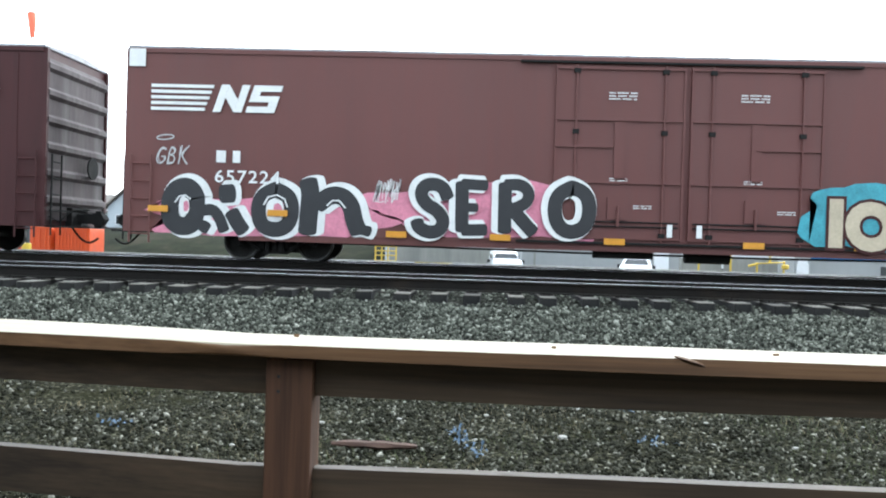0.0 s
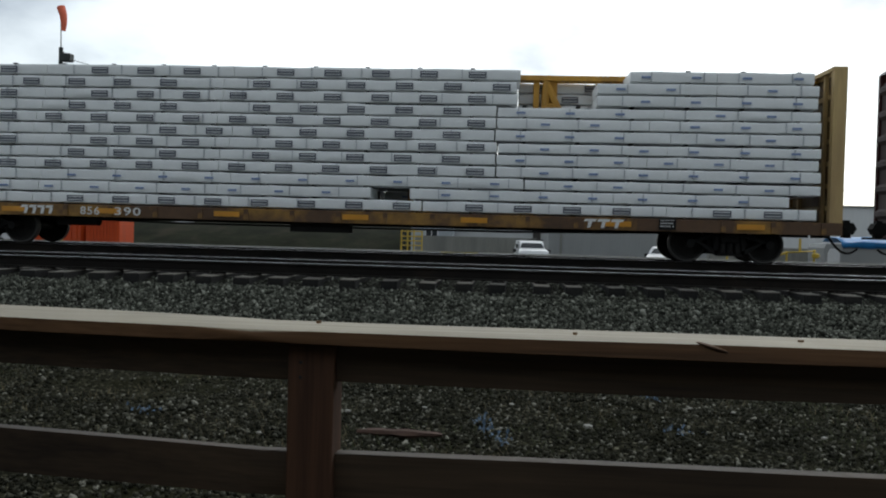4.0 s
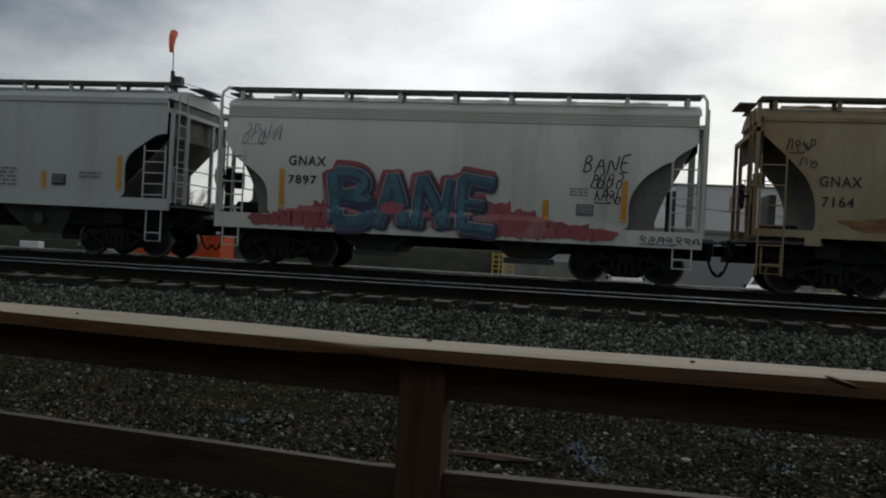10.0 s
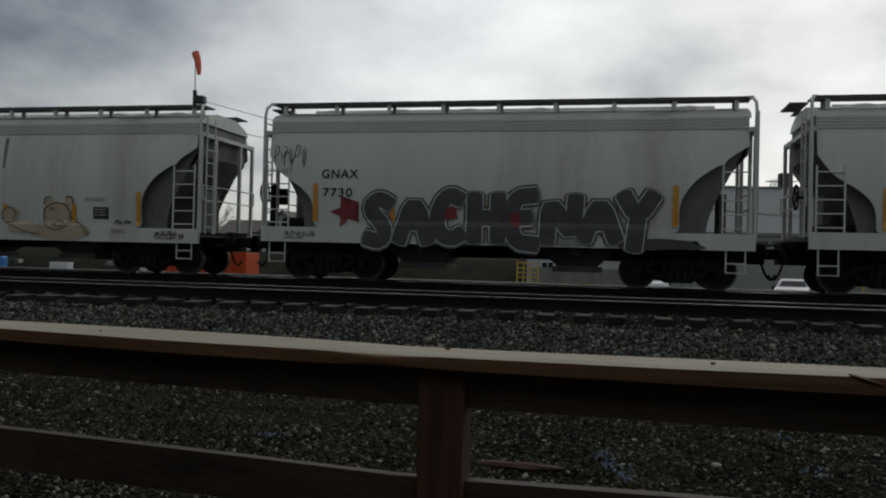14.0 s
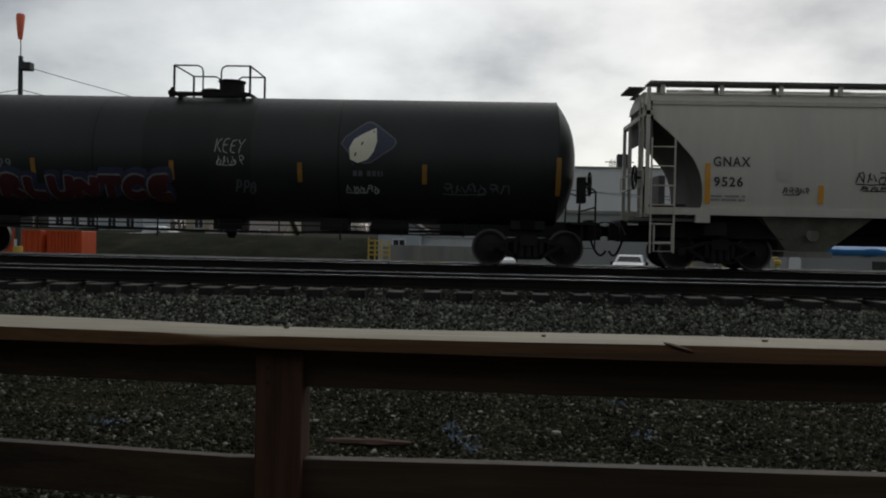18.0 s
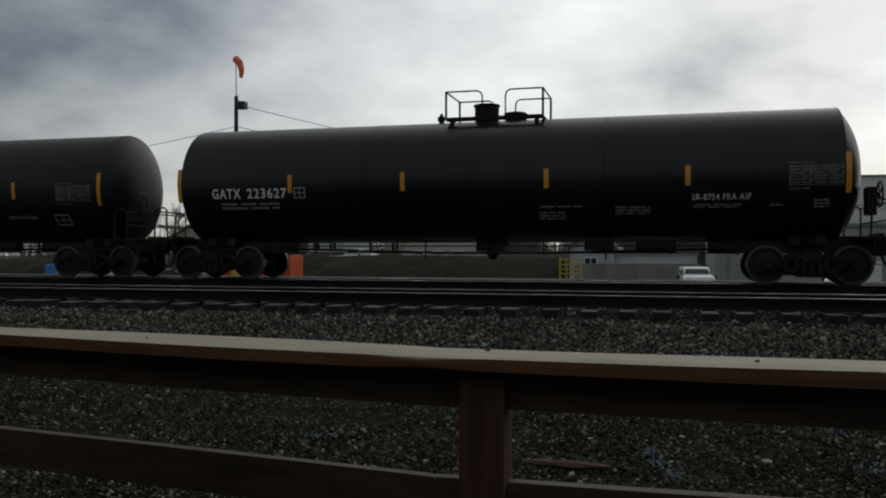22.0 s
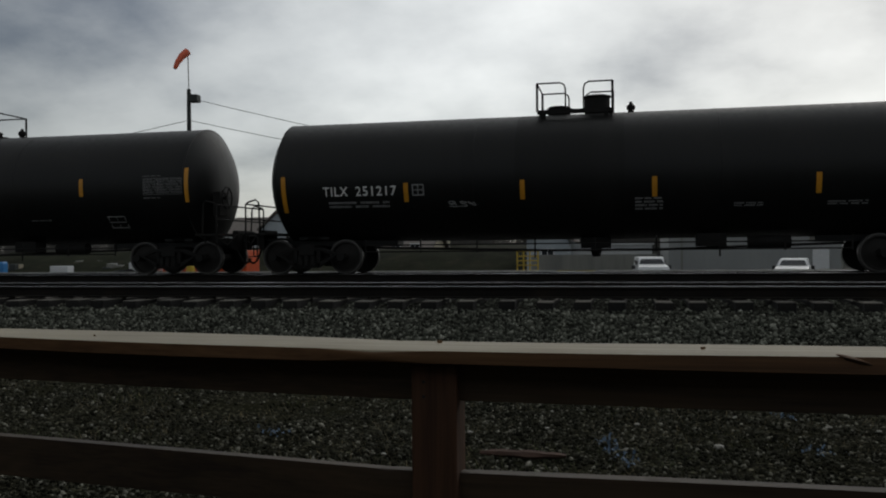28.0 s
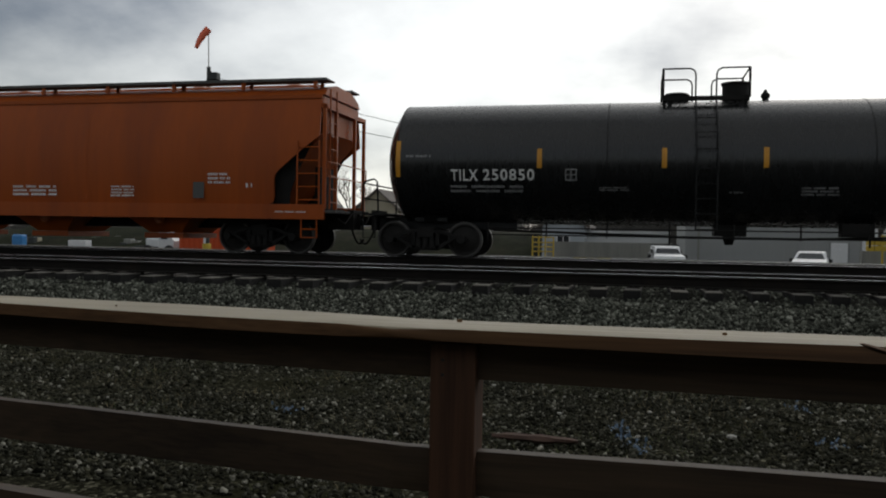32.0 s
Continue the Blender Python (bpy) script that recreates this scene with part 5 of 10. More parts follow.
def build_bn():
    C = -19.32
    h = 9.24
    ribs = [-h + 0.65 + i * (5.9 / 5) for i in range(6)] + [h - 0.65 - i * (6.1 / 5) for i in range(6)]
    c = boxcar("dark oxide-red boxcar with ribbed sides and sprayed tags", C, h, 4.76, 0.64, M_BOX_BN, 6.35, ribs, ((-2.56, -0.22), (-0.16, 2.26)))
    y = -1.645
    bars("stencil", on_side(-8.16, 2.50, y), 0.60, 0.32, 1, M_WHITE, c, 3, 0.0, 2)
    bars("stencil", on_side(-7.2, 2.50, y), 0.56, 0.32, 1, M_WHITE, c, 4, 0.0, 2)
    word("stencil", "761", 0.64, 0.31, on_side(-8.14, 1.90, y), M_WHITE, c, "", 0.02)
    word("stencil", "300", 0.73, 0.31, on_side(-7.18, 1.92, y), M_WHITE, c, "", 0.02)
    for x, z, w in ((-8.1, 1.47, 0.45), (-7.2, 1.47, 0.6), (-1.3, 2.2, 0.95), (1.0, 2.2, 0.95), (-2.25, 1.5, 0.25), (-1.8, 1.48, 0.35), (0.35, 1.38, 0.75), (1.35, 1.35, 0.45), (1.85, 1.38, 0.25), (1.1, 3.95, 0.85)):
        bars("stencil", on_side(x, z, y - 0.05), w, 0.14, 2, M_WHITE, c, int(abs(x) * 10), 0.5)
    bars("stencil", on_side(-1.33, 4.01, y - 0.05), 1.12, 0.3, 3, M_WHITE, c, 9, 0.5)
    bars("stencil", on_side(6.75, 1.95, y - 0.02), 0.52, 0.36, 4, M_DIMWHITE, c, 12, 0.55)
    plate("round_decal", [(0.09 * math.cos(a * 0.5), 0.09 * math.sin(a * 0.5)) for a in range(13)], on_side(0.65, 3.05, y - 0.05), M_WHITE, c)
    em = plate("round_emblem", [(0.36 * math.cos(a * 0.33), 0.36 * math.sin(a * 0.33)) for a in range(19)], on_side(7.87, 3.78, y), M_HOP_TAN, c, "pale round emblem")
    for dx, dz in ((0.13, 0.13), (0.13, -0.13), (-0.13, 0.13), (-0.13, -0.13)):
        plate("emblem_block", [(-0.08, -0.08), (0.08, -0.08), (0.08, 0.08), (-0.08, 0.08)], on_side(7.87 + dx, 3.78 + dz, y - 0.006), M_BOX_BN, em)
    plate("white_panel", [(-0.17, -0.13), (0.17, -0.13), (0.17, 0.13), (-0.17, 0.13)], on_side(0.6, 1.62, y - 0.06), M_WHITE, c)
    panel = plate("data_panel", [(-0.22, -0.14), (0.22, -0.14), (0.22, 0.14), (-0.22, 0.14)], on_side(7.85, 1.42, y - 0.02), M_WHITE, c, "white-edged data panel")
    plate("panel_field", [[(-0.19, -0.11), (-0.01, -0.11), (-0.01, 0.11), (-0.19, 0.11)], [(0.01, -0.11), (0.19, -0.11), (0.19, 0.11), (0.01, 0.11)]], on_side(7.85, 1.42, y - 0.024), M_STRIPE, panel)
    bars("stencil", on_side(7.85, 1.64, y - 0.02), 0.6, 0.05, 1, M_WHITE, c, 15, 0.3)
    bars("stencil", on_side(7.85, 1.17, y - 0.02), 0.5, 0.10, 2, M_DIMWHITE, c, 16, 0.5)
    # the bubble tag: a tilted first letter, then rounded upright letters
    bub = ([[(-1.36, 0.48), (-0.62, 0.72), (-0.42, 0.60), (-0.46, 0.05), (-0.30, -0.28), (-0.36, -0.60), (-0.72, -0.72), (-0.92, -0.10), (-1.14, 0.02)]]
           + [blob(u, v, w, q, sd, 22, 0.03) for u, v, w, q, sd in ((-0.12, 0.44, 0.46, 0.46, 5), (-0.16, -0.28, 0.52, 0.86, 6), (0.30, 0.36, 0.46, 0.62, 7), (0.36, -0.30, 0.60, 0.80, 8), (0.78, 0.48, 0.50, 0.52, 9), (0.90, -0.20, 0.72, 0.92, 10))])
    grow = lambda q, k: [((u - sum(p[0] for p in q) / len(q)) * k + sum(p[0] for p in q) / len(q), (v - sum(p[1] for p in q) / len(q)) * k + sum(p[1] for p in q) / len(q)) for u, v in q]
    g = None
    for i, q in enumerate(bub):
        o = plate("graffiti" if g is None else "graffiti_outline", grow(q, 1.14), on_side(-5.14, 1.30, y - 0.004 - 0.005 * i), M_DARKINK, g or c, "pale blue bubble tag with a black outline" if g is None else "")
        g = g or o
        plate("graffiti_fill", q, on_side(-5.14, 1.30, y - 0.0065 - 0.005 * i), M_TURQPALE if i == 0 else M_SKYBLUE, g)
    for q in ([(-1.0, 0.42), (-0.62, 0.50)], [(-0.86, 0.34), (-0.70, -0.4)], [(-0.62, 0.22), (-0.55, 0.3), (-0.5, 0.1)], [(0.25, -0.1), (0.28, -0.5)], [(0.7, -0.1), (0.95, -0.05), (1.1, -0.15)], [(0.72, -0.35), (0.75, -0.55)], [(0.7, 0.45), (0.85, 0.5)], [(0.25, 0.3), (0.4, 0.35)], [(-0.15, -0.1), (-0.12, -0.5)]):
        bm = B()
        ribbon(bm, q, 0.03, on_side(-5.14, 1.30, y - 0.05))
        part("graffiti_line", bm, M_DARKINK, g)
    for i, x in enumerate((2.93, 3.92, 5.83)):
        scribble("graffiti_tag", on_side(x, 1.38, y), 0.72, 0.26, M_WHITE, c, 20 + i, 7, 0.03)
        scribble("graffiti_tag", on_side(x + 0.1, 1.15, y), 0.3, 0.16, M_WHITE, c, 30 + i, 3, 0.03)
        plate("graffiti_tag", [(-0.035, -0.2), (0.035, -0.2), (0.015, 0.2), (-0.015, 0.2)], on_side(x - 0.08, 1.74, y), M_WHITE, c)
    for x, z, w in ((-8.15, 1.22, 0.45), (-7.6, 0.84, 0.55), (-3.6, 0.86, 0.5), (0.1, 0.80, 0.5), (3.95, 0.82, 0.5), (5.9, 0.82, 0.5), (7.9, 1.0, 0.5)):
        strip(c, x, z, w, 0.12, y - 0.03)
    return c


# ---------- centrebeam flat with wrapped lumber ----------
M_DECK = mat("rusty_yellow_deck_paint", (0.10, 0.055, 0.028), 0.7, 0, 0.3, 1.2, (0.46, 0.25, 0.04), 0.45, 0.1, 20)
M_YELPALE = mat("sun_bleached_yellow_paint", (0.52, 0.37, 0.16), 0.65, 0, 0.25, 1.5, (0.20, 0.12, 0.06), 0.45, streak=True)
def build_centerbeam():
    C, h = -41.78, 11.17
    c = car_thing("centerbeam_flatcar", "yellow centerbeam flatcar loaded with white-wrapped lumber packs", C)
    bm = B()
    box(bm, -h, h, -1.5, 1.5, 0.88, 0.96)
    box(bm, -h, h, -1.52, -1.42, 0.68, 0.95)
    box(bm, -h, h, 1.42, 1.52, 0.68, 0.95)
    part("deck", bm, M_DECK, c, "rusty yellow steel deck")
    bm = B()
    for i in range(21):
        x = -h + 0.4 + i * (2 * h - 0.8) / 20
        box(bm, x - 0.05, x + 0.05, -1.55, -1.52, 0.70, 0.94)
    pieces("stake_pocket", bm, M_DECK, c)
    bm = B()
    box(bm, -h + 0.3, h - 0.3, -0.3, 0.3, 0.62, 0.88)
    rod(bm, (-6.9, -1.0, 0.62), (-5.9, -1.0, 0.62), 0.16, 12)
    box(bm, -1.2, 0.2, -1.2, -0.8, 0.45, 0.68)
    pipe(bm, [(-8, -1.2, 0.66), (-4, -1.2, 0.58), (4, -1.2, 0.58), (8, -1.2, 0.66)], 0.025)
    part("centre_sill", bm, M_BLACK, c)
    for s in (-1, 1):
        bm = B()
        e = s * h
        for yy in (-1.42, 1.42):
            box(bm, min(e, e - s * 0.28), max(e, e - s * 0.28), yy - 0.09, yy + 0.09, 0.96, 4.34)
        for yy in (-0.75, 0.75):
            box(bm, min(e - s * 0.05, e - s * 0.22), max(e - s * 0.05, e - s * 0.22), yy - 0.05, yy + 0.05, 0.96, 4.34)
        for k in range(7):
            z = 1.3 + 0.5 * k
            box(bm, min(e - s * 0.04, e - s * 0.16), max(e - s * 0.04, e - s * 0.16), -1.42, 1.42, z - 0.05, z + 0.05)
        simple("bulkhead_panel", [(min(e - s * 0.12, e - s * 0.14), max(e - s * 0.12, e - s * 0.14), -1.33, 1.33, 0.96, 4.29)], M_BULK, c, "grimy dark bulkhead panel")
        box(bm, min(e, e - s * 0.3), max(e, e - s * 0.3), -1.5, 1.5, 4.30, 4.38)
        pieces("bulkhead_beam", bm, M_YELPALE if s > 0 else M_YEL, c, "yellow end bulkhead beam")
        ladder(c, e + s * 0.03, -1.15, 1.0, 3.4, 0.42, 8, M_BLACK, axis="y")
    bm = B()
    box(bm, -h, h, -0.2, 0.2, 4.22, 4.34)
    for i in range(15):
        x = -h + 0.75 + i * (2 * h - 1.5) / 14
        box(bm, x - 0.07, x + 0.07, -0.1, 0.1, 0.96, 4.22)
    for i in range(14):
        x0 = -h + 0.75 + i * (2 * h - 1.5) / 14
        s = 1 if i % 2 else -1
        box(bm, x0 + 0.3, x0 + 0.5, -0.06, 0.06, 0.96, 4.22)
    pieces("centre_beam", bm, M_YEL, c)
    bm = B()
    rod(bm, (4.62, -0.16, 2.9), (4.70, -0.16, 4.2), 0.09, 6)
    rod(bm, (5.25, -0.16, 3.0), (4.72, -0.16, 4.1), 0.09, 6)
    rod(bm, (4.64, -0.16, 3.62), (4.95, -0.16, 3.62), 0.07, 6)
    pieces("diagonal_brace", bm, M_YEL, c)
    add_trucks(c, (-8.87, 8.87))
    couplers(c, ((-h, -1), (h, 1)))
    for x in (-9.8, -7.7, -5.4, -2.6, 0.4, 3.1, 6.3, 9.2):
        plate("reflector", [(-0.3, -0.06), (0.3, -0.06), (0.3, 0.06), (-0.3, 0.06)], on_side(x, 0.82, -1.56), M_REFL, c, "yellow reflective strip")
    for x0, n, w in ((5.53, 3, 0.3), (-7.56, 4, 0.2)):
        for i in range(n):
            plate("emblem_block", [[(0.02, 0.04), (w - 0.02, 0.04), (w + 0.02, 0.10), (0.05, 0.10)], [(0.10, -0.10), (0.17, -0.10), (0.21, 0.039), (0.13, 0.039)]], on_side(x0 + w * i, 0.82, -1.561), M_WHITE, c)
    word("stencil", "856", 0.46, 0.19, on_side(-5.86, 0.82, -1.561), M_WHITE, c, "", 0.015)
    word("stencil", "390", 0.62, 0.19, on_side(-4.95, 0.82, -1.561), M_WHITE, c, "", 0.015)
    plate("data_panel", [(-0.19, -0.13), (0.19, -0.13), (0.19, 0.13), (-0.19, 0.13)], on_side(7.39, 0.84, -1.561), M_BLACK, c)
    bars("panel_print", on_side(7.39, 0.84, -1.566), 0.3, 0.2, 3, M_WHITE, c, 4, 0.6)
    # the packs: twelve tiers of wrapped bundles, uneven at the ends
    rnd = random.Random(21)
    pm = {}

    def pack(x0, x1, z0, z1, y0, y1, k, style):
        n = max(2, int((x1 - x0) / 0.3))
        bm = B()
        rings = []
        r = 0.02
        for i in range(n + 1):
            x = x0 + (x1 - x0) * i / n
            dy, dz = 0.026 * noise.noise((x * 2.9, k * 3.1, z0 * 3)), 0.020 * noise.noise((x * 1.6, k * 2.3, 5)) - 0.010
            rings.append([bm.verts.new((x, y0 + dy + a, z)) for a, z in ((r, z0), (y1 - y0, z0), (y1 - y0, z1), (r, z1 + dz), (0.004, z1 - r + dz), (0, z1 - r * 2 + dz), (-0.006 + dy, (z0 + z1) / 2), (0, z0 + r))])
        for a, b in zip(rings, rings[1:]):
            for q in range(8):
                bm.faces.new((a[q], a[(q + 1) % 8], b[(q + 1) % 8], b[q]))
        bm.faces.new(rings[0][::-1])
        bm.faces.new(rings[-1])
        p = part("lumber_pack", bm, M_WRAP, c, "white plastic-wrapped lumber pack", smooth=True)
        yf = y0 - 0.045
        bm = B()
        zc = (z0 + z1) / 2 - 0.015
        x = math.ceil((x0 - (0.55 if k % 2 else 0.0)) / 1.1) * 1.1 + (0.55 if k % 2 else 0.0) + 0.14
        while x < x1 - 0.45 and style:
            if style == "label":
                xs, zs = (x, x + 0.03, x + 0.37, x + 0.40), (zc - 0.075, zc - 0.045, zc - 0.02, zc + 0.025, zc + 0.045, zc + 0.07)
                g = [[bm.verts.new((a, yf, b)) for a in xs] for b in zs]
                for u in range(5):
                    for v in range(3):
                        if v == 1 and u in (1, 3):
                            continue
                        bm.faces.new((g[u][v], g[u][v + 1], g[u + 1][v + 1], g[u + 1][v]))
            else:
                box(bm, x, x + 0.2, yf, yf + 0.02, zc - 0.025, zc + 0.02)
            x += 1.1
        if len(bm.verts):
            pieces("wrap_print", bm, M_WRAPMARK if style == "label" else M_WRAPBLUE, p)
        else:
            bm.free()
        bm = B()
        x = x0 + 0.45 + 0.1 * (k % 3)
        while x < x1 - 0.2:
            box(bm, x, x + 0.016, yf + 0.006, yf + 0.04, z0 + 0.02, z1 - 0.02)
            x += 1.15
        if len(bm.verts):
            pieces("strap", bm, M_STRAP, p)

    tiers = 12
    z0 = 0.985
    hz = (4.25 - z0) / tiers
    for side in (-1, 1):
        for i in range(tiers):
            za = z0 + i * hz + 0.010
            zb = za + hz - 0.022 + rnd.uniform(-0.006, 0.004)
            y0, y1 = (-1.46 + rnd.uniform(0, 0.03), -0.24) if side < 0 else (0.24, 1.46)
            low = i < 3
            seam = 1.9 if i == 0 else (0.75 if i == 1 else (4.03 if i > 8 else 3.55)) + rnd.uniform(-0.05, 0.05)
            if i == 2:
                seam = 4.2
            end = h - 0.45 - rnd.uniform(0, 0.12) - (0.1 if i > 8 else 0)
            xs = [-h + 0.42 + rnd.uniform(0, 0.08), -7.2 + rnd.uniform(-0.2, 0.2), -2.7 + rnd.uniform(-0.2, 0.2), seam]
            for j, (a, b) in enumerate(zip(xs, xs[1:])):
                pack(a, b - 0.012, za, zb, y0, y1, i, "label" if i not in (1, 2) else "blue")
            if side < 0 and i > 8:
                xs = [5.78 if i < 11 else 6.5, 8.4, end]
            elif i == 1:
                xs = [1.62, 6.2, 10.05] if side < 0 else [0.8, 6.2, end]
            else:
                xs = [seam + 0.02, 7.2 + rnd.uniform(-0.3, 0.3), end]
            drop = 0.03 if i in (2, 5, 8) else 0.0
            for a, b in zip(xs, xs[1:]):
                pack(a, b - 0.012, za, zb - drop, y0, y1, i + 1, "label" if i == 0 or (side > 0 and i > 8) else "blue")
    bm = B()
    for i in range(tiers + 1):
        for x in [-h + 0.9 + 1.2 * k for k in range(18)]:
            if not 3.8 < x < 6.6 or i < 10:
                box(bm, x, x + 0.09, -1.40, -0.26, z0 + i * hz - 0.013, z0 + i * hz + 0.010)
    pieces("spacer", bm, M_TIE, c, "dark timber spacer between tiers")
    return c


M_BULK = mat("grimy_yellow_panel", (0.13, 0.085, 0.035), 0.7, 0, 0.4, 1.5, (0.04, 0.03, 0.02), 0.5, streak=True)
M_TURQPALE = mat("pale_turquoise_spray_paint", (0.28, 0.56, 0.62), 0.6, 0, 0.15, 2.0)
M_WRAPMARK = mat("printed_wrap_mark", (0.13, 0.14, 0.17), 0.4, 0, 0.2, 6.0)
M_WRAPBLUE = mat("faint_blue_print", (0.22, 0.30, 0.50), 0.4, 0, 0.2, 6.0)
M_STRAP = mat("grey_strap", (0.45, 0.47, 0.50), 0.35, 0, 0.2, 6.0)


# ---------- tank cars ----------
M_TANKDULL = mat("dull_black_tank_paint", (0.0072, 0.0074, 0.0071), 0.52, 0, 0.3, 1.0, (0.014, 0.0132, 0.012), 0.35, 0.04, 5, streak=True, spec=0.26)


def tank(label, centre, half, r, zc, trucks, dome, marks=(), dome_low=False, dome_x=None, stripe=None, lad=False, shift=0.0, hr=0.66, paint=None, dull=False):
    """shift moves the shell along the car's own measure, from which marks, strips and platform are taken."""
    c = car_thing("tank_car", label, centre + shift)
    marks = [(m[0], m[1] - shift, *m[2:]) for m in marks]
    stripe = [(x - shift, z, q) for x, z, q in (stripe or ())]
    dome = (dome[0] - shift + 0.18, dome[1] - shift - 0.20)
    dome_x = None if dome_x is None else dome_x - shift
    trucks = half - 1.12
    bm = B()
    d = r * 0.33
    prof = []
    for i in range(14):
        q = math.sin(math.pi / 2 * i / 13)
        prof.append((-half + d * q ** 2.6, max(0.02, r * q)))
    full = prof + [(x, r) for x in (-half * 0.45, dome[0] - 0.45, dome[1] + 0.25, half * 0.45)] + [(-x, q) for x, q in prof[::-1]]
    lathe(bm, full, "x", (0, 0, zc), 64)
    for q in bm.faces:
        q.material_index = 1 if dome[0] - 0.4 < q.calc_center_median().x < dome[1] + 0.2 and len(q.verts) == 4 else 0
    for q in bm.edges:
        q.smooth = not all(abs(math.hypot(v.co.y, v.co.z - zc) - r) < 1e-4 and abs(abs(v.co.x) - (half - d)) < 1e-4 for v in q.verts)
    part("shell", bm, (paint or M_TANK, M_TANKDULL if paint is None else (M_TANKGREY if paint is M_TANKDUSTY else paint)), c, "black tank shell with a duller middle course", smooth=True)
    bm = B()
    for x in (-half + d, -half * 0.34, half * 0.34, half - d):
        lathe(bm, [(x - 0.018, r), (x - 0.012, r + 0.006), (x + 0.012, r + 0.006), (x + 0.018, r)], "x", (0, 0, zc), 48)
    pieces("weld_seam", bm, M_TANK, c)
    zt = zc + r
    # top platform
    x0, x1 = dome
    bm = B()
    for yy in (-0.72, 0.62):
        box(bm, x0, x1, yy, yy + 0.1, zt - 0.06, zt + 0.02)
        for xx in (x0 + 0.1, x1 - 0.2):
            box(bm, xx, xx + 0.1, yy + 0.02, yy + 0.08, zt - 0.25, zt - 0.055)
    box(bm, x0, x0 + 0.08, -0.72, 0.72, zt - 0.02, zt + 0.03)
    box(bm, x1 - 0.08, x1, -0.72, 0.72, zt - 0.02, zt + 0.03)
    for k in range(6):
        box(bm, x0 + 0.05, x1 - 0.05, -0.72 + 0.03 * k, -0.70 + 0.03 * k, zt + 0.02, zt + 0.035)
    pieces("platform_plank", bm, M_BLACK, c)
    xm = (x0 + x1) / 2
    bm = B()
    wd = (x1 - x0) * 0.38
    for ya in (-0.7, 0.7):
        for a, q in ((x0, 1), (x1, -1)):
            b = a + q * wd
            rod(bm, (a, ya, zt), (a, ya, zt + hr), 0.028, 8)
            pipe(bm, [(a, ya, zt + hr), (b - q * 0.12, ya, zt + hr), (b - q * 0.03, ya, zt + hr - 0.05), (b, ya, zt + hr - 0.14), (b, ya, zt)], 0.019)
    for a in (x0, x1):
        pipe(bm, [(a, -0.7, zt + hr), (a, 0.7, zt + hr)], 0.02)
    pieces("platform_rail", bm, M_BLACK, c)
    bm = B()
    if dome_low:
        lathe(bm, [(zt - 0.05, 0.40), (zt + 0.10, 0.40), (zt + 0.12, 0.44), (zt + 0.16, 0.44), (zt + 0.2, 0.36)], "z", (xm, 0, 0), 24)
        part("manway", bm, M_BLACK, c, "black manway lid", smooth=True)
        bm = B()
        rod(bm, (xm - 0.3, 0, zt), (xm - 0.3, 0, zt + 0.24), 0.06)
        rod(bm, (xm + 0.1, 0.1, zt), (xm + 0.1, 0.1, zt + 0.28), 0.05)
        pieces("valve", bm, M_BLACK, c)
    else:
        xd = dome_x if dome_x is not None else xm - (x1 - x0) * 0.12
        lathe(bm, [(zt - 0.05, 0.30), (zt + 0.36, 0.30), (zt + 0.38, 0.33), (zt + 0.42, 0.33), (zt + 0.44, 0.2)], "z", (xd, 0, 0), 24)
        part("valve_housing", bm, M_BLACK, c, "black valve housing", smooth=True)
        bm = B()
        lathe(bm, [(zt - 0.05, 0.27), (zt + 0.14, 0.27), (zt + 0.16, 0.30), (zt + 0.2, 0.25)], "z", (2 * xm - xd + 0.1, 0, 0), 20)
        part("manway", bm, M_BLACK, c, "black manway lid", smooth=True)
    bm = B()
    xr = x1 + 0.42 if centre < -220 else x0 - 0.3
    lathe(bm, [(zt - 0.03, 0.07), (zt + 0.06, 0.07), (zt + 0.08, 0.10), (zt + 0.16, 0.10), (zt + 0.2, 0.05), (zt + 0.26, 0.03)], "z", (xr, 0, 0), 12)
    part("relief_valve", bm, M_BLACK, c)
    if lad:
        # middle ladder over the near flank
        bm = B()
        lx = xm
        ang = [radians(a) for a in (8, 22, 36, 50, 64, 78)]
        for s in (-0.22, 0.22):
            pipe(bm, [(lx + s, -math.cos(a) * (r + 0.12), zc + math.sin(a) * (r + 0.12)) for a in ang], 0.02)
            pipe(bm, [(lx + s, -r - 0.12, zc + 0.15), (lx + s, -r - 0.14, 0.72)], 0.02)
        for a in ang:
            rod(bm, (lx - 0.22, -math.cos(a) * (r + 0.12), zc + math.sin(a) * (r + 0.12)), (lx + 0.22, -math.cos(a) * (r + 0.12), zc + math.sin(a) * (r + 0.12)), 0.015, 6)
        for k in range(5):
            z = 0.75 + 0.33 * k
            rod(bm, (lx - 0.22, -r - 0.13, z), (lx + 0.22, -r - 0.13, z), 0.015, 6)
        part("ladder", bm, M_TANK, c)
    # ends: stub sills, platforms, rails
    bm = B()
    for s in (-1, 1):
        a, b = s * (half - 3.2), s * (half + 0.35)
        box(bm, min(a, b), max(a, b), -0.3, 0.3, 0.68, zc - r + 0.12)
        box(bm, s * trucks - 0.4, s * trucks + 0.4, -0.6, 0.6, 0.86, zc - r + 0.2)
        prism_x(bm, [(-0.6, 0.86), (0.6, 0.86), (0.7, zc - 1.25), (0, zc - r), (-0.7, zc - 1.25)], s * trucks - 0.16, s * trucks + 0.16)
    pieces("stub_sill", bm, M_TANK, c)
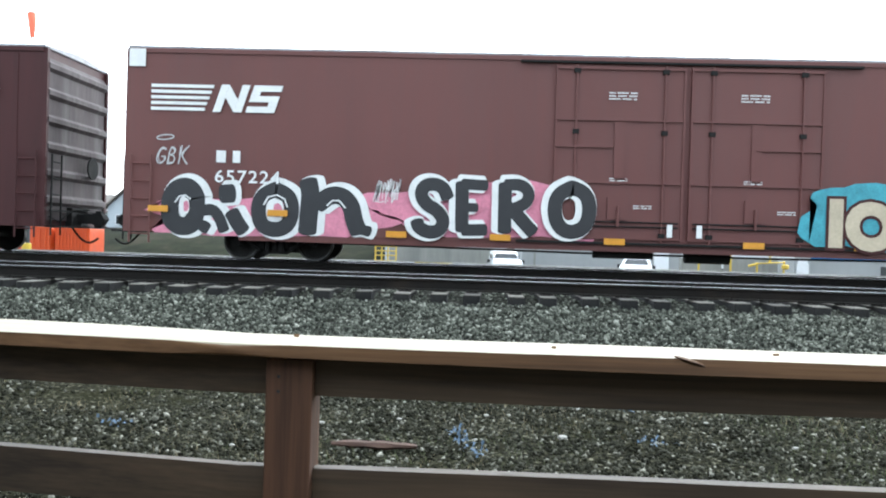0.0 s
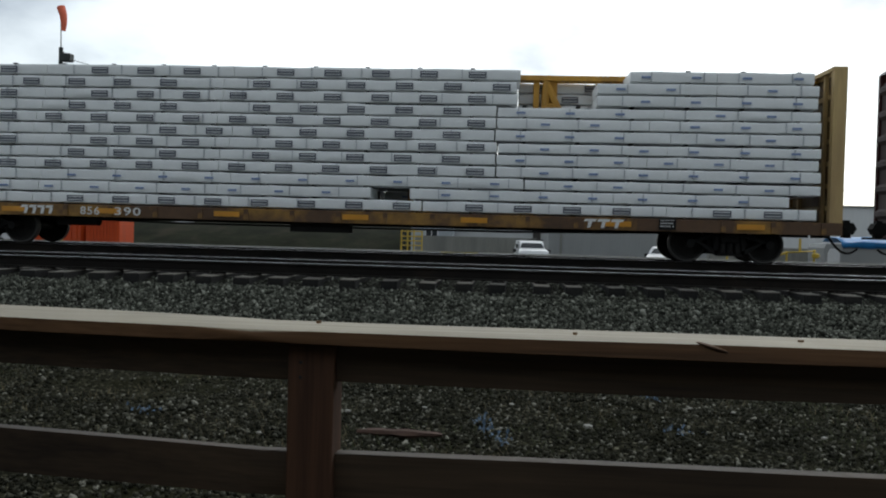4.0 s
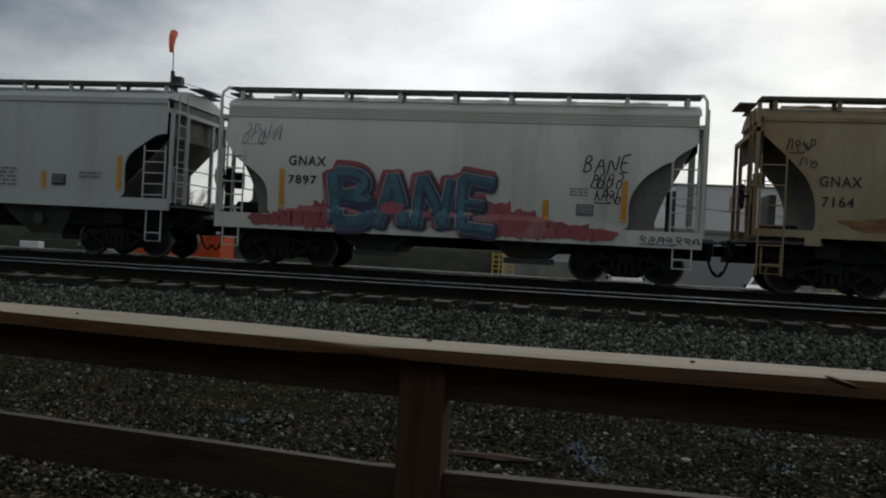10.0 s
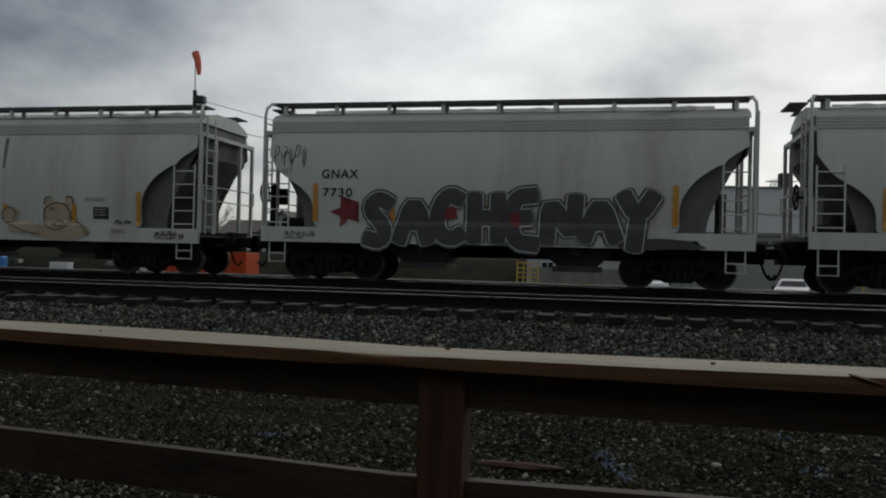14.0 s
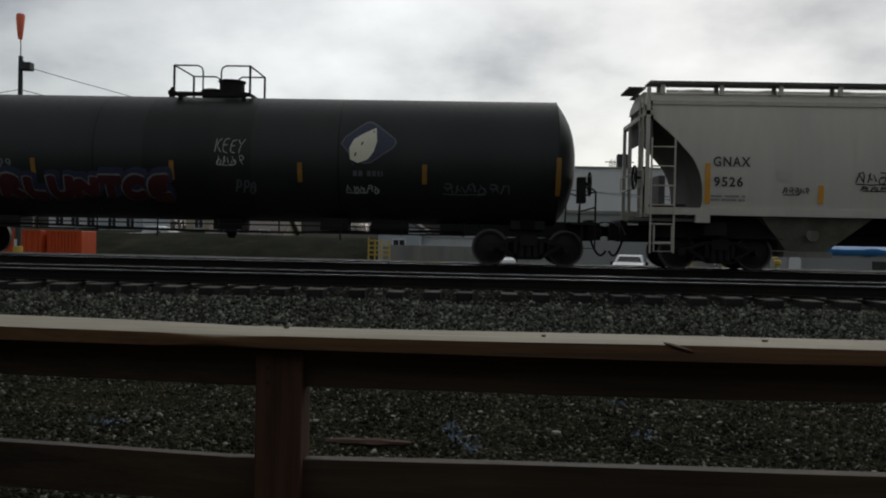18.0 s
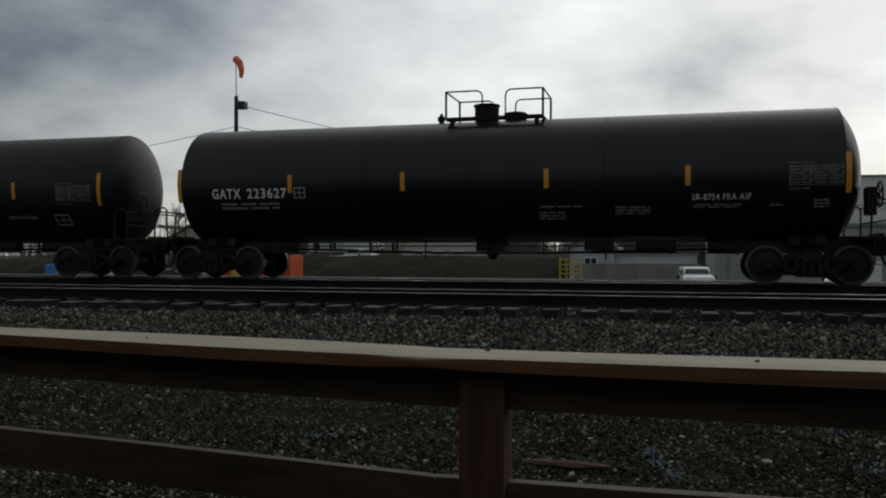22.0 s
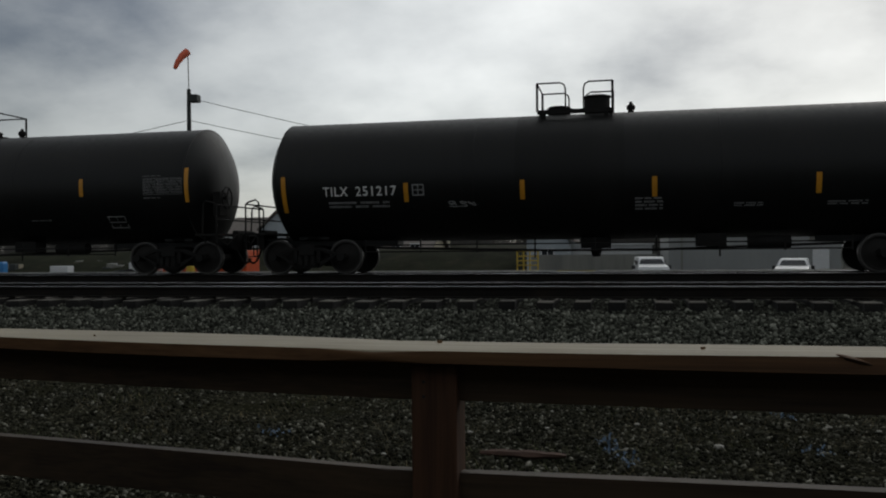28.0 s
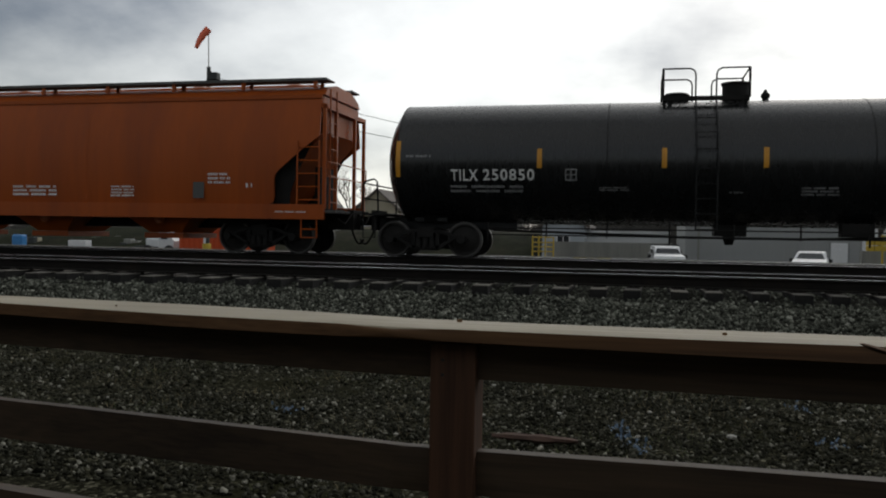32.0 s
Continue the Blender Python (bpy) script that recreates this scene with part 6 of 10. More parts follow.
    for s in (-1, 1):
        e = s * (half + 0.35)
        bm = B()
        box(bm, min(e, e - s * 0.55), max(e, e - s * 0.55), -1.45, 1.45, 0.98, 1.03)
        part("end_platform", bm, M_BLACK, c)
        bm = B()
        for yy in (-1.4, 1.4):
            pipe(bm, [(e, yy, 1.0), (e, yy, 1.70), (e - s * 0.05, yy, 1.78), (e - s * 0.26, yy, 1.84), (e - s * 0.34, yy, 1.78), (e - s * 0.38, yy, 1.0)], 0.022)
            pipe(bm, [(e, yy, 0.98), (e, yy, 0.45), (e - s * 0.3, yy, 0.45), (e - s * 0.3, yy, 0.98)], 0.02)
        pipe(bm, [(e, -1.4, 1.74), (e, 1.4, 1.74)], 0.02)
        pipe(bm, [(e, -1.4, 1.38), (e, 1.4, 1.38)], 0.02)
        pieces("end_rail", bm, M_BLACK, c)
    bm = B()
    for k in range(10):
        a = 2 * math.pi * k / 10
        b2 = 2 * math.pi * (k + 1) / 10
        rod(bm, (half + 0.3, -0.7 + 0.28 * math.cos(a), 1.95 + 0.28 * math.sin(a)), (half + 0.3, -0.7 + 0.28 * math.cos(b2), 1.95 + 0.28 * math.sin(b2)), 0.02, 6)
    for k in range(5):
        a = 2 * math.pi * k / 5
        rod(bm, (half + 0.3, -0.7, 1.95), (half + 0.3, -0.7 + 0.28 * math.cos(a), 1.95 + 0.28 * math.sin(a)), 0.014, 6)
    rod(bm, (half + 0.1, -0.7, 1.95), (half + 0.3, -0.7, 1.95), 0.05)
    box(bm, half + 0.02, half + 0.2, -0.9, -0.5, 1.5, 2.1)
    tagged(part("brake_wheel", bm, M_BLACK, c), kind="stuff")
    # grab rails low on the flank, and gear under the belly
    bm = B()
    span = trucks - 1.5
    zr = zc - r - 0.10
    for dz in (0.0, -0.16):
        pipe(bm, [(-span, -1.12, zr + dz), (span, -1.12, zr + dz)], 0.016)
    n = 9
    for k in range(n):
        x = -span + 2 * span * k / (n - 1)
        rod(bm, (x, -1.1, zc - r + 0.05), (x, -1.12, zr - 0.2 - 0.12 * (k % 3 == 0)), 0.02, 6)
    pieces("running_rail", bm, M_BLACK, c)
    bm = B()
    box(bm, -0.35, 0.35, -0.35, 0.35, zc - r - 0.22, zc - r + 0.1)
    lathe(bm, [(zc - r - 0.42, 0.09), (zc - r - 0.3, 0.13), (zc - r, 0.16)], "z", (0, 0, 0), 12)
    rod(bm, (half * 0.42, -0.55, zc - r - 0.1), (half * 0.42 + 0.9, -0.55, zc - r - 0.1), 0.15, 12)
    box(bm, half * 0.28, half * 0.36, -0.8, -0.4, zc - r - 0.2, zc - r + 0.1)
    pipe(bm, [(-span, -0.4, zr - 0.05), (-1, -0.4, zr - 0.16), (1.5, -0.4, zr - 0.16), (span, -0.4, zr - 0.05)], 0.03)
    part("outlet_and_brake_gear", bm, M_BLACK, c)
    add_trucks(c, (-trucks, trucks))
    couplers(c, ((-half - 0.3, -1), (half + 0.3, 1)), reach=0.42)
    pl = lambda x, z: on_tank(x, z, r, zc)
    for x, z, h in (stripe or ()):
        plate("reflector", [(-0.055, -h / 2), (0.055, -h / 2), (0.055, h / 2), (-0.055, h / 2)], on_tank(x, z, r, zc, 0.012), M_REFLDULL if dull else M_REFL, c, "yellow reflective strip")
    for m in marks:
        kind, x, z = m[:3]
        p = on_tank(x, z, r, zc, 0.012)
        if kind == "t":
            word("stencil", m[3], m[4], m[5], p, m[6] if len(m) > 6 else M_WHITE, c, "", m[7] if len(m) > 7 else 0.008)
        elif kind == "b":
            bars("stencil", p, m[3], m[4], m[5], m[6] if len(m) > 6 else M_DIMWHITE, c, int(abs(x) * 10) + 1, 0.45)
        elif kind == "f":
            w, h = m[3], m[4]
            bm = B()
            for a, b, e, f in ((-w / 2, w / 2, h / 2 - 0.025, h / 2), (-w / 2, w / 2, -h / 2, -h / 2 + 0.025), (-w / 2, -w / 2 + 0.025, -h / 2, h / 2), (w / 2 - 0.025, w / 2, -h / 2, h / 2), (-w / 2, w / 2, -0.01, 0.01), (-0.01, 0.01, -h / 2, h / 2)):
                bm.faces.new([bm.verts.new(p(u, v)) for u, v in ((a, e), (b, e), (b, f), (a, f))])
            part("stencil_frame", bm, m[5] if len(m) > 5 else M_DIMWHITE, c)
        elif kind == "s":
            scribble("graffiti_tag", p, m[3], m[4], m[5], c, m[6], m[7] if len(m) > 7 else 5, m[8] if len(m) > 8 else 0.03)
        elif kind == "n":
            # a ruled table of small print
            w, h, n = m[3:]
            bars("table_print", p, w, h, n, M_FAINT, c, int(abs(x) * 7) + 1, 0.66, 4)
            bm = B()
            for k in range(n + 1):
                v = h / 2 - h * k / n + 0.01
                bm.faces.new([bm.verts.new(p(a, b)) for a, b in ((-w / 2, v), (w / 2, v), (w / 2, v + 0.010), (-w / 2, v + 0.010))])
            for u in (-w / 2, -w * 0.12, w / 2):
                for k in range(n):
                    v = h / 2 - h * k / n
                    bm.faces.new([bm.verts.new(p(a, b)) for a, b in ((u - 0.005, v - h / n), (u + 0.005, v - h / n), (u + 0.005, v), (u - 0.005, v))])
            tagged(part("table_grid", bm, M_FAINT, c), kind="stuff")
        elif kind == "h":
            spray(c, "graffiti_tag", tag_strokes(m[3], m[4], m[5], m[6]), on_tank(x, z, r, zc, 0.02), ((m[7], 0.0, 0.0, 0.0),), m[8])
        elif kind == "p":
            plate(m[4], m[5], on_tank(x, z, r, zc, 0.012 + (m[6] if len(m) > 6 else 0)), m[3], c)
        elif kind == "r":
            bm = B()
            ribbon(bm, m[5], m[6], on_tank(x, z, r, zc, 0.022))
            part(m[4], bm, m[3], c)
        elif kind == "w":
            spray(c, "graffiti", tag_strokes(m[3], m[4], m[5], m[6], 0.05), on_tank(x, z, r, zc, 0.016), m[7], "dull red sprayed lettering with pale edges")
    return c


# ---------- covered hoppers ----------
# cream chute paint darkened for the shade under the car, with grime blotches
M_CHUTE = mat("grimy_tan_steel", (0.25, 0.235, 0.19), 0.7, 0, 0.25, 1.5, (0.10, 0.08, 0.06), 0.5)


def soften(poly):
    """Round the inner corners of a side sheet's end cut-outs."""
    out, n = [], len(poly)
    for i, p in enumerate(poly):
        a, b = poly[i - 1], poly[(i + 1) % n]
        if i in (0, 1, n - 2, n - 1) or min(math.dist(p, a), math.dist(p, b)) < 0.05:
            out.append(p)
            continue
        k = min(0.3, 0.16 / math.dist(p, a)), min(0.3, 0.16 / math.dist(p, b))
        out += [(p[0] + (a[0] - p[0]) * k[0], p[1] + (a[1] - p[1]) * k[0]), (p[0] * 0.8 + 0.1 * (a[0] + b[0]) if k == (0.3, 0.3) else p[0] + (a[0] - p[0]) * k[0] * 0.25 + (b[0] - p[0]) * k[1] * 0.25, p[1] * 0.8 + 0.1 * (a[1] + b[1]) if k == (0.3, 0.3) else p[1] + (a[1] - p[1]) * k[0] * 0.25 + (b[1] - p[1]) * k[1] * 0.25), (p[0] + (b[0] - p[0]) * k[1], p[1] + (b[1] - p[1]) * k[1])]
    return out


def x_at(line, z):
    """Where an outline that falls steadily from its first point passes a height."""
    for (x0, z0), (x1, z1) in zip(line, line[1:]):
        if z1 - 1e-4 <= z <= z0 + 1e-4:
            return x1 if z0 - z1 < 1e-4 else x0 + (x1 - x0) * (z0 - z) / (z0 - z1)
    return line[-1][0]


def hopper(label, centre, paint, style="A", half=5.52, eave=3.80, top=4.28, trucks=4.1, stripes=(), stripe_h=0.75, marks=(), sill=1.17, bays=2, shift=0.0, proud=0.022):
    """shift moves the body along the measure from which marks and strips are taken."""
    c = car_thing("hopper_car", label, centre + shift)
    marks = [(m[0], m[1] - shift, *m[2:]) for m in marks]
    stripes = [(x - shift, z, q) for x, z, q in stripes]
    y = -1.5
    h = half
    bow = 0.3 if style == "C" else 1.0

    def flank(z):
        """Half width of the bowed body at a height."""
        return 1.555 - bow * (0.25 * ((z - 2.2) / 1.6) ** 2 if z > 2.2 else 0.06 * (2.2 - z) ** 2)

    def on_hop(x, z, off):
        """A decal on the bowed near side, or on the side sill where it hangs below the body."""
        def f(u, v):
            k = min(1.0, max(0.0, (z + v - brow) / 0.12))
            return (x + u, -off - max(1.572, flank(z + v)) * (1 - k) - flank(z + v) * k, z + v)
        return f

    brow = math.ceil(sill / 0.12) * 0.12

    if style == "A":
        side = [(-h, eave), (-h, 2.98), (-h + 0.30, 2.55), (-h + 0.85, 2.20), (-h + 1.10, 1.95), (-h + 1.17, 1.65), (-h + 1.17, sill), (h - 1.42, sill), (h - 1.45, 1.75), (h - 1.38, 2.02), (h - 1.26, 2.22), (h - 1.08, 2.44), (h - 0.66, 2.73), (h - 0.50, 2.76), (h - 0.46, 2.87), (h - 0.04, 3.15), (h, 3.19), (h, eave)]
    elif style == "B":
        side = [(-h, eave), (-h, 3.42), (-h + 0.46, 2.99), (-h + 0.90, 2.5), (-h + 1.08, 2.07), (-h + 1.12, 1.55), (-h + 1.04, sill), (h - 1.15, sill), (h - 1.10, 1.75), (h - 0.95, 2.2), (h - 0.50, 2.75), (h, 3.15), (h, eave)]
    elif style == "C":
        side = [(-h, eave), (-h, 3.05), (-h + 0.95, 2.25), (-h + 1.02, 2.0), (-h + 1.02, sill), (h - 1.05, sill), (h - 1.07, 2.28), (h - 0.97, 2.50), (h - 0.81, 2.64), (h - 0.26, 3.02), (h, 3.06), (h, eave)]
    else:
        side = [(-h, eave), (-h, 3.0), (-h + 1.5, 1.9), (-h + 1.5, sill), (h - 1.15, sill), (h - 1.15, 1.95), (h - 0.55, 2.45), (h - 0.1, 2.80), (h, 2.86), (h, eave)]
    for s in (-1, 1):
        bm = B()
        soft = soften(side)
        low = max(range(len(soft)), key=lambda q: (soft[q][1] <= sill + 1e-6, -soft[q][0]))
        ends = soft[:low + 1], soft[low + 1:][::-1]
        levels = sorted({round(z, 4) for x, z in soft} | {round(sill + (eave - sill) * q / 16, 4) for q in range(17)})
        rows = []
        for z in levels:
            xs = [x_at(e, z) for e in ends]
            rows.append([[bm.verts.new((xs[0] + (xs[1] - xs[0]) * q / 12, s * (flank(z) - d), z)) for q in range(13)] for d in (0.0, 0.045)])
        for a, b in zip(rows, rows[1:]):
            for d in (0, 1):
                for q in range(12):
                    bm.faces.new((a[d][q], a[d][q + 1], b[d][q + 1], b[d][q])).smooth = True
            for q in (0, 12):
                bm.faces.new([bm.verts.new(v.co) for v in (a[0][q], a[1][q], b[1][q], b[0][q])])
        for r in (rows[0], rows[-1]):
            for q in range(12):
                bm.faces.new([bm.verts.new(v.co) for v in (r[0][q], r[0][q + 1], r[1][q + 1], r[1][q])])
        bmesh.ops.recalc_face_normals(bm, faces=list(bm.faces))
        part("side_sheet", bm, paint, c)
        bm = B()
        if style != "C":
            for z in ((eave - 0.24, eave - 0.17, eave - 0.10) if style == "A" else (eave - 0.06,)):
                box(bm, -h, h, s * flank(z) - 0.03, s * flank(z) + 0.03, z, z + 0.03)
        box(bm, -h, h, s * flank(eave) - 0.04, s * flank(eave) + 0.04, eave - 0.03, eave + 0.03)
        if style == "C":
            box(bm, -h, h, s * flank(eave) - 0.05, s * flank(eave) + 0.05, eave - 0.10, eave + 0.03)
        pieces("eave_rail", bm, paint, c)
        bm = B()
        if style in "AC" or style == "D":
            box(bm, -h - 0.15, h + 0.15, s * 1.52 - 0.05, s * 1.52 + 0.05, sill - (0.28 if style == "C" else 0.36), sill)
        else:
            box(bm, -h - 0.15, h + 0.15, s * 1.52 - 0.05, s * 1.52 + 0.05, sill - 0.05, sill + 0.11)
            for k in (-1, 1):
                box(bm, k * (trucks + 0.35) - 0.16, k * (trucks + 0.35) + 0.16, s * 1.53 - 0.05, s * 1.53 + 0.05, sill - 0.22, sill - 0.05)
        part("side_sill", bm, paint, c)
    # vertical seams of the side sheets
    for k in range(1, 5):
        zm = (sill + eave) / 2 - 0.15
        plate("sheet_seam", [(-0.010, -1.1), (0.010, -1.1), (0.010, 1.1), (-0.010, 1.1)], on_hop(-h + 2 * h * k / 5, zm, 0.008), paint, c)
    for s in (-1, 1):
        bm = B()
        e = s * h
        if style == "B":
            line = [p for p in soften(side) if p[1] < eave - 0.01 and p[0] * s > 0]
            rim = [(bm.verts.new((x, -flank(z) + 0.046, z)), bm.verts.new((x, flank(z) - 0.046, z))) for x, z in line]
            for a, b in zip(rim, rim[1:]):
                bm.faces.new((a[0], a[1], b[1], b[0])).smooth = True
            bm.faces.new([bm.verts.new(p) for p in ((e, -flank(eave) + 0.02, eave), (e, flank(eave) - 0.02, eave), (e, flank(3.0) - 0.046, 2.98), (e, -flank(3.0) + 0.046, 2.98))])
        else:
            inner = s * (h - 1.5)
            prism(bm, [(e, eave), (e, 3.0), (inner, sill), (inner - s * 0.03, sill), (e - s * 0.03, 3.0), (e - s * 0.03, eave)], -1.24, 1.24)
        # shade under the end is in these colours, save on the orange car
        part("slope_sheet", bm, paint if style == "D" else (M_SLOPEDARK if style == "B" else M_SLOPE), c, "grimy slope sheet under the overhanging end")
        bm = B()
        if style in "AD":
            for yy in (-1.28, 1.28):
                prism(bm, soften([(e, 3.2), (e - s * 0.10, 3.1), (e - s * 0.44, 2.4), (e - s * 0.66, 2.0), (e - s * 0.84, 1.5), (e - s * 0.86, sill - 0.1), (e - s * 1.75, sill - 0.1), (e - s * 1.75, 2.4), (e - s * 0.5, 3.2)]), yy - 0.02, yy + 0.02)
        box(bm, min(e - s * 0.35, e - s * 0.5), max(e - s * 0.35, e - s * 0.5), -0.5, 0.5, sill - 0.3, 2.2)
        # plate colour holds the recess's shade; black on the orange car
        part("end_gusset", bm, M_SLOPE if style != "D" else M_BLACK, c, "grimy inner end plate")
        bm = B()
        for yy in (-1.46, -0.7, 0.7, 1.46):
            box(bm, min(e + s * 0.08, e + s * 0.16), max(e + s * 0.08, e + s * 0.16), yy - 0.04, yy + 0.04, sill - 0.1, eave - (0.25 if style != "B" or yy > -1 else -0.30))
        box(bm, min(e, e + s * 0.16), max(e, e + s * 0.16), -1.5, 1.5, eave - 0.32, eave - 0.22)
        pieces("end_post", bm, paint, c)
        bm = B()
        for zz in (1.9, 2.25):
            pipe(bm, [(e + s * 0.20, -1.45, zz), (e + s * 0.20, 1.45, zz)], 0.016)
        for yy in (-1.45, 1.45):
            pipe(bm, [(e + s * 0.10, yy, 2.25), (e + s * 0.20, yy, 2.25), (e + s * 0.20, yy, 1.9)], 0.016)
        if style == "A":
            pipe(bm, [(e + s * 0.13, -1.52, sill - 0.1), (e + s * 0.13, -1.52, eave + 0.1), (e + s * 0.12, -1.46, eave + 0.32), (e + s * 0.06, -1.30, top - 0.02), (e - s * 0.05, -1.15, top)], 0.036, 8)
        pieces("end_handrail", bm, paint, c)
        ladder(c, e - s * 0.21, -1.58, 0.38, 2.97, 0.52, 6, paint) if style in "B" else ladder(c, e - s * 0.26, -1.56, sill - 0.05, 2.75, 0.56, 5, paint)
        ladder(c, e + s * 0.2, -1.1, sill - 0.1, eave + 0.15, 0.42, 9, paint, axis="y")
        bm = B()
        box(bm, min(e - s * 1.3, e + s * 0.42), max(e - s * 1.3, e + s * 0.42), -1.48, 1.48, sill - 0.20, sill - 0.14)
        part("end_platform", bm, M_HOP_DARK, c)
        bm = B()
        pipe(bm, [(e - s * 0.05, -1.5, sill - 0.3), (e - s * 0.05, -1.5, 0.42), (e - s * 0.45, -1.5, 0.42), (e - s * 0.45, -1.5, sill - 0.3)], 0.022)
        pipe(bm, [(e - s * 0.05, -1.5, 0.62), (e - s * 0.45, -1.5, 0.62)], 0.018)
        pieces("sill_step", bm, paint, c)
    bm = B()
    box(bm, -h - 0.4, h + 0.4, -0.3, 0.3, 0.62, 1.02)
    box(bm, -h + 1.2, h - 1.2, -0.5, 0.5, 0.9, sill - 0.02)
    for k in (-1, 1):
        box(bm, k * trucks - 0.25, k * trucks + 0.25, -1.35, 1.35, 0.80, 1.1)
    part("centre_sill", bm, M_BLACK, c)
    # roof and its running board
    bm = B()
    ye = flank(eave) + 0.02
    prism_x(bm, [(-ye, eave + 0.03), (ye, eave + 0.03), (ye - 0.16, eave + 0.17), (ye - 0.5, eave + 0.29), (0.5, eave + 0.36), (-0.5, eave + 0.36), (0.5 - ye, eave + 0.29), (0.16 - ye, eave + 0.17)], -h - 0.05, h + 0.05)
    part("roof", bm, paint, c)
    bm = B()
    for s in (-1, 1):
        yy = s * 0.95
        over = 0.06
        box(bm, -h - over, h + over, yy - 0.28, yy + 0.28, top - 0.035, top)
        box(bm, -h - over, h + over, yy - 0.30, yy - 0.27, top - 0.06, top + 0.01)
    for s in (-1, 1):
        if style in "BC" or (style == "A" and s < 0):
            box(bm, min(s * h, s * (h + 0.40)), max(s * h, s * (h + 0.40)), -0.50, 0.60, top - 0.04, top - 0.002)
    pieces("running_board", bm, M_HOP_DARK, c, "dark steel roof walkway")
    bm = B()
    n = 9
    for k in range(n):
        x = -h + 0.25 + (2 * h - 0.5) * k / (n - 1)
        for s in (-1, 1):
            box(bm, x - 0.045, x + 0.045, s * 0.95 - 0.26, s * 0.95 - 0.20, eave + 0.2, top - 0.03)
            box(bm, x - 0.045, x + 0.045, s * 0.95 + 0.20, s * 0.95 + 0.26, eave + 0.2, top - 0.03)
    pieces("walkway_bracket", bm, paint, c)
    bm = B()
    for k in range(6):
        x = -h + 1.2 + (2 * h - 2.4) * k / 5
        lathe(bm, [(eave + 0.3, 0.42), (eave + 0.43, 0.42), (eave + 0.47, 0.33), (eave + 0.48, 0.05)], "z", (x, 0, 0), 18)
    box(bm, -h + 0.6, h - 0.6, -0.05, 0.05, eave + 0.42, eave + 0.50)
    pieces("roof_hatch", bm, paint, c)
    for k in range(bays):
        bm = B()
        x = (k - (bays - 1) / 2) * (3.7 if bays == 2 else 3.4)
        for yy0, yy1 in ((-1.3, 1.3),):
            a = [(x - 1.25, -1.35, sill - 0.05), (x + 1.25, -1.35, sill - 0.05), (x + 1.25, 1.35, sill - 0.05), (x - 1.25, 1.35, sill - 0.05)]
            b = [(x - 0.45, -0.8, 0.48), (x + 0.45, -0.8, 0.48), (x + 0.45, 0.8, 0.48), (x - 0.45, 0.8, 0.48)]
            va, vb = [bm.verts.new(p) for p in a], [bm.verts.new(p) for p in b]
            bm.faces.new(va)
            bm.faces.new(vb[::-1])
            for i in range(4):
                j = (i + 1) % 4
                bm.faces.new((va[i], va[j], vb[j], vb[i]))
            box(bm, x - 0.55, x + 0.55, -0.9, 0.9, 0.34, 0.47)
            lathe(bm, [(-0.02, 0.14), (0.02, 0.16)], "y", (x, -1.12, 0.85), 14)
        # chute colours carry the underbody shade, except on the orange car
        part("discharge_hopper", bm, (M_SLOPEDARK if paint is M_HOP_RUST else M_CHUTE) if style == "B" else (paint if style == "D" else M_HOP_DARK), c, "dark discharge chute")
    bm = B()
    zz = 0.78
    if style == "C":
        rod(bm, (-h + 0.76, -1.45, 2.06), (-h + 0.76, -0.6, 2.06), 0.19, 16)
        rod(bm, (-h + 0.5, -1.0, 1.2), (-h + 0.5, -1.0, 2.3), 0.025)
        rod(bm, (-h + 0.5, -1.0, 2.06), (-h + 0.76, -1.0, 2.06), 0.025)
    else:
        rod(bm, (-h + 0.1, -0.75, 1.35), (-h + 0.9, -0.75, 1.35), 0.17, 12)
    if style != "C":
        box(bm, -h - 0.12, -h + 0.06, -0.62, -0.38, 1.85, 2.25)
    rod(bm, (-h - 0.32, -1.0, 2.1), (-h - 0.05, -1.0, 2.1), 0.03)
    box(bm, -h - 0.14, -h - 0.06, -1.08, -0.92, sill, 2.35)
    part("brake_gear", bm, M_BLACK, c)
    bm = B()
    for k in range(12):
        a, b = 2 * math.pi * k / 12, 2 * math.pi * (k + 1) / 12
        rod(bm, (-h - 0.32, -1.0 + 0.27 * math.cos(a), 2.1 + 0.27 * math.sin(a)), (-h - 0.32, -1.0 + 0.27 * math.cos(b), 2.1 + 0.27 * math.sin(b)), 0.022, 6)
    for k in range(5):
        a = 2 * math.pi * k / 5
        rod(bm, (-h - 0.32, -1.0, 2.1), (-h - 0.32, -1.0 + 0.27 * math.cos(a), 2.1 + 0.27 * math.sin(a)), 0.014, 6)
    tagged(part("brake_wheel", bm, M_BLACK, c), kind="stuff")
    trucks -= 0.18 if style == "B" else 0.0
    for k in (-1, 1):
        # black filler block standing in for the shadow between truck and sill
        simple("body_bolster", [(k * trucks - 1.45, k * trucks + 1.45, -1.0, 1.0, 0.74, sill - 0.06)], M_BLACK, c)
    add_trucks(c, (-trucks, trucks))
    couplers(c, ((-h - 0.35, -1), (h + 0.35, 1)), reach=0.36)
    for x, z, hh in stripes:
        plate("reflector", [(-0.06, -hh / 2), (0.06, -hh / 2), (0.06, hh / 2), (-0.06, hh / 2)], on_hop(x, z, proud), M_REFL, c, "yellow reflective strip")
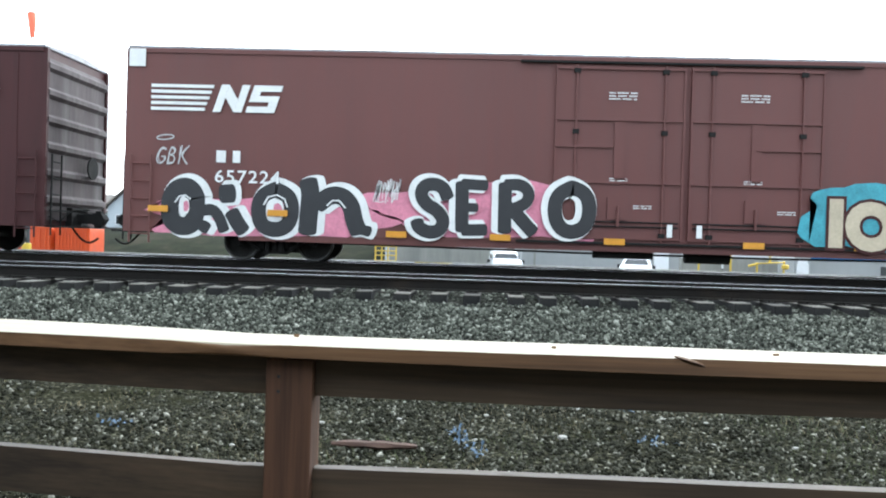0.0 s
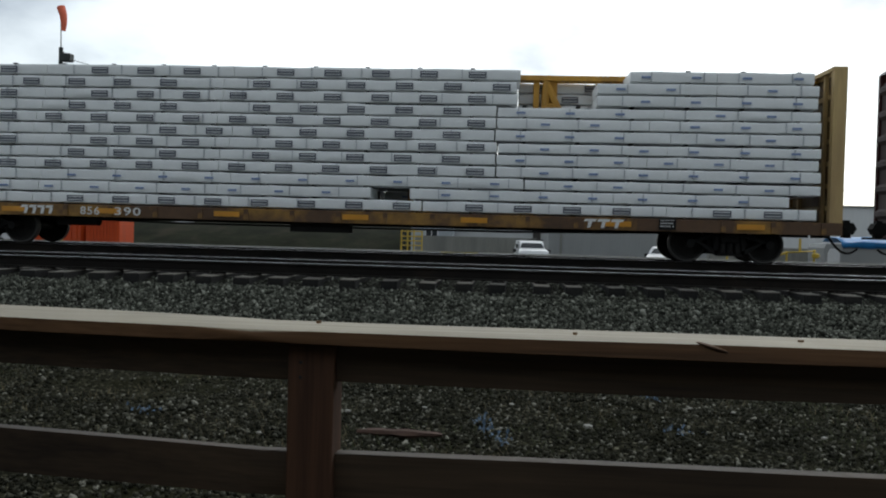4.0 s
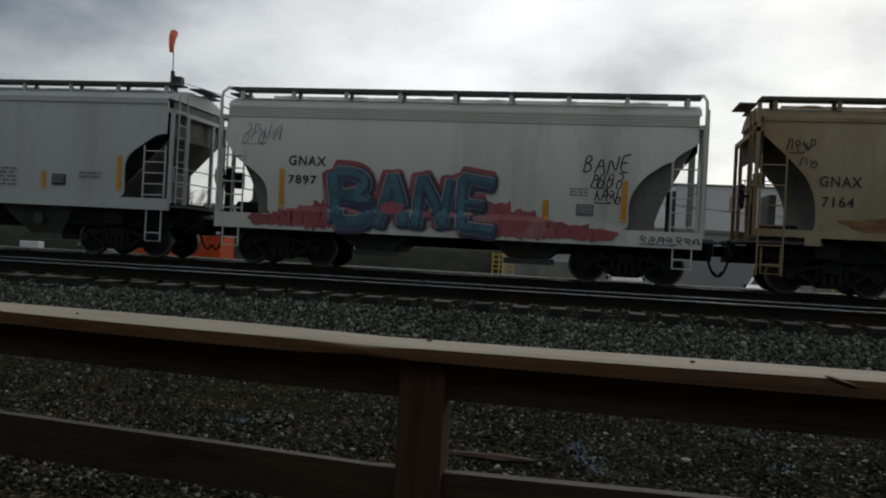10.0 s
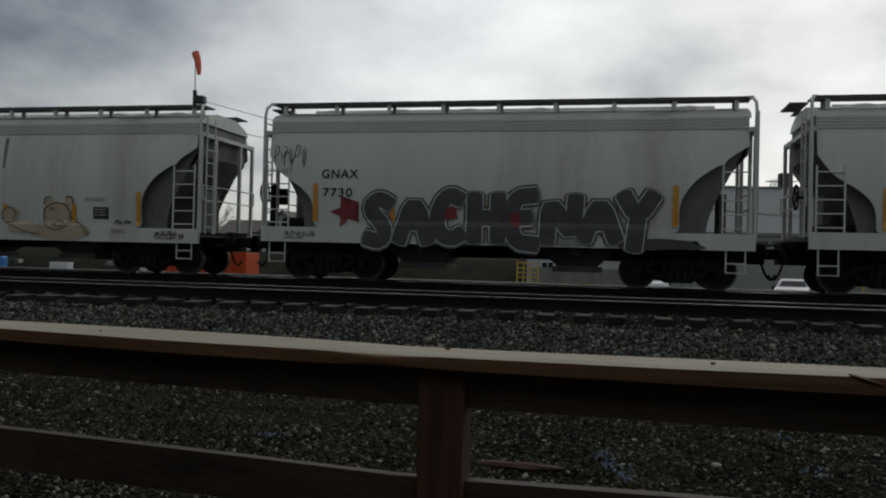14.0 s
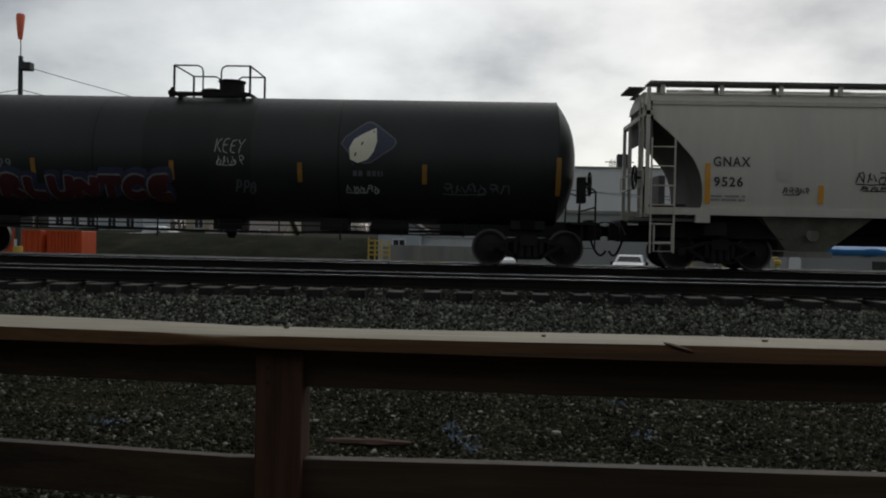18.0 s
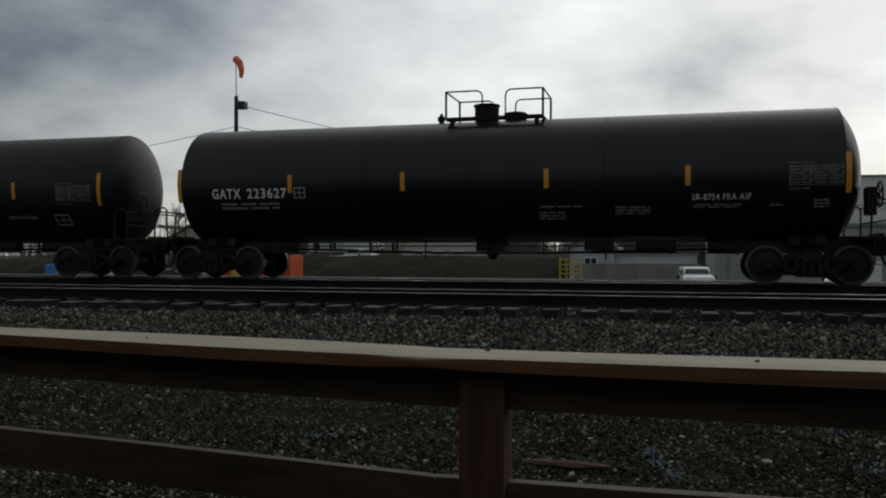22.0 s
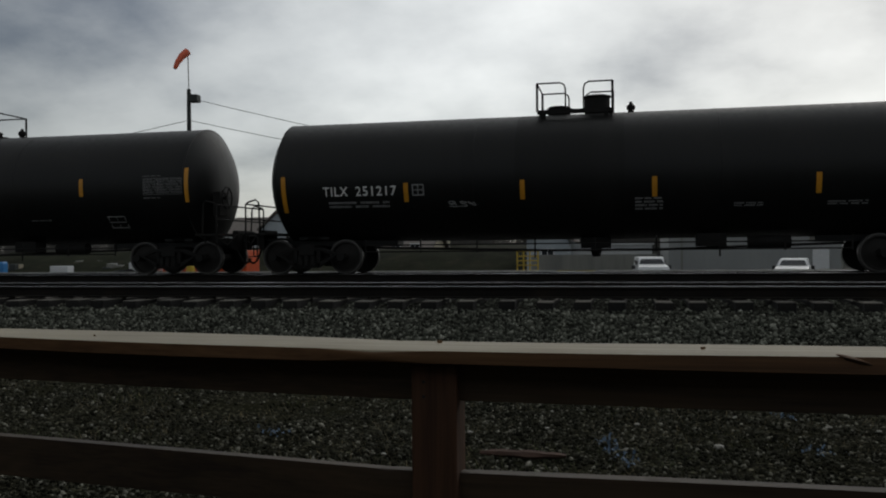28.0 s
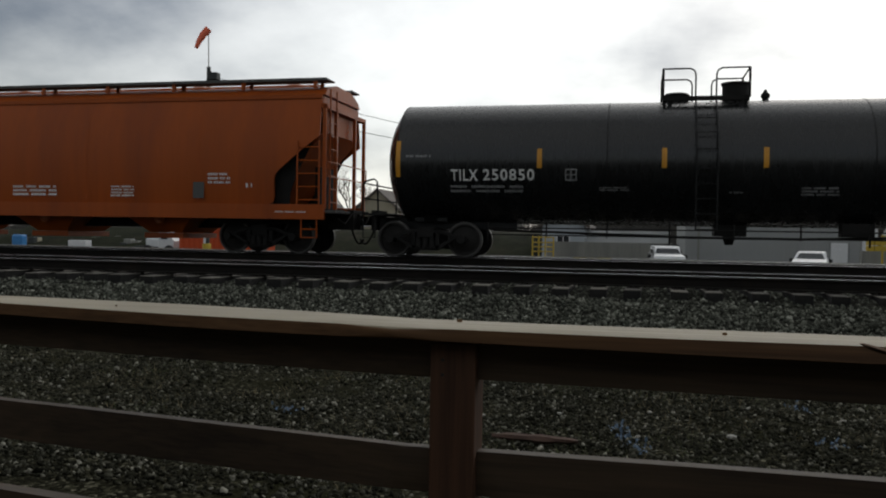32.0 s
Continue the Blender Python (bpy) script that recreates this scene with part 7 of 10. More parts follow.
    for m in marks:
        kind, x, z = m[:3]
        p = on_hop(x, z, 0.018)
        if kind == "t":
            word("stencil", m[3], m[4], m[5], p, m[6] if len(m) > 6 else M_DARKINK, c, "", m[7] if len(m) > 7 else 0.02)
        elif kind == "b":
            bars("stencil", p, m[3], m[4], m[5], m[6] if len(m) > 6 else M_FADEDINK, c, int(abs(x) * 10) + 1, 0.45)
        elif kind == "f":
            w, hh = m[3], m[4]
            q = m[5] if len(m) > 5 else M_DARKINK
            bm = B()
            bm.faces.new([bm.verts.new(p(u, v)) for u, v in ((-w / 2, -hh / 2), (w / 2, -hh / 2), (w / 2, hh / 2), (-w / 2, hh / 2))])
            f = part("data_panel", bm, q, c, "dark lettered data panel")
            p2 = on_hop(x, z, 0.023)
            bars("panel_print", p2, w * 0.8, hh * 0.7, 3, M_HOP_BLUE, f, 5, 0.6)
        elif kind == "s":
            scribble("graffiti_tag", p, m[3], m[4], m[5], c, m[6], m[7] if len(m) > 7 else 5, m[8] if len(m) > 8 else 0.03)
        elif kind == "p":
            plate(m[4], m[5], on_hop(x, z, 0.018 + 0.4 * (m[6] if len(m) > 6 else 0)), m[3], c)
        elif kind == "g":
            graffiti(c, m[3], x, z, m[4], m[5], on_hop(0, 0, 0.03), m[6], m[7])
        elif kind == "v":
            spray(c, "graffiti", m[3], on_hop(x, z, 0.028 + (m[6] if len(m) > 6 else 0)), m[4], m[5])
    return c


M_FADEDINK = mat("faded_grey_stencil", (0.16, 0.16, 0.17), 0.6, 0, 0.3, 5.0)

# ---------- the train, from its head ----------
build_ns()
build_bn()
build_centerbeam()


def leaf(x, z, cream, rim):
    """A rounded diamond with a leaf cut into it."""
    dia = [(-0.64, -0.02), (-0.55, 0.14), (-0.08, 0.50), (0.04, 0.52), (0.14, 0.47), (0.62, 0.10), (0.64, 0.0), (0.55, -0.12), (0.05, -0.46), (-0.10, -0.48), (-0.36, -0.36)]
    lf = [(-0.42, -0.38), (-0.44, -0.12), (-0.34, 0.08), (-0.12, 0.22), (0.16, 0.36), (0.19, 0.05), (0.12, -0.20), (-0.02, -0.38), (-0.24, -0.46)]
    rib = [(-0.36, -0.52), (-0.30, -0.26), (-0.14, 0.0), (0.12, 0.28)]
    line = M_LOGO_SHADE if rim is cream else M_NAVY
    out = [("p", x, z, rim, "leaf_emblem", dia, 0.0), ("r", x, z, line, "leaf_vein", rib, 0.035), ("r", x, z, line, "leaf_vein", lf + lf[:1], 0.022), ("r", x, z, line, "leaf_vein", [(-0.20, -0.10), (-0.10, -0.30), (0.06, -0.34)], 0.02)]
    return out if rim is cream else [("p", x, z, M_LOGO_DIM, "leaf_emblem", dia, 0.0), ("p", x, z, M_NAVY, "leaf_emblem", [(u * 0.94, v * 0.93) for u, v in dia], 0.004), ("p", x, z, cream, "leaf_emblem", lf, 0.008)] + out[1:2]


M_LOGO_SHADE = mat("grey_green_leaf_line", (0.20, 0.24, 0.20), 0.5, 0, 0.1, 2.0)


def table_marks(x, z):
    return [("n", x, z + 0.06, 1.05, 0.40, 6), ("b", x - 0.3, z - 0.22, 0.45, 0.06, 1, M_FAINT), ("b", x - 0.3, z + 0.33, 0.5, 0.04, 1, M_FAINT)]


def stripes(edge, mid, z):
    return [(x, z, 0.85) for x in edge] + [(x, z, 0.44) for x in mid]


diamond_rim = M_LOGO_CREAM
tank("short black tank car with a pale leaf emblem", -60.73, 6.1, 1.44, 2.20, 5.12, (-1.27, 1.40), dome_low=True, dull=True, shift=0.11, hr=0.80, stripe=stripes((-5.5, 5.8), (-3.6, -1.29, 1.66, 3.45), 2.2),
     marks=[("t", -4.11, 2.11, "ADMX", 0.72, 0.25), ("t", -3.1, 2.11, "15137", 0.87, 0.25), ("b", -3.75, 1.74, 1.1, 0.2, 2), ("b", -4.3, 1.5, 0.5, 0.06, 1),
            ("b", 2.45, 1.79, 1.29, 0.36, 1, M_LOGO_DIM), ("f", 4.55, 1.41, 0.43, 0.26), ("b", 0.75, 1.83, 0.26, 0.16, 2, M_WHITE), ("b", 0.8, 1.3, 0.2, 0.1, 1)]
           + leaf(2.41, 2.57, M_LOGO_CREAM, M_LOGO_CREAM) + table_marks(5.21, 2.12))

M_REDFADE = mat("faded_red_spray_paint", (0.30, 0.075, 0.085), 0.6, 0, 0.4, 1.2, (0.42, 0.32, 0.30), 0.3)
M_TEALPALE = mat("pale_teal_spray_paint", (0.055, 0.15, 0.20), 0.6, 0, 0.55, 2.0)
M_PALEBLUE = mat("thin_pale_blue_spray_paint", (0.36, 0.45, 0.47), 0.6, 0, 0.15, 1.5)
M_TANFADE = mat("faded_tan_spray_paint", (0.43, 0.36, 0.25), 0.6, 0, 0.2, 1.5)
M_BROWNLINE = mat("brown_spray_line", (0.13, 0.10, 0.065), 0.6, 0, 0.3, 4.0)
M_DULLRED = mat("dull_red_spray_paint", (0.16, 0.018, 0.022), 0.6, 0, 0.4, 1.5)
M_DARKRED = mat("dark_red_spray_paint", (0.062, 0.011, 0.013), 0.6, 0, 0.5, 1.5)
M_BROWNHAZE = mat("brown_spray_haze", (0.20, 0.165, 0.14), 0.6, 0, 0.5, 1.5, (0.11, 0.085, 0.08), 0.4)
M_SLATE = mat("slate_spray_paint", (0.055, 0.062, 0.085), 0.6, 0, 0.4, 2.0)
M_SMUDGE = mat("grey_spray_smudge", (0.26, 0.265, 0.265), 0.6, 0, 0.3, 1.5)
M_DEEPBLUE = mat("deep_teal_spray_paint", (0.040, 0.075, 0.125), 0.6, 0, 0.5, 1.2)
FULL = lambda z=1.80: [(-4.30, z, 0.9), (4.0, z, 0.9)]
HALF = lambda z=1.58: [(-2.4, z, 0.45), (-0.2, z, 0.45), (2.0, z, 0.45)]
SMALL = lambda x0=-3.7: [("b", x0, 1.55, 0.75, 0.18, 2), ("b", 0.35, 1.12, 0.7, 0.22, 4), ("b", -2.9, 1.15, 0.3, 0.08, 2), ("b", 3.3, 1.15, 0.35, 0.14, 3), ("b", -4.75, 1.05, 0.06, 0.16, 1), ("b", 4.75, 1.05, 0.06, 0.16, 1)]
DRIP = [(-0.05, 0.4), (0.05, 0.4), (0.03, -0.4), (-0.02, -0.4)]

# fat red sprayed forms on black, with thin pale lines and a small round head with two eyes
FACE_FORMS = (([(0.40, 2.00), (0.25, 1.57), (0.42, 1.10)], 0.54), ([(0.90, 2.06), (0.88, 1.08)], 0.50), ([(1.30, 1.18), (1.80, 1.10)], 0.40), ([(1.46, 1.70), (1.44, 1.30)], 0.50), ([(2.12, 1.94), (2.15, 1.06)], 0.62), ([(2.74, 1.94), (2.66, 1.06)], 0.50), ([(3.22, 1.82), (3.25, 1.08)], 0.56))
FACE_PAINT = ((M_DARKINK, 0.17, 0.01, 0.01), (M_DULLRED, 0.02, 0.0, 0.0), (M_RED, -0.12, 0.02, -0.03))
FACE_LINES = [([(0.14, 1.81), (0.26, 2.09), (0.54, 2.21)], 0.022), ([(0.98, 1.49), (0.94, 1.89), (1.18, 2.18)], 0.024), ([(0.82, 1.37), (1.10, 1.33), (1.02, 1.13), (0.86, 1.01)], 0.022), ([(2.46, 1.85), (2.62, 2.01), (2.86, 1.93)], 0.022), ([(2.94, 1.93), (3.26, 1.89), (3.56, 1.41), (3.46, 0.97)], 0.022), ([(2.94, 1.41), (3.02, 1.17), (2.86, 0.90)], 0.020), ([(0.30, 1.33), (0.56, 1.30)], 0.014), ([(1.25, 1.28), (1.60, 1.24)], 0.014), ([(2.42, 1.30), (2.75, 1.26)], 0.014), ([(1.62, 1.53), (1.90, 1.50)], 0.014), ([(1.44, 1.60), (1.50, 1.55), (1.60, 1.60)], 0.016)]
FACE_TAG = [("v", 0, 0, (([(3.40, 1.94), (3.52, 1.06)], 0.68), ([(1.74, 2.04), (1.90, 1.80)], 0.40)), ((M_DARKINK, 0.0, 0.0, 0.0),), "black sprayed ground of red lettering"),
            ("v", 0, 0, FACE_FORMS[0::2], FACE_PAINT, "fat red sprayed lettering with black edges", 0.006), ("v", 0, 0, FACE_FORMS[1::2], FACE_PAINT, "fat red sprayed lettering with black edges", 0.018),
            ("v", 0, 0, FACE_LINES, ((M_TANFADE, 0.0, 0.0, 0.0),), "thin pale sprayed lines", 0.037),
            ("p", -0.95, 1.04, M_INKGREY, "graffiti_cloud", blob(0, 0, 2.1, 0.34, 46, 30, 0.14), 0.03)]
for m, g, d in ((M_DARKINK, 0.72, 0.125), (M_RED, 0.58, 0.130)):
    FACE_TAG.append(("p", 1.40, 1.76, m, "graffiti_head", blob(0, 0, g, g, 40, 30, 0.04), d))
for x in (1.27, 1.50):
    FACE_TAG += [("p", x, 1.83, M_DIMWHITE, "graffiti_eye", blob(0, 0, 0.15, 0.20, 5, 14, 0.0), 0.135), ("p", x + 0.01, 1.82, M_DARKINK, "graffiti_pupil", blob(0, 0, 0.06, 0.09, 6, 10, 0.0), 0.140)]
FACE_TAG += [("p", 1.41, 1.62, M_DIMWHITE, "graffiti_mouth", blob(0, 0, 0.24, 0.035, 7, 12, 0.0), 0.135),
             ("p", 2.79, 1.64, M_DIMWHITE, "data_panel", [(-0.24, -0.16), (0.24, -0.16), (0.24, 0.16), (-0.24, 0.16)], 0.15), ("p", 2.79, 1.64, M_DULLRED, "panel_print", [(-0.21, -0.13), (0.21, -0.13), (0.21, 0.13), (-0.21, 0.13)], 0.155)]

hopper("pale grey covered hopper with sprayed cream and red lettering", -73.58, M_HOP_GREY, "A", half=5.6, proud=0.09, stripes=FULL(1.7) + [(-2.3, 1.46, 0.46), (-0.1, 1.5, 0.46), (2.05, 1.53, 0.44)], sill=1.22,
       marks=[("t", -3.49, 2.39, "GNAX", 0.90, 0.21), ("p", -3.42, 1.52, M_BROWNHAZE, "graffiti_cloud", blob(0, 0, 2.7, 1.12, 31, 30, 0.16), -0.005), ("p", -3.42, 1.60, M_SLATE, "graffiti_panel", [(-0.66, -0.42), (0.62, -0.44), (0.66, 0.50), (-0.62, 0.48)], -0.0025), ("t", -3.53, 1.93, "7703", 0.81, 0.24, M_HOP_GREY),
              ("b", -3.5, 1.5, 0.8, 0.3, 3, M_HOP_GREY), ("v", -1.04, 1.66, tag_strokes("BANE", 2.42, 0.92, 0.25, 0.05), ((M_DARKINK, 0.13, 0.02, -0.02), (M_BEIGE, 0.0, 0.0, 0.0), (M_CREAM, -0.09, -0.015, 0.02)), "cream sprayed lettering with black edges"),
              ] + FACE_TAG
             + [("p", x, z, M_BEIGE, "graffiti_dab", blob(0, 0, w, h, 33 + k, 16, 0.25), 0.045) for k, (x, z, w, h) in enumerate(((-2.62, 1.86, 0.20, 0.30), (-2.5, 1.5, 0.24, 0.24), (-2.7, 1.24, 0.16, 0.2), (-4.35, 0.98, 0.24, 0.2), (-3.98, 0.97, 0.22, 0.22), (-3.6, 0.98, 0.26, 0.2), (-3.22, 0.97, 0.22, 0.22), (-2.86, 0.98, 0.2, 0.2)))]
             + [("v", -4.42, 3.10, tag_strokes("EFM", 0.95, 0.38, 0.022), ((M_FADEDINK, 0.0, 0.0, 0.0),), "thin black marker tag"), ("v", -4.38, 2.70, tag_strokes("55K", 0.62, 0.22, 0.028), ((M_FADEDINK, 0.0, 0.0, 0.0),), "thin black marker tag"), ("s", -5.05, 3.2, 0.4, 0.08, M_FADEDINK, 3, 3, 0.02), ("b", 4.5, 1.05, 0.9, 0.12, 2)])
M_RUSTPATCH = mat("brown_rust_bloom", (0.20, 0.105, 0.04), 0.8, 0, 0.35, 3.0, (0.30, 0.19, 0.08), 0.5)
RUST_PATCHES = [("p", x, z, M_RUSTPATCH, "rust_patch", blob(0, 0, w, hh, 500 + k, 40, 0.3), 0.002 + 0.001 * k) for k, (x, z, w, hh) in enumerate(((-3.1, 1.55, 1.3, 0.30), (-1.7, 1.62, 1.5, 0.42), (0.2, 1.52, 1.6, 0.26), (1.5, 1.58, 1.0, 0.38), (3.5, 1.55, 1.1, 0.32), (4.62, 2.6, 0.35, 0.9)))]
hopper("rust-streaked tan covered hopper", -86.1, M_HOP_RUST, "B", sill=1.28,
       marks=[("t", -3.95, 2.44, "GNAX", 0.85, 0.23), ("t", -3.99, 2.01, "7164", 0.65, 0.22), ("s", -4.75, 3.2, 0.6, 0.3, M_DARKINK, 8, 4, 0.03), ("s", -4.6, 2.85, 0.4, 0.25, M_DARKINK, 9, 2, 0.025),
              *RUST_PATCHES, ("f", 2.52, 1.66, 0.48, 0.26), ("s", 3.71, 2.03, 0.62, 0.34, M_DARKINK, 12, 5, 0.035), ("b", -1.2, 2.25, 0.25, 0.2, 3), ("b", -2.6, 1.6, 0.3, 0.1, 2), ("b", 0.2, 1.5, 0.5, 0.06, 1)])
BLUE_WORD = (([(-3.08, 2.18), (-3.0, 1.6), (-2.98, 1.14)], 0.34), ([(-3.0, 2.24), (-2.45, 2.22), (-2.26, 1.98), (-2.5, 1.74), (-2.9, 1.70)], 0.30), ([(-2.8, 1.70), (-2.3, 1.62), (-2.12, 1.34), (-2.4, 1.08), (-2.95, 1.08)], 0.32),
             ([(-1.98, 1.06), (-1.80, 1.65), (-1.66, 2.2)], 0.28), ([(-1.66, 2.2), (-1.44, 1.6), (-1.34, 1.12)], 0.30), ([(-1.85, 1.45), (-1.42, 1.45)], 0.18),
             ([(-1.06, 1.08), (-1.02, 1.65), (-0.95, 2.18)], 0.28), ([(-0.95, 2.18), (-0.62, 1.62), (-0.42, 1.12)], 0.28), ([(-0.42, 1.12), (-0.36, 1.65), (-0.28, 2.14)], 0.24),
             ([(0.02, 2.2), (-0.02, 1.62), (0.02, 1.12)], 0.28), ([(0.0, 2.22), (0.68, 2.12)], 0.24), ([(0.0, 1.66), (0.48, 1.62)], 0.20), ([(0.0, 1.10), (0.72, 1.04)], 0.26))


def red_wash():
    """Ragged overlapping patches of faded red, thinning out to both ends."""
    rnd = random.Random(12)
    out = []
    for x0, x1, rise in ((-5.0, -2.7, 1), (0.6, 3.3, -1)):
        for k in range(11):
            f = (k + 0.5) / 11
            near = f if rise > 0 else 1 - f
            w, hh = rnd.uniform(0.35, 0.7), rnd.uniform(0.20, 0.30) + 0.62 * near ** 1.6
            out.append(("p", x0 + (x1 - x0) * f, 0.98 + hh * 0.42, M_REDFADE, "graffiti_cloud", blob(0, 0, w, hh, 400 + k + 20 * (rise > 0), 30, 0.22), 0.004 + 0.0022 * k))
    return out


hopper("pale grey covered hopper with blue and red graffiti", -98.1, M_HOP_GREY, "A", shift=-0.38, stripes=[(-4.38, 1.85, 0.9), (3.60, 1.85, 0.9), (-2.5, 1.58, 0.45), (-0.3, 1.58, 0.45), (1.88, 1.58, 0.45)], sill=1.22,
       marks=[("t", -3.77, 2.51, "GNAX", 0.92, 0.23), ("t", -3.87, 2.06, "7897", 0.70, 0.21), ("v", 0, 0, BLUE_WORD, ((M_REDFADE, 0.24, -0.02, 0.05), (M_NAVY, 0.16, 0.03, -0.02), (M_SMUDGE, 0.05, -0.01, 0.015), (M_DEEPBLUE, 0.0, 0.0, 0.0), (M_TEALPALE, -0.13, -0.03, 0.05)), "blue sprayed lettering edged in navy and red", 0.012),
              ("v", 3.2, 2.66, tag_strokes("BANE", 1.05, 0.42, 0.028), ((M_DARKINK, 0.0, 0.0, 0.0),), "thin black marker tag"), ("s", 3.2, 2.3, 0.7, 0.34, M_DARKINK, 15, 4, 0.025), ("s", 3.25, 1.95, 0.6, 0.3, M_DARKINK, 16, 4, 0.025), ("s", -4.95, 3.15, 1.0, 0.5, M_FADEDINK, 17, 5, 0.02),
              ("f", 2.75, 1.62, 0.38, 0.26, M_FADEDINK), ("s", 4.6, 1.02, 1.3, 0.18, M_DARKINK, 18, 7, 0.022), ("b", 2.6, 2.0, 0.4, 0.2, 3)] + red_wash())
hopper("clean cool-grey covered hopper", -110.8, M_HOP_BLUE, "C", shift=-0.25, eave=3.90, top=4.37, stripes=[(-4.61, 1.95, 0.87), (4.08, 2.06, 0.86), (-2.45, 1.78, 0.42), (-0.21, 1.8, 0.42), (2.01, 1.82, 0.42)], sill=1.46,
       marks=[("t", -3.69, 3.22, "NAHX", 1.32, 0.28), ("t", -3.46, 2.73, "321423", 1.77, 0.33), ("f", -2.27, 3.0, 0.29, 0.26, M_HOP_GREY), ("f", 2.44, 1.83, 0.39, 0.28), ("b", -3.7, 1.65, 0.95, 0.2, 2), ("b", 0.9, 1.85, 0.7, 0.5, 5),
              ("b", -1.7, 1.65, 0.5, 0.12, 2), ("b", 3.3, 1.95, 0.6, 0.2, 2), ("p", -4.7, 1.42, M_RED, "red_panel", [(-0.1, -0.06), (0.1, -0.06), (0.1, 0.06), (-0.1, 0.06)], 0.05), ("b", -2.7, 1.7, 0.25, 0.14, 2)])
hopper("clean pale grey covered hopper", -123.3, M_HOP_GREY, "A", half=5.6, shift=-0.12, stripes=[(-4.38, 1.82, 0.88), (3.73, 1.85, 0.88), (-2.61, 1.6, 0.44), (-0.32, 1.61, 0.44), (1.91, 1.61, 0.44)], sill=1.33,
       marks=[("t", -3.81, 2.63, "GNAX", 0.86, 0.22), ("t", -3.85, 2.15, "7829", 0.73, 0.22), ("f", 2.63, 1.66, 0.37, 0.27)] + SMALL(-3.8))
hopper("pale grey covered hopper with dark outlined graffiti", -135.9, M_HOP_GREY, "A", stripes=FULL(1.85) + HALF(1.6), sill=1.26,
       marks=[("t", -3.70, 2.53, "GNAX", 0.91, 0.21), ("t", -3.75, 2.09, "7730", 0.73, 0.21), ("v", 0.29, 1.50, tag_strokes("SACHENAY", 6.8, 1.05, 0.36, 0.0), ((M_INKGREY, 0.15, 0.0, 0.0), (M_HOP_BLUE, 0.065, 0.0, 0.0), (M_INKGREY, 0.0, 0.0, 0.0)), "dark grey sprayed lettering edged in white"),
              ("p", -1.0, 1.62, M_RED, "graffiti_dab", blob(0, 0, 0.3, 0.3, 61, 16, 0.2), 0.075), ("p", 0.5, 1.5, M_RED, "graffiti_dab", blob(0, 0, 0.22, 0.35, 62, 16, 0.2), 0.075), ("p", 1.6, 1.05, M_DIMWHITE, "graffiti_cloud", blob(0, 0, 1.2, 0.22, 63, 24, 0.2), 0.035), ("p", 3.7, 1.0, M_INKGREY, "graffiti_cloud", blob(0, 0, 1.7, 0.24, 64, 24, 0.2), 0.035),
              ("p", -3.54, 1.63, M_RED, "graffiti_star", [(math.cos(a * math.pi / 5) * (0.4 if a % 2 else 0.17), math.sin(a * math.pi / 5) * (0.4 if a % 2 else 0.17)) for a in range(10)]),
              ("s", -5.0, 2.95, 0.9, 0.6, M_DARKINK, 21, 5, 0.02), ("f", 2.3, 1.7, 0.36, 0.26), ("s", -4.7, 1.08, 0.8, 0.16, M_DARKINK, 22, 5, 0.02)])
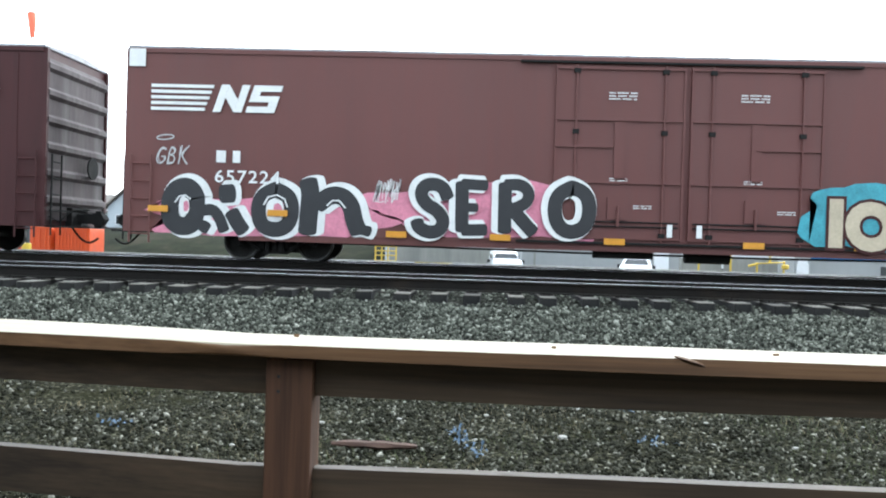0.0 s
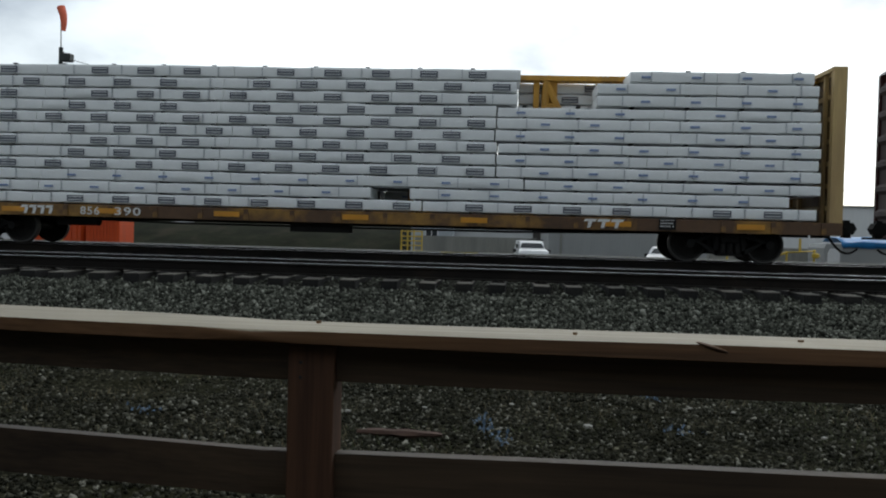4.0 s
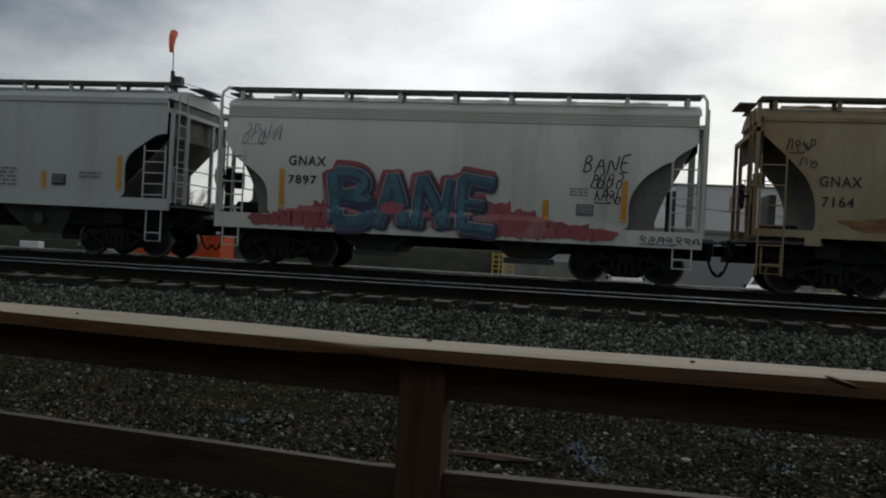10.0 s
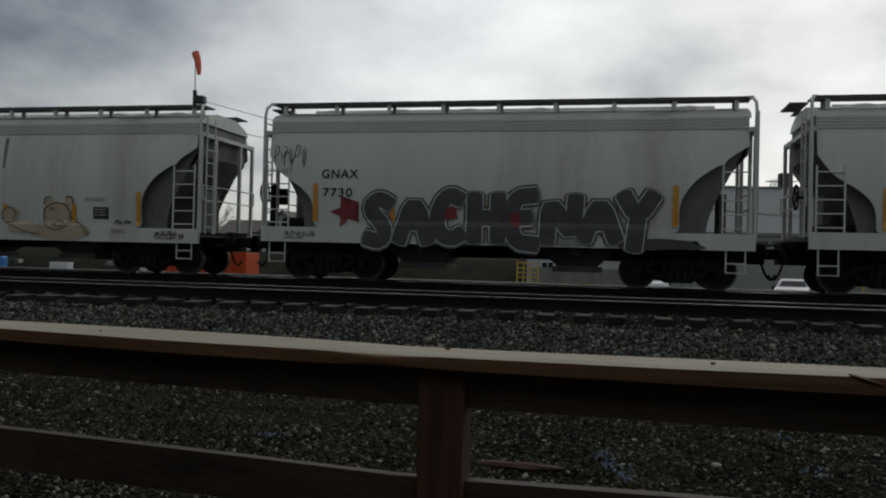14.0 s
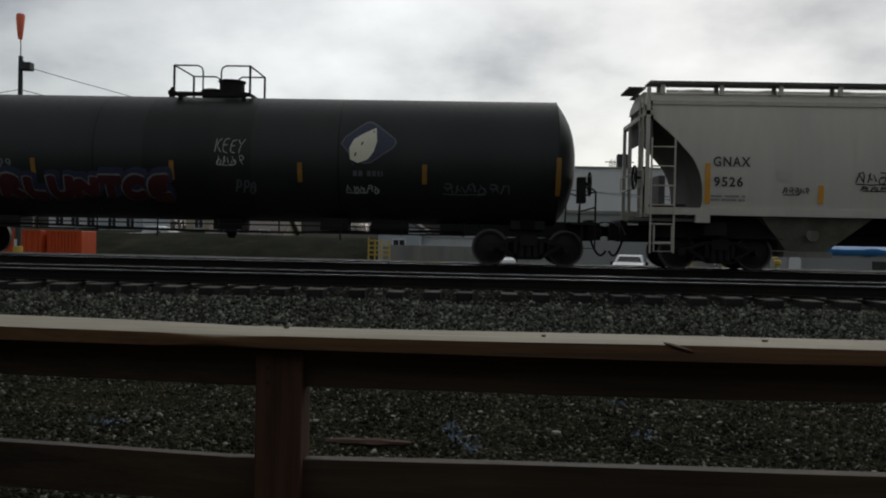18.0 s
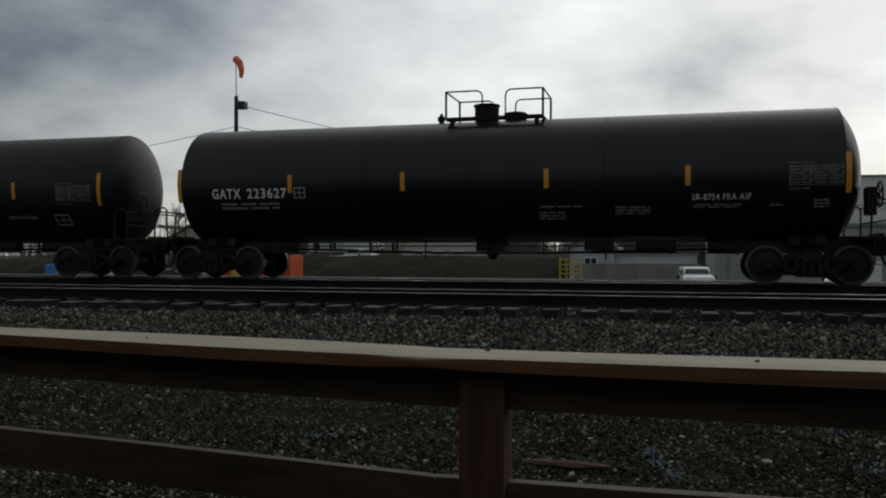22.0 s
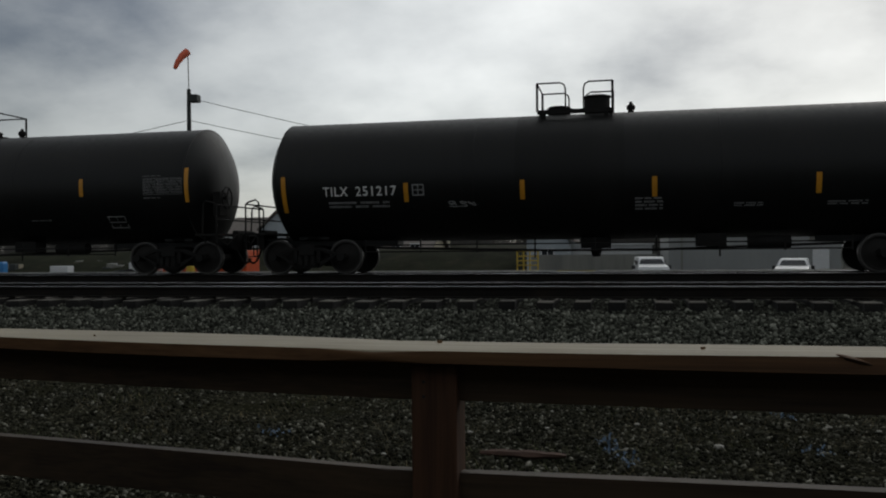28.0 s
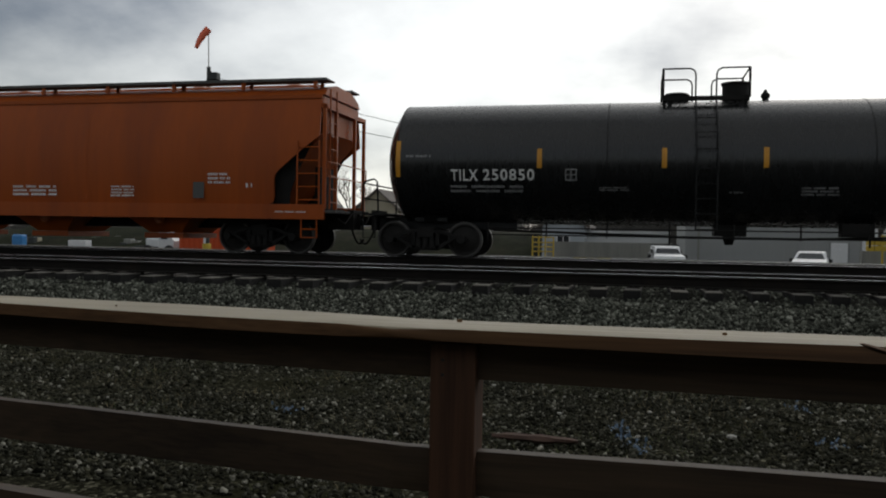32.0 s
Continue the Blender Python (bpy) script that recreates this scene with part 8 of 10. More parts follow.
hopper("pale grey covered hopper with striped blue graffiti", -148.9, M_HOP_GREY, "A", stripes=[(-3.96, 1.82, 0.87), (4.02, 1.63, 0.85), (-2.1, 1.5, 0.45), (0.2, 1.5, 0.45), (2.2, 1.5, 0.45)], sill=1.16,
       marks=[("t", -3.30, 2.53, "GNAX", 0.96, 0.23), ("t", -3.38, 2.07, "7887", 0.78, 0.23), ("f", -1.79, 2.3, 0.26, 0.23, M_HOP_GREY), ("f", 2.97, 1.52, 0.43, 0.3)]
             + [("p", -1.70, 1.56, M_PALEBLUE, "graffiti_panel", [(-1.10, -0.34), (1.20, -0.34), (0.95, 0.30), (-1.28, 0.30)], 0.002), ("p", -1.35, 0.98, M_PALEBLUE, "graffiti_panel", [(-1.1, -0.2), (1.1, -0.2), (1.02, 0.2), (-1.18, 0.2)], 0.002)]
             + [("p", -2.60 + 0.5 * k, 1.56, M_STRIPE, "graffiti_bar", [(0.06, -0.32), (0.22, -0.32), (-0.02, 0.26), (-0.18, 0.26)], 0.008) for k in range(5)]
             + [("p", -2.18 + 0.52 * k, 0.98, M_STRIPE, "graffiti_bar", [(0.0, -0.17), (0.16, -0.17), (0.06, 0.17), (-0.10, 0.17)], 0.008) for k in range(4)]
             + [("p", x, z, M_TANFADE, "graffiti_form", blob(0, 0, w, hh, sd, 24, 0.06), 0.004 + 0.002 * k) for k, (x, z, w, hh, sd) in enumerate(((1.80, 1.05, 1.75, 0.42, 70), (1.72, 1.44, 0.80, 0.72, 71), (1.46, 1.80, 0.26, 0.24, 72), (2.08, 1.84, 0.26, 0.24, 73), (0.32, 1.46, 0.50, 0.34, 74), (0.72, 1.12, 0.8, 0.30, 75), (1.80, 1.28, 0.46, 0.30, 76)))]
             + [("v", 0, 0, [(q, 0.028) for q in ([(1.36, 1.62), (1.32, 1.36), (1.48, 1.12), (1.80, 1.06), (2.06, 1.20), (2.12, 1.50), (1.98, 1.74), (1.66, 1.78), (1.36, 1.62)], [(1.36, 1.72), (1.38, 1.90), (1.56, 1.92)], [(1.98, 1.90), (2.16, 1.94), (2.20, 1.76)], [(1.62, 1.22), (1.80, 1.15), (1.98, 1.24), (1.80, 1.34), (1.62, 1.22)],
                             [(1.52, 1.58), (1.58, 1.66), (1.66, 1.58)], [(0.10, 1.36), (0.16, 1.60), (0.40, 1.66), (0.54, 1.48), (0.40, 1.32)], [(0.10, 1.34), (0.40, 1.18), (0.80, 1.02), (1.30, 0.96)], [(2.14, 1.40), (2.50, 1.20), (2.66, 0.92)])], ((M_BROWNLINE, 0.0, 0.0, 0.0),), "thin brown drawn outline", 0.012)]
             + [                ("s", -4.85, 2.9, 0.7, 0.4, M_DARKINK, 25, 4, 0.025), ("s", -3.3, 1.65, 0.7, 0.2, M_FADEDINK, 26, 5, 0.02), ("s", 3.6, 1.3, 0.5, 0.12, M_DARKINK, 27, 4, 0.02), ("s", 4.9, 1.0, 0.8, 0.18, M_DARKINK, 28, 5, 0.025),
                ("p", 0.1, 3.05, M_FADEDINK, "rust_streak", DRIP), ("b", 2.8, 1.85, 0.55, 0.1, 2), ("b", 3.5, 1.05, 0.4, 0.12, 2), ("b", -4.5, 1.02, 0.06, 0.14, 1)])
hopper("dirty cream covered hopper with black scrawled tags", -161.4, M_HOP_TAN, "B", half=5.56, stripes=[(-4.36, 1.96, 0.9), (4.26, 1.91, 0.85), (-1.86, 1.75, 0.4), (1.6, 1.7, 0.3)], sill=1.30,
       marks=[("t", -3.83, 2.45, "GNAX", 0.82, 0.22), ("t", -3.90, 2.0, "9526", 0.64, 0.22), ("f", -2.7, 2.17, 0.26, 0.24, M_HOP_TAN), ("s", -0.54, 2.15, 1.15, 0.3, M_DARKINK, 81, 5, 0.03), ("s", -0.5, 1.9, 1.0, 0.1, M_DARKINK, 82, 5, 0.025),
              ("v", 1.05, 1.92, tag_strokes("CARE", 1.35, 0.5, 0.030, 0.3), ((M_DARKINK, 0.0, 0.0, 0.0), (M_DARKINK, 0.0, 0.07, -0.03)), "doubled black marker tag"), ("s", 1.1, 1.65, 1.4, 0.12, M_DARKINK, 83, 3, 0.02), ("s", 2.58, 2.08, 1.4, 0.26, M_DARKINK, 84, 8, 0.035), ("s", -2.4, 1.82, 0.6, 0.16, M_DARKINK, 85, 5, 0.025),
              ("f", 2.76, 1.62, 0.35, 0.28), ("b", 3.55, 1.68, 0.6, 0.2, 3), ("b", 2.2, 1.55, 0.25, 0.1, 2), ("b", -3.9, 1.62, 0.75, 0.16, 2), ("p", 0.0, 3.2, M_HOP_RUST, "rust_patch", blob(0, 0, 0.25, 0.35, 86, 16, 0.3))])

tank("long black tank car with red graffiti and a leaf emblem", -176.9, 8.34, 1.5, 2.44, 6.9, (-1.42, 0.78), dull=True, paint=M_TANKDUSTY, dome_x=-0.05, stripe=stripes((-7.7, 7.84), (-4.23, -1.0, 1.96, 4.81), 2.05),
     marks=[("t", -6.21, 2.13, "ADMX", 0.80, 0.22, M_FAINT), ("t", -5.15, 2.14, "28429", 0.82, 0.22, M_FAINT), 
            ("w", -3.04, 1.62, "RLUNTCE", 4.1, 0.42, 0.21, ((M_NAVY, 0.17, 0.05, 0.10), (M_FAINT, 0.045, -0.012, 0.022), (M_DARKRED, 0.0, 0.0, 0.0))), ("h", 0.36, 2.62, "KEEY", 0.70, 0.32, 0.014, M_TAGWHITE, "thin white sprayed tag"), ("s", 0.36, 2.3, 0.65, 0.22, M_TAGWHITE, 93, 4, 0.018),
            ("b", 3.58, 2.0, 0.8, 0.22, 1, M_LOGO_DIM), ("s", 3.4, 1.72, 0.8, 0.2, M_DIMWHITE, 94, 5, 0.025), ("s", 6.0, 1.75, 1.6, 0.25, M_LOGO_DIM, 95, 6, 0.03), ("s", 0.7, 1.7, 0.5, 0.3, M_LOGO_DIM, 96, 3, 0.04)]
           + leaf(3.53, 2.74, M_LOGO_CREAM, M_NAVY))
tank("long black tank car with white sprayed tags", -195.03, 8.37, 1.5, 2.44, 6.75, (-0.45, 1.45), dull=True, dome_x=0.0, stripe=stripes((-8.0, 8.1), (-4.62, -1.49, 1.67, 4.81), 2.06),
     marks=[("t", -6.56, 2.05, "ADMX", 0.78, 0.23), ("t", -5.48, 2.06, "28350", 0.90, 0.23), ("b", -6.1, 1.72, 1.1, 0.18, 2), ("b", -6.4, 1.55, 0.3, 0.06, 1), ("f", -4.9, 1.85, 0.24, 0.22), ("h", 3.30, 1.72, "*NOYER", 1.45, 0.36, 0.032, M_TAGWHITE, "thin white sprayed tag"),
            ("h", 5.64, 1.96, "GEEC", 1.30, 0.36, 0.032, M_TAGWHITE, "rounded white sprayed tag"), ("h", 5.68, 1.95, "GEEC", 1.30, 0.30, 0.02, M_TAGWHITE, "inner line of the rounded tag"), ("s", 5.6, 1.72, 0.6, 0.14, M_DIMWHITE, 103, 4, 0.03), ("f", 6.56, 1.51, 0.54, 0.27), ("b", -1.0, 1.6, 0.35, 0.18, 3), ("b", 1.35, 1.6, 0.25, 0.16, 2, M_WHITE), ("b", 5.9, 1.5, 0.5, 0.06, 1), ("b", -4.5, 1.65, 0.4, 0.04, 1)]
           + table_marks(7.26, 2.13))
tank("long black tank car with white numbers", -213.34, 8.29, 1.5, 2.44, 6.85, (-1.05, 1.70), dome_x=0.0, shift=0.16, paint=M_TANKSEMI, stripe=stripes((-7.7, 8.0), (-4.64, -1.73, 1.69, 4.78), 2.37),
     marks=[("t", -6.38, 2.15, "GATX", 0.79, 0.25, M_WHITE, 0.02), ("t", -5.27, 2.15, "223627", 1.07, 0.25, M_WHITE, 0.02), ("f", -4.39, 2.15, 0.30, 0.27), ("t", 5.48, 1.90, "SR-8754 FRA AIP", 1.22, 0.13), ("b", 5.4, 1.7, 1.0, 0.1, 2), ("b", -5.75, 1.82, 1.6, 0.2, 2),
            ("b", 2.0, 1.72, 0.95, 0.06, 1), ("b", 1.8, 1.52, 0.6, 0.2, 3), ("b", 3.6, 1.62, 0.75, 0.2, 3), ("b", 7.5, 1.72, 0.3, 0.2, 3), ("b", 6.6, 1.7, 0.25, 0.06, 1)] + table_marks(7.37, 2.25))
tank("long black tank car with an orange panel", -231.2, 8.0, 1.5, 2.44, 6.85, (-0.82, 1.74), dome_x=0.15, shift=0.19, stripe=stripes((-7.4, 7.75), (-3.86, -1.03, 2.28, 5.07), 2.34),
     marks=[("t", -5.87, 2.07, "TILX", 0.70, 0.24, M_DIMWHITE, 0.012), ("t", -4.79, 2.07, "283611", 1.13, 0.24, M_DIMWHITE, 0.012), ("b", -5.2, 1.72, 1.5, 0.18, 2), ("f", -3.65, 2.07, 0.26, 0.24, M_DIMWHITE), ("p", 1.86, 2.15, M_REFL, "orange_panel", [(-0.34, -0.17), (0.34, -0.17), (0.34, 0.17), (-0.34, 0.17)]),
            ("b", 2.6, 1.85, 0.75, 0.4, 5), ("b", 5.2, 1.62, 0.9, 0.1, 2), ("b", 4.0, 1.6, 0.6, 0.08, 1), ("f", 6.45, 1.55, 0.46, 0.28, M_DIMWHITE)] + table_marks(6.95, 2.17))
YEL = M_BRIGHTYEL
lean = lambda quads: [[(u + 0.30 * v, v) for u, v in q] for q in quads]
bar = lambda a, b, c, d: [(a, c), (b, c), (b, d), (a, d)]
tank("long black tank car with a large yellow emblem", -249.1, 8.13, 1.5, 2.30, 6.8, (-1.28, 1.64), dome_low=True, shift=0.33, stripe=stripes((-7.85, 8.1), (-5.27, -1.45, 2.16, 5.1), 2.22),
     marks=[("t", -5.77, 1.85, "SHPX", 0.90, 0.22, M_WHITE, 0.02), ("t", -4.49, 1.85, "201234", 1.22, 0.22, M_WHITE, 0.02), ("b", -5.0, 1.53, 1.9, 0.18, 2), ("s", -2.75, 1.76, 1.1, 0.4, M_LOGO_DIM, 111, 6, 0.022), ("s", 0.76, 1.53, 1.0, 0.34, M_LOGO_DIM, 112, 6, 0.022), ("s", 3.81, 1.44, 1.1, 0.26, M_LOGO_DIM, 113, 7, 0.022),
            ("b", 3.9, 1.62, 1.1, 0.06, 1, M_DIMWHITE), ("f", 5.99, 1.46, 0.52, 0.28), ("b", 4.9, 1.5, 0.16, 0.14, 2), ("b", -6.6, 1.8, 0.12, 0.14, 1, M_DIMWHITE),
            ("p", 5.0, 2.33, YEL, "emblem_block", lean([[(-0.42, -0.39), (-0.18, -0.39), (0.12, 0.39), (-0.12, 0.39)], bar(0.121, 0.34, -0.39, 0.39), bar(-0.10, 0.12, -0.22, -0.08)])),
            ("p", 5.80, 2.33, YEL, "emblem_block", lean([bar(-0.30, 0.36, 0.22, 0.39), bar(-0.36, -0.14, -0.22, 0.219), bar(-0.30, 0.36, -0.39, -0.221), bar(0.14, 0.36, -0.22, 0.05), bar(-0.02, 0.139, -0.07, 0.05)])),
            ("p", 6.62, 2.33, YEL, "emblem_block", lean([bar(-0.36, -0.14, -0.39, 0.39), bar(-0.139, 0.30, 0.24, 0.39), bar(0.14, 0.36, 0.0, 0.239), bar(-0.139, 0.30, -0.15, -0.001)]))] + table_marks(7.54, 2.0))
tank("long black tank car with white numbers and a plain shell", -266.5, 8.05, 1.5, 2.30, 6.85, (-1.60, 0.52), dome_x=-0.05, shift=-0.10, stripe=stripes((-7.47, 7.75), (-4.43, -1.7, 1.22, 4.6), 1.93),
     marks=[("t", -6.16, 1.98, "TILX", 0.62, 0.22, M_WHITE, 0.015), ("t", -5.16, 1.98, "251217", 1.0, 0.23, M_WHITE, 0.015), ("f", -4.14, 1.98, 0.28, 0.26), ("b", -5.6, 1.65, 1.5, 0.18, 2), ("s", -3.1, 1.65, 0.7, 0.12, M_DIMWHITE, 121, 3, 0.02), ("b", 1.1, 1.55, 0.6, 0.3, 4),
            ("b", 3.2, 1.5, 0.6, 0.1, 2), ("b", 5.2, 1.5, 0.8, 0.1, 2), ("f", 6.3, 1.45, 0.42, 0.26, M_DIMWHITE)] + table_marks(6.71, 2.15))
tank("long black tank car with faded numbers", -284.23, 8.1, 1.5, 2.30, 6.75, (-1.27, 1.66), dome_x=-0.43, stripe=stripes((-7.7, 7.7), (-4.56, -1.40, 1.73, 4.77), 2.24),
     marks=[("t", -5.77, 1.72, "SHQX", 0.92, 0.21, M_DIMWHITE, 0.02), ("t", -4.70, 1.71, "10201", 0.87, 0.21, M_DIMWHITE, 0.02), ("f", -3.57, 1.7, 0.27, 0.23, M_DIMWHITE), ("b", -5.17, 1.48, 1.5, 0.1, 1), ("f", 5.62, 1.36, 0.49, 0.30, M_DIMWHITE), ("b", 3.43, 1.42, 0.6, 0.05, 1), ("b", 0.23, 3.55, 0.3, 0.08, 1)] + table_marks(7.05, 2.15))
tank("long black tank car with bold white numbers", -302.13, 8.1, 1.45, 2.28, 6.6, (-1.57, 0.68), dome_x=0.25, lad=True, shift=0.17, paint=M_TANKGLOSS, stripe=stripes((-7.42, 7.53), (-4.09, -1.35, 0.76, 4.12), 2.31),
     marks=[("t", -5.83, 1.93, "TILX", 0.64, 0.26, M_WHITE, 0.02), ("t", -4.80, 1.94, "250850", 1.19, 0.26, M_WHITE, 0.02), ("f", -3.38, 1.94, 0.26, 0.26), ("b", -5.32, 1.6, 1.7, 0.2, 2), ("b", -2.42, 1.62, 0.65, 0.1, 2), ("b", 1.88, 1.58, 0.75, 0.2, 3), ("b", 3.68, 1.55, 0.8, 0.3, 4),
            ("b", 5.08, 1.68, 0.8, 0.1, 2), ("b", 0.18, 1.55, 0.3, 0.06, 1), ("b", -6.92, 2.35, 0.6, 0.1, 1)] + table_marks(7.08, 2.15))
hopper("bright orange covered hopper", -319.4, M_HOP_ORG, "D", half=7.9, trucks=6.2, bays=3, sill=1.22, eave=3.86, top=4.30,
       marks=[("b", 2.62, 1.5, 0.66, 0.3, 4, M_WHITE), ("b", 5.30, 1.82, 0.6, 0.3, 3, M_WHITE), ("b", 0.04, 1.5, 1.3, 0.3, 3, M_WHITE), ("f", 4.75, 1.55, 0.3, 0.4, M_HOP_DARK), ("b", 6.10, 1.63, 0.16, 0.18, 1, M_WHITE), ("b", 7.20, 1.02, 0.8, 0.06, 1, M_WHITE)])
bpy_remove_tree(TRUCK)

# ---- the yard behind the train ----
YARD = -0.8
M_CONC = mat("stained_concrete", (0.24, 0.24, 0.215), 0.85, 0, 0.2, 1.2, (0.16, 0.16, 0.15), 0.4, 0.2, 20, streak=True)
M_CLAD = mat("pale_grey_cladding", (0.30, 0.31, 0.305), 0.6, 0, 0.06, 0.6, (0.28, 0.29, 0.29), 0.2, streak=True)
M_CLADW = mat("off_white_cladding", (0.66, 0.67, 0.67), 0.6, 0, 0.05, 0.4, (0.5, 0.5, 0.49), 0.2, streak=True)
M_ORANGE = mat("orange_container_paint", (0.56, 0.070, 0.007), 0.5, 0, 0.12, 1.0, (0.40, 0.07, 0.02), 0.3, streak=True)
M_VAN = mat("white_car_paint", (0.72, 0.73, 0.74), 0.25, 0, 0.04, 1.0)
M_GLASS = mat("dark_car_glass", (0.03, 0.035, 0.04), 0.08, 0, 0.1, 1.0)
M_RUBBER = mat("black_rubber", (0.02, 0.02, 0.02), 0.8, 0, 0.2, 5.0)
M_GAS = mat("yellow_pipe_paint", (0.55, 0.38, 0.035), 0.5, 0, 0.15, 2.0)
M_BLUE = mat("blue_tarpaulin", (0.035, 0.21, 0.50), 0.4, 0, 0.2, 1.5, (0.02, 0.12, 0.34), 0.3, 0.4, 4)
M_SOCK = mat("faded_windsock_fabric", (0.85, 0.17, 0.09), 0.7, 0, 0.2, 3.0)
M_POLE = mat("dark_painted_pole", (0.03, 0.035, 0.035), 0.6, 0, 0.3, 2.0)
M_BARK = mat("bare_winter_bark", (0.085, 0.07, 0.06), 0.9, 0, 0.3, 2.0)
M_SCRUB = mat("winter_scrub", (0.12, 0.115, 0.108), 0.95, 0, 0.4, 0.4, (0.16, 0.15, 0.135), 0.4, spec=0.1)
M_BANK = mat("mossy_bank", (0.017, 0.019, 0.010), 0.95, 0, 0.6, 0.5, (0.04, 0.034, 0.022), 0.35, 0.6, 6, spec=0.05)
M_HOUSE = mat("tan_siding", (0.38, 0.34, 0.25), 0.7, 0, 0.1, 1.0)
M_PALESIDE = mat("pale_blue_siding", (0.42, 0.46, 0.49), 0.7, 0, 0.08, 1.0)
M_ROOF = mat("weathered_shingles", (0.16, 0.14, 0.125), 0.9, 0, 0.25, 2.0)


def solid(name, label, category, boxes, material, bev=0.0, kind="", group=""):
    bm = B()
    for b in boxes:
        box(bm, *b)
    if bev:
        bevel(bm, bev)
    return tagged(part(name, bm, material), label, category, group, kind)


M_KERBYEL = mat("worn_kerb_paint", (0.34, 0.27, 0.05), 0.8, 0, 0.3, 3.0, (0.22, 0.21, 0.16), 0.5)
# kerb at the brow of the track bed, yellow over the yard entrance
solid("kerb", "pale concrete kerb along the far side of the tracks", "kerb", [(-120, 120, 26.1, 26.4, 0.7, 0.85)], M_CONC, kind="structure")
solid("painted_kerb", "yellow painted stretch of the kerb", "kerb", [(-1.95, -0.8, 26.06, 26.1, 0.76, 0.857)], M_KERBYEL, kind="structure")


def ribbed_wall(name, label, x0, x1, y, z0, z1, depth, material, step, roof=None):
    b = thing(name, label, "building")
    bm = B()
    box(bm, x0, x1, y, y + depth, z0, z1)
    w = part("wall", bm, material, b)
    bm = B()
    x = x0 + step / 2
    while x < x1:
        box(bm, x - 0.05, x + 0.05, y - 0.035, y, z0, z1 - 0.1)
        x += step
    tagged(part("cladding_ribs", bm, material, b), kind="stuff")
    bm = B()
    box(bm, x0 - 0.15, x1 + 0.15, y - 0.2, y + depth + 0.15, z1, z1 + 0.18)
    part("roof_edge", bm, roof or material, b)
    return b


wh = ribbed_wall("warehouse", "low pale grey metal warehouse with a white door", 2.85, 13.45, 55, YARD, 3.4, 12, M_CLAD, 0.62, M_CONC)
simple("door", [(11.35, 12.3, 54.93, 55.0, YARD, 1.30)], M_VAN, wh, "white steel door", 0.01)
simple("corner_trim", [(13.1, 13.45, 54.94, 55.0, YARD, 3.4)], M_VAN, wh)
simple("downpipe", [(3.6, 3.72, 54.88, 54.96, YARD, 3.3)], M_CONC, wh)
ribbed_wall("white_hall", "tall off-white industrial hall behind the warehouse", 8.2, 24.8, 98, YARD, 10.1, 30, M_CLADW, 2.4, M_CONC)
ribbed_wall("low_annex", "low off-white annex beside the tall hall", 24.9, 48, 98.4, YARD, 5.2, 24, M_CLADW, 2.4, M_CONC)
simple_hall = thing("roof_plant", "small lattice roof plant on the white hall", "roof unit")
bm = B()
for k in range(5):
    box(bm, 16.0 + 0.2 * k, 16.08 + 0.2 * k, 100, 100.1, 10.28, 11.2 + 0.15 * (k % 2))
box(bm, 15.7, 18.6, 99.9, 100.3, 10.28, 10.42)
box(bm, 15.5, 18.9, 100.0, 100.1, 11.0, 11.1)
part("frame", bm, M_POLE, simple_hall)
simple("cooling_unit", [(17.0, 18.2, 100.0, 101.2, 10.3, 12.0)], M_POLE, simple_hall, "dark boxed unit", 0.05)
ribbed_wall("long_shed", "long pale shed with a flat roof", -5.2, 2.2, 66, YARD, 1.72, 10, M_CLADW, 1.2)
solid("retaining_wall", "low stained concrete wall beside the yard drive", "wall", [(-5.5, 2.0, 52, 52.3, YARD, 1.12)], M_CONC, kind="structure")
solid("retaining_wall", "low concrete wall by the yellow pipework", "wall", [(13.6, 22, 47, 47.3, YARD, 1.0)], M_CONC, kind="structure")


def yellow_frame(x, y):
    t = thing("loading_ladder", "yellow steel ladder frame at the wall's end", "ladder")
    for i, (dx, h) in enumerate(((0.0, 1.5), (0.35, 1.45), (0.7, 1.45), (1.15, 1.4))):
        bm = B()
        rod(bm, (x + dx, y, YARD), (x + dx, y, h), 0.04)
        part("upright", bm, M_GAS, t)
    for z in (0.3, 0.6, 0.85, 1.1, 1.38):
        bm = B()
        rod(bm, (x, y, z), (x + 1.15, y, z), 0.03)
        part("rung", bm, M_GAS, t)


yellow_frame(-5.7, 46.5)


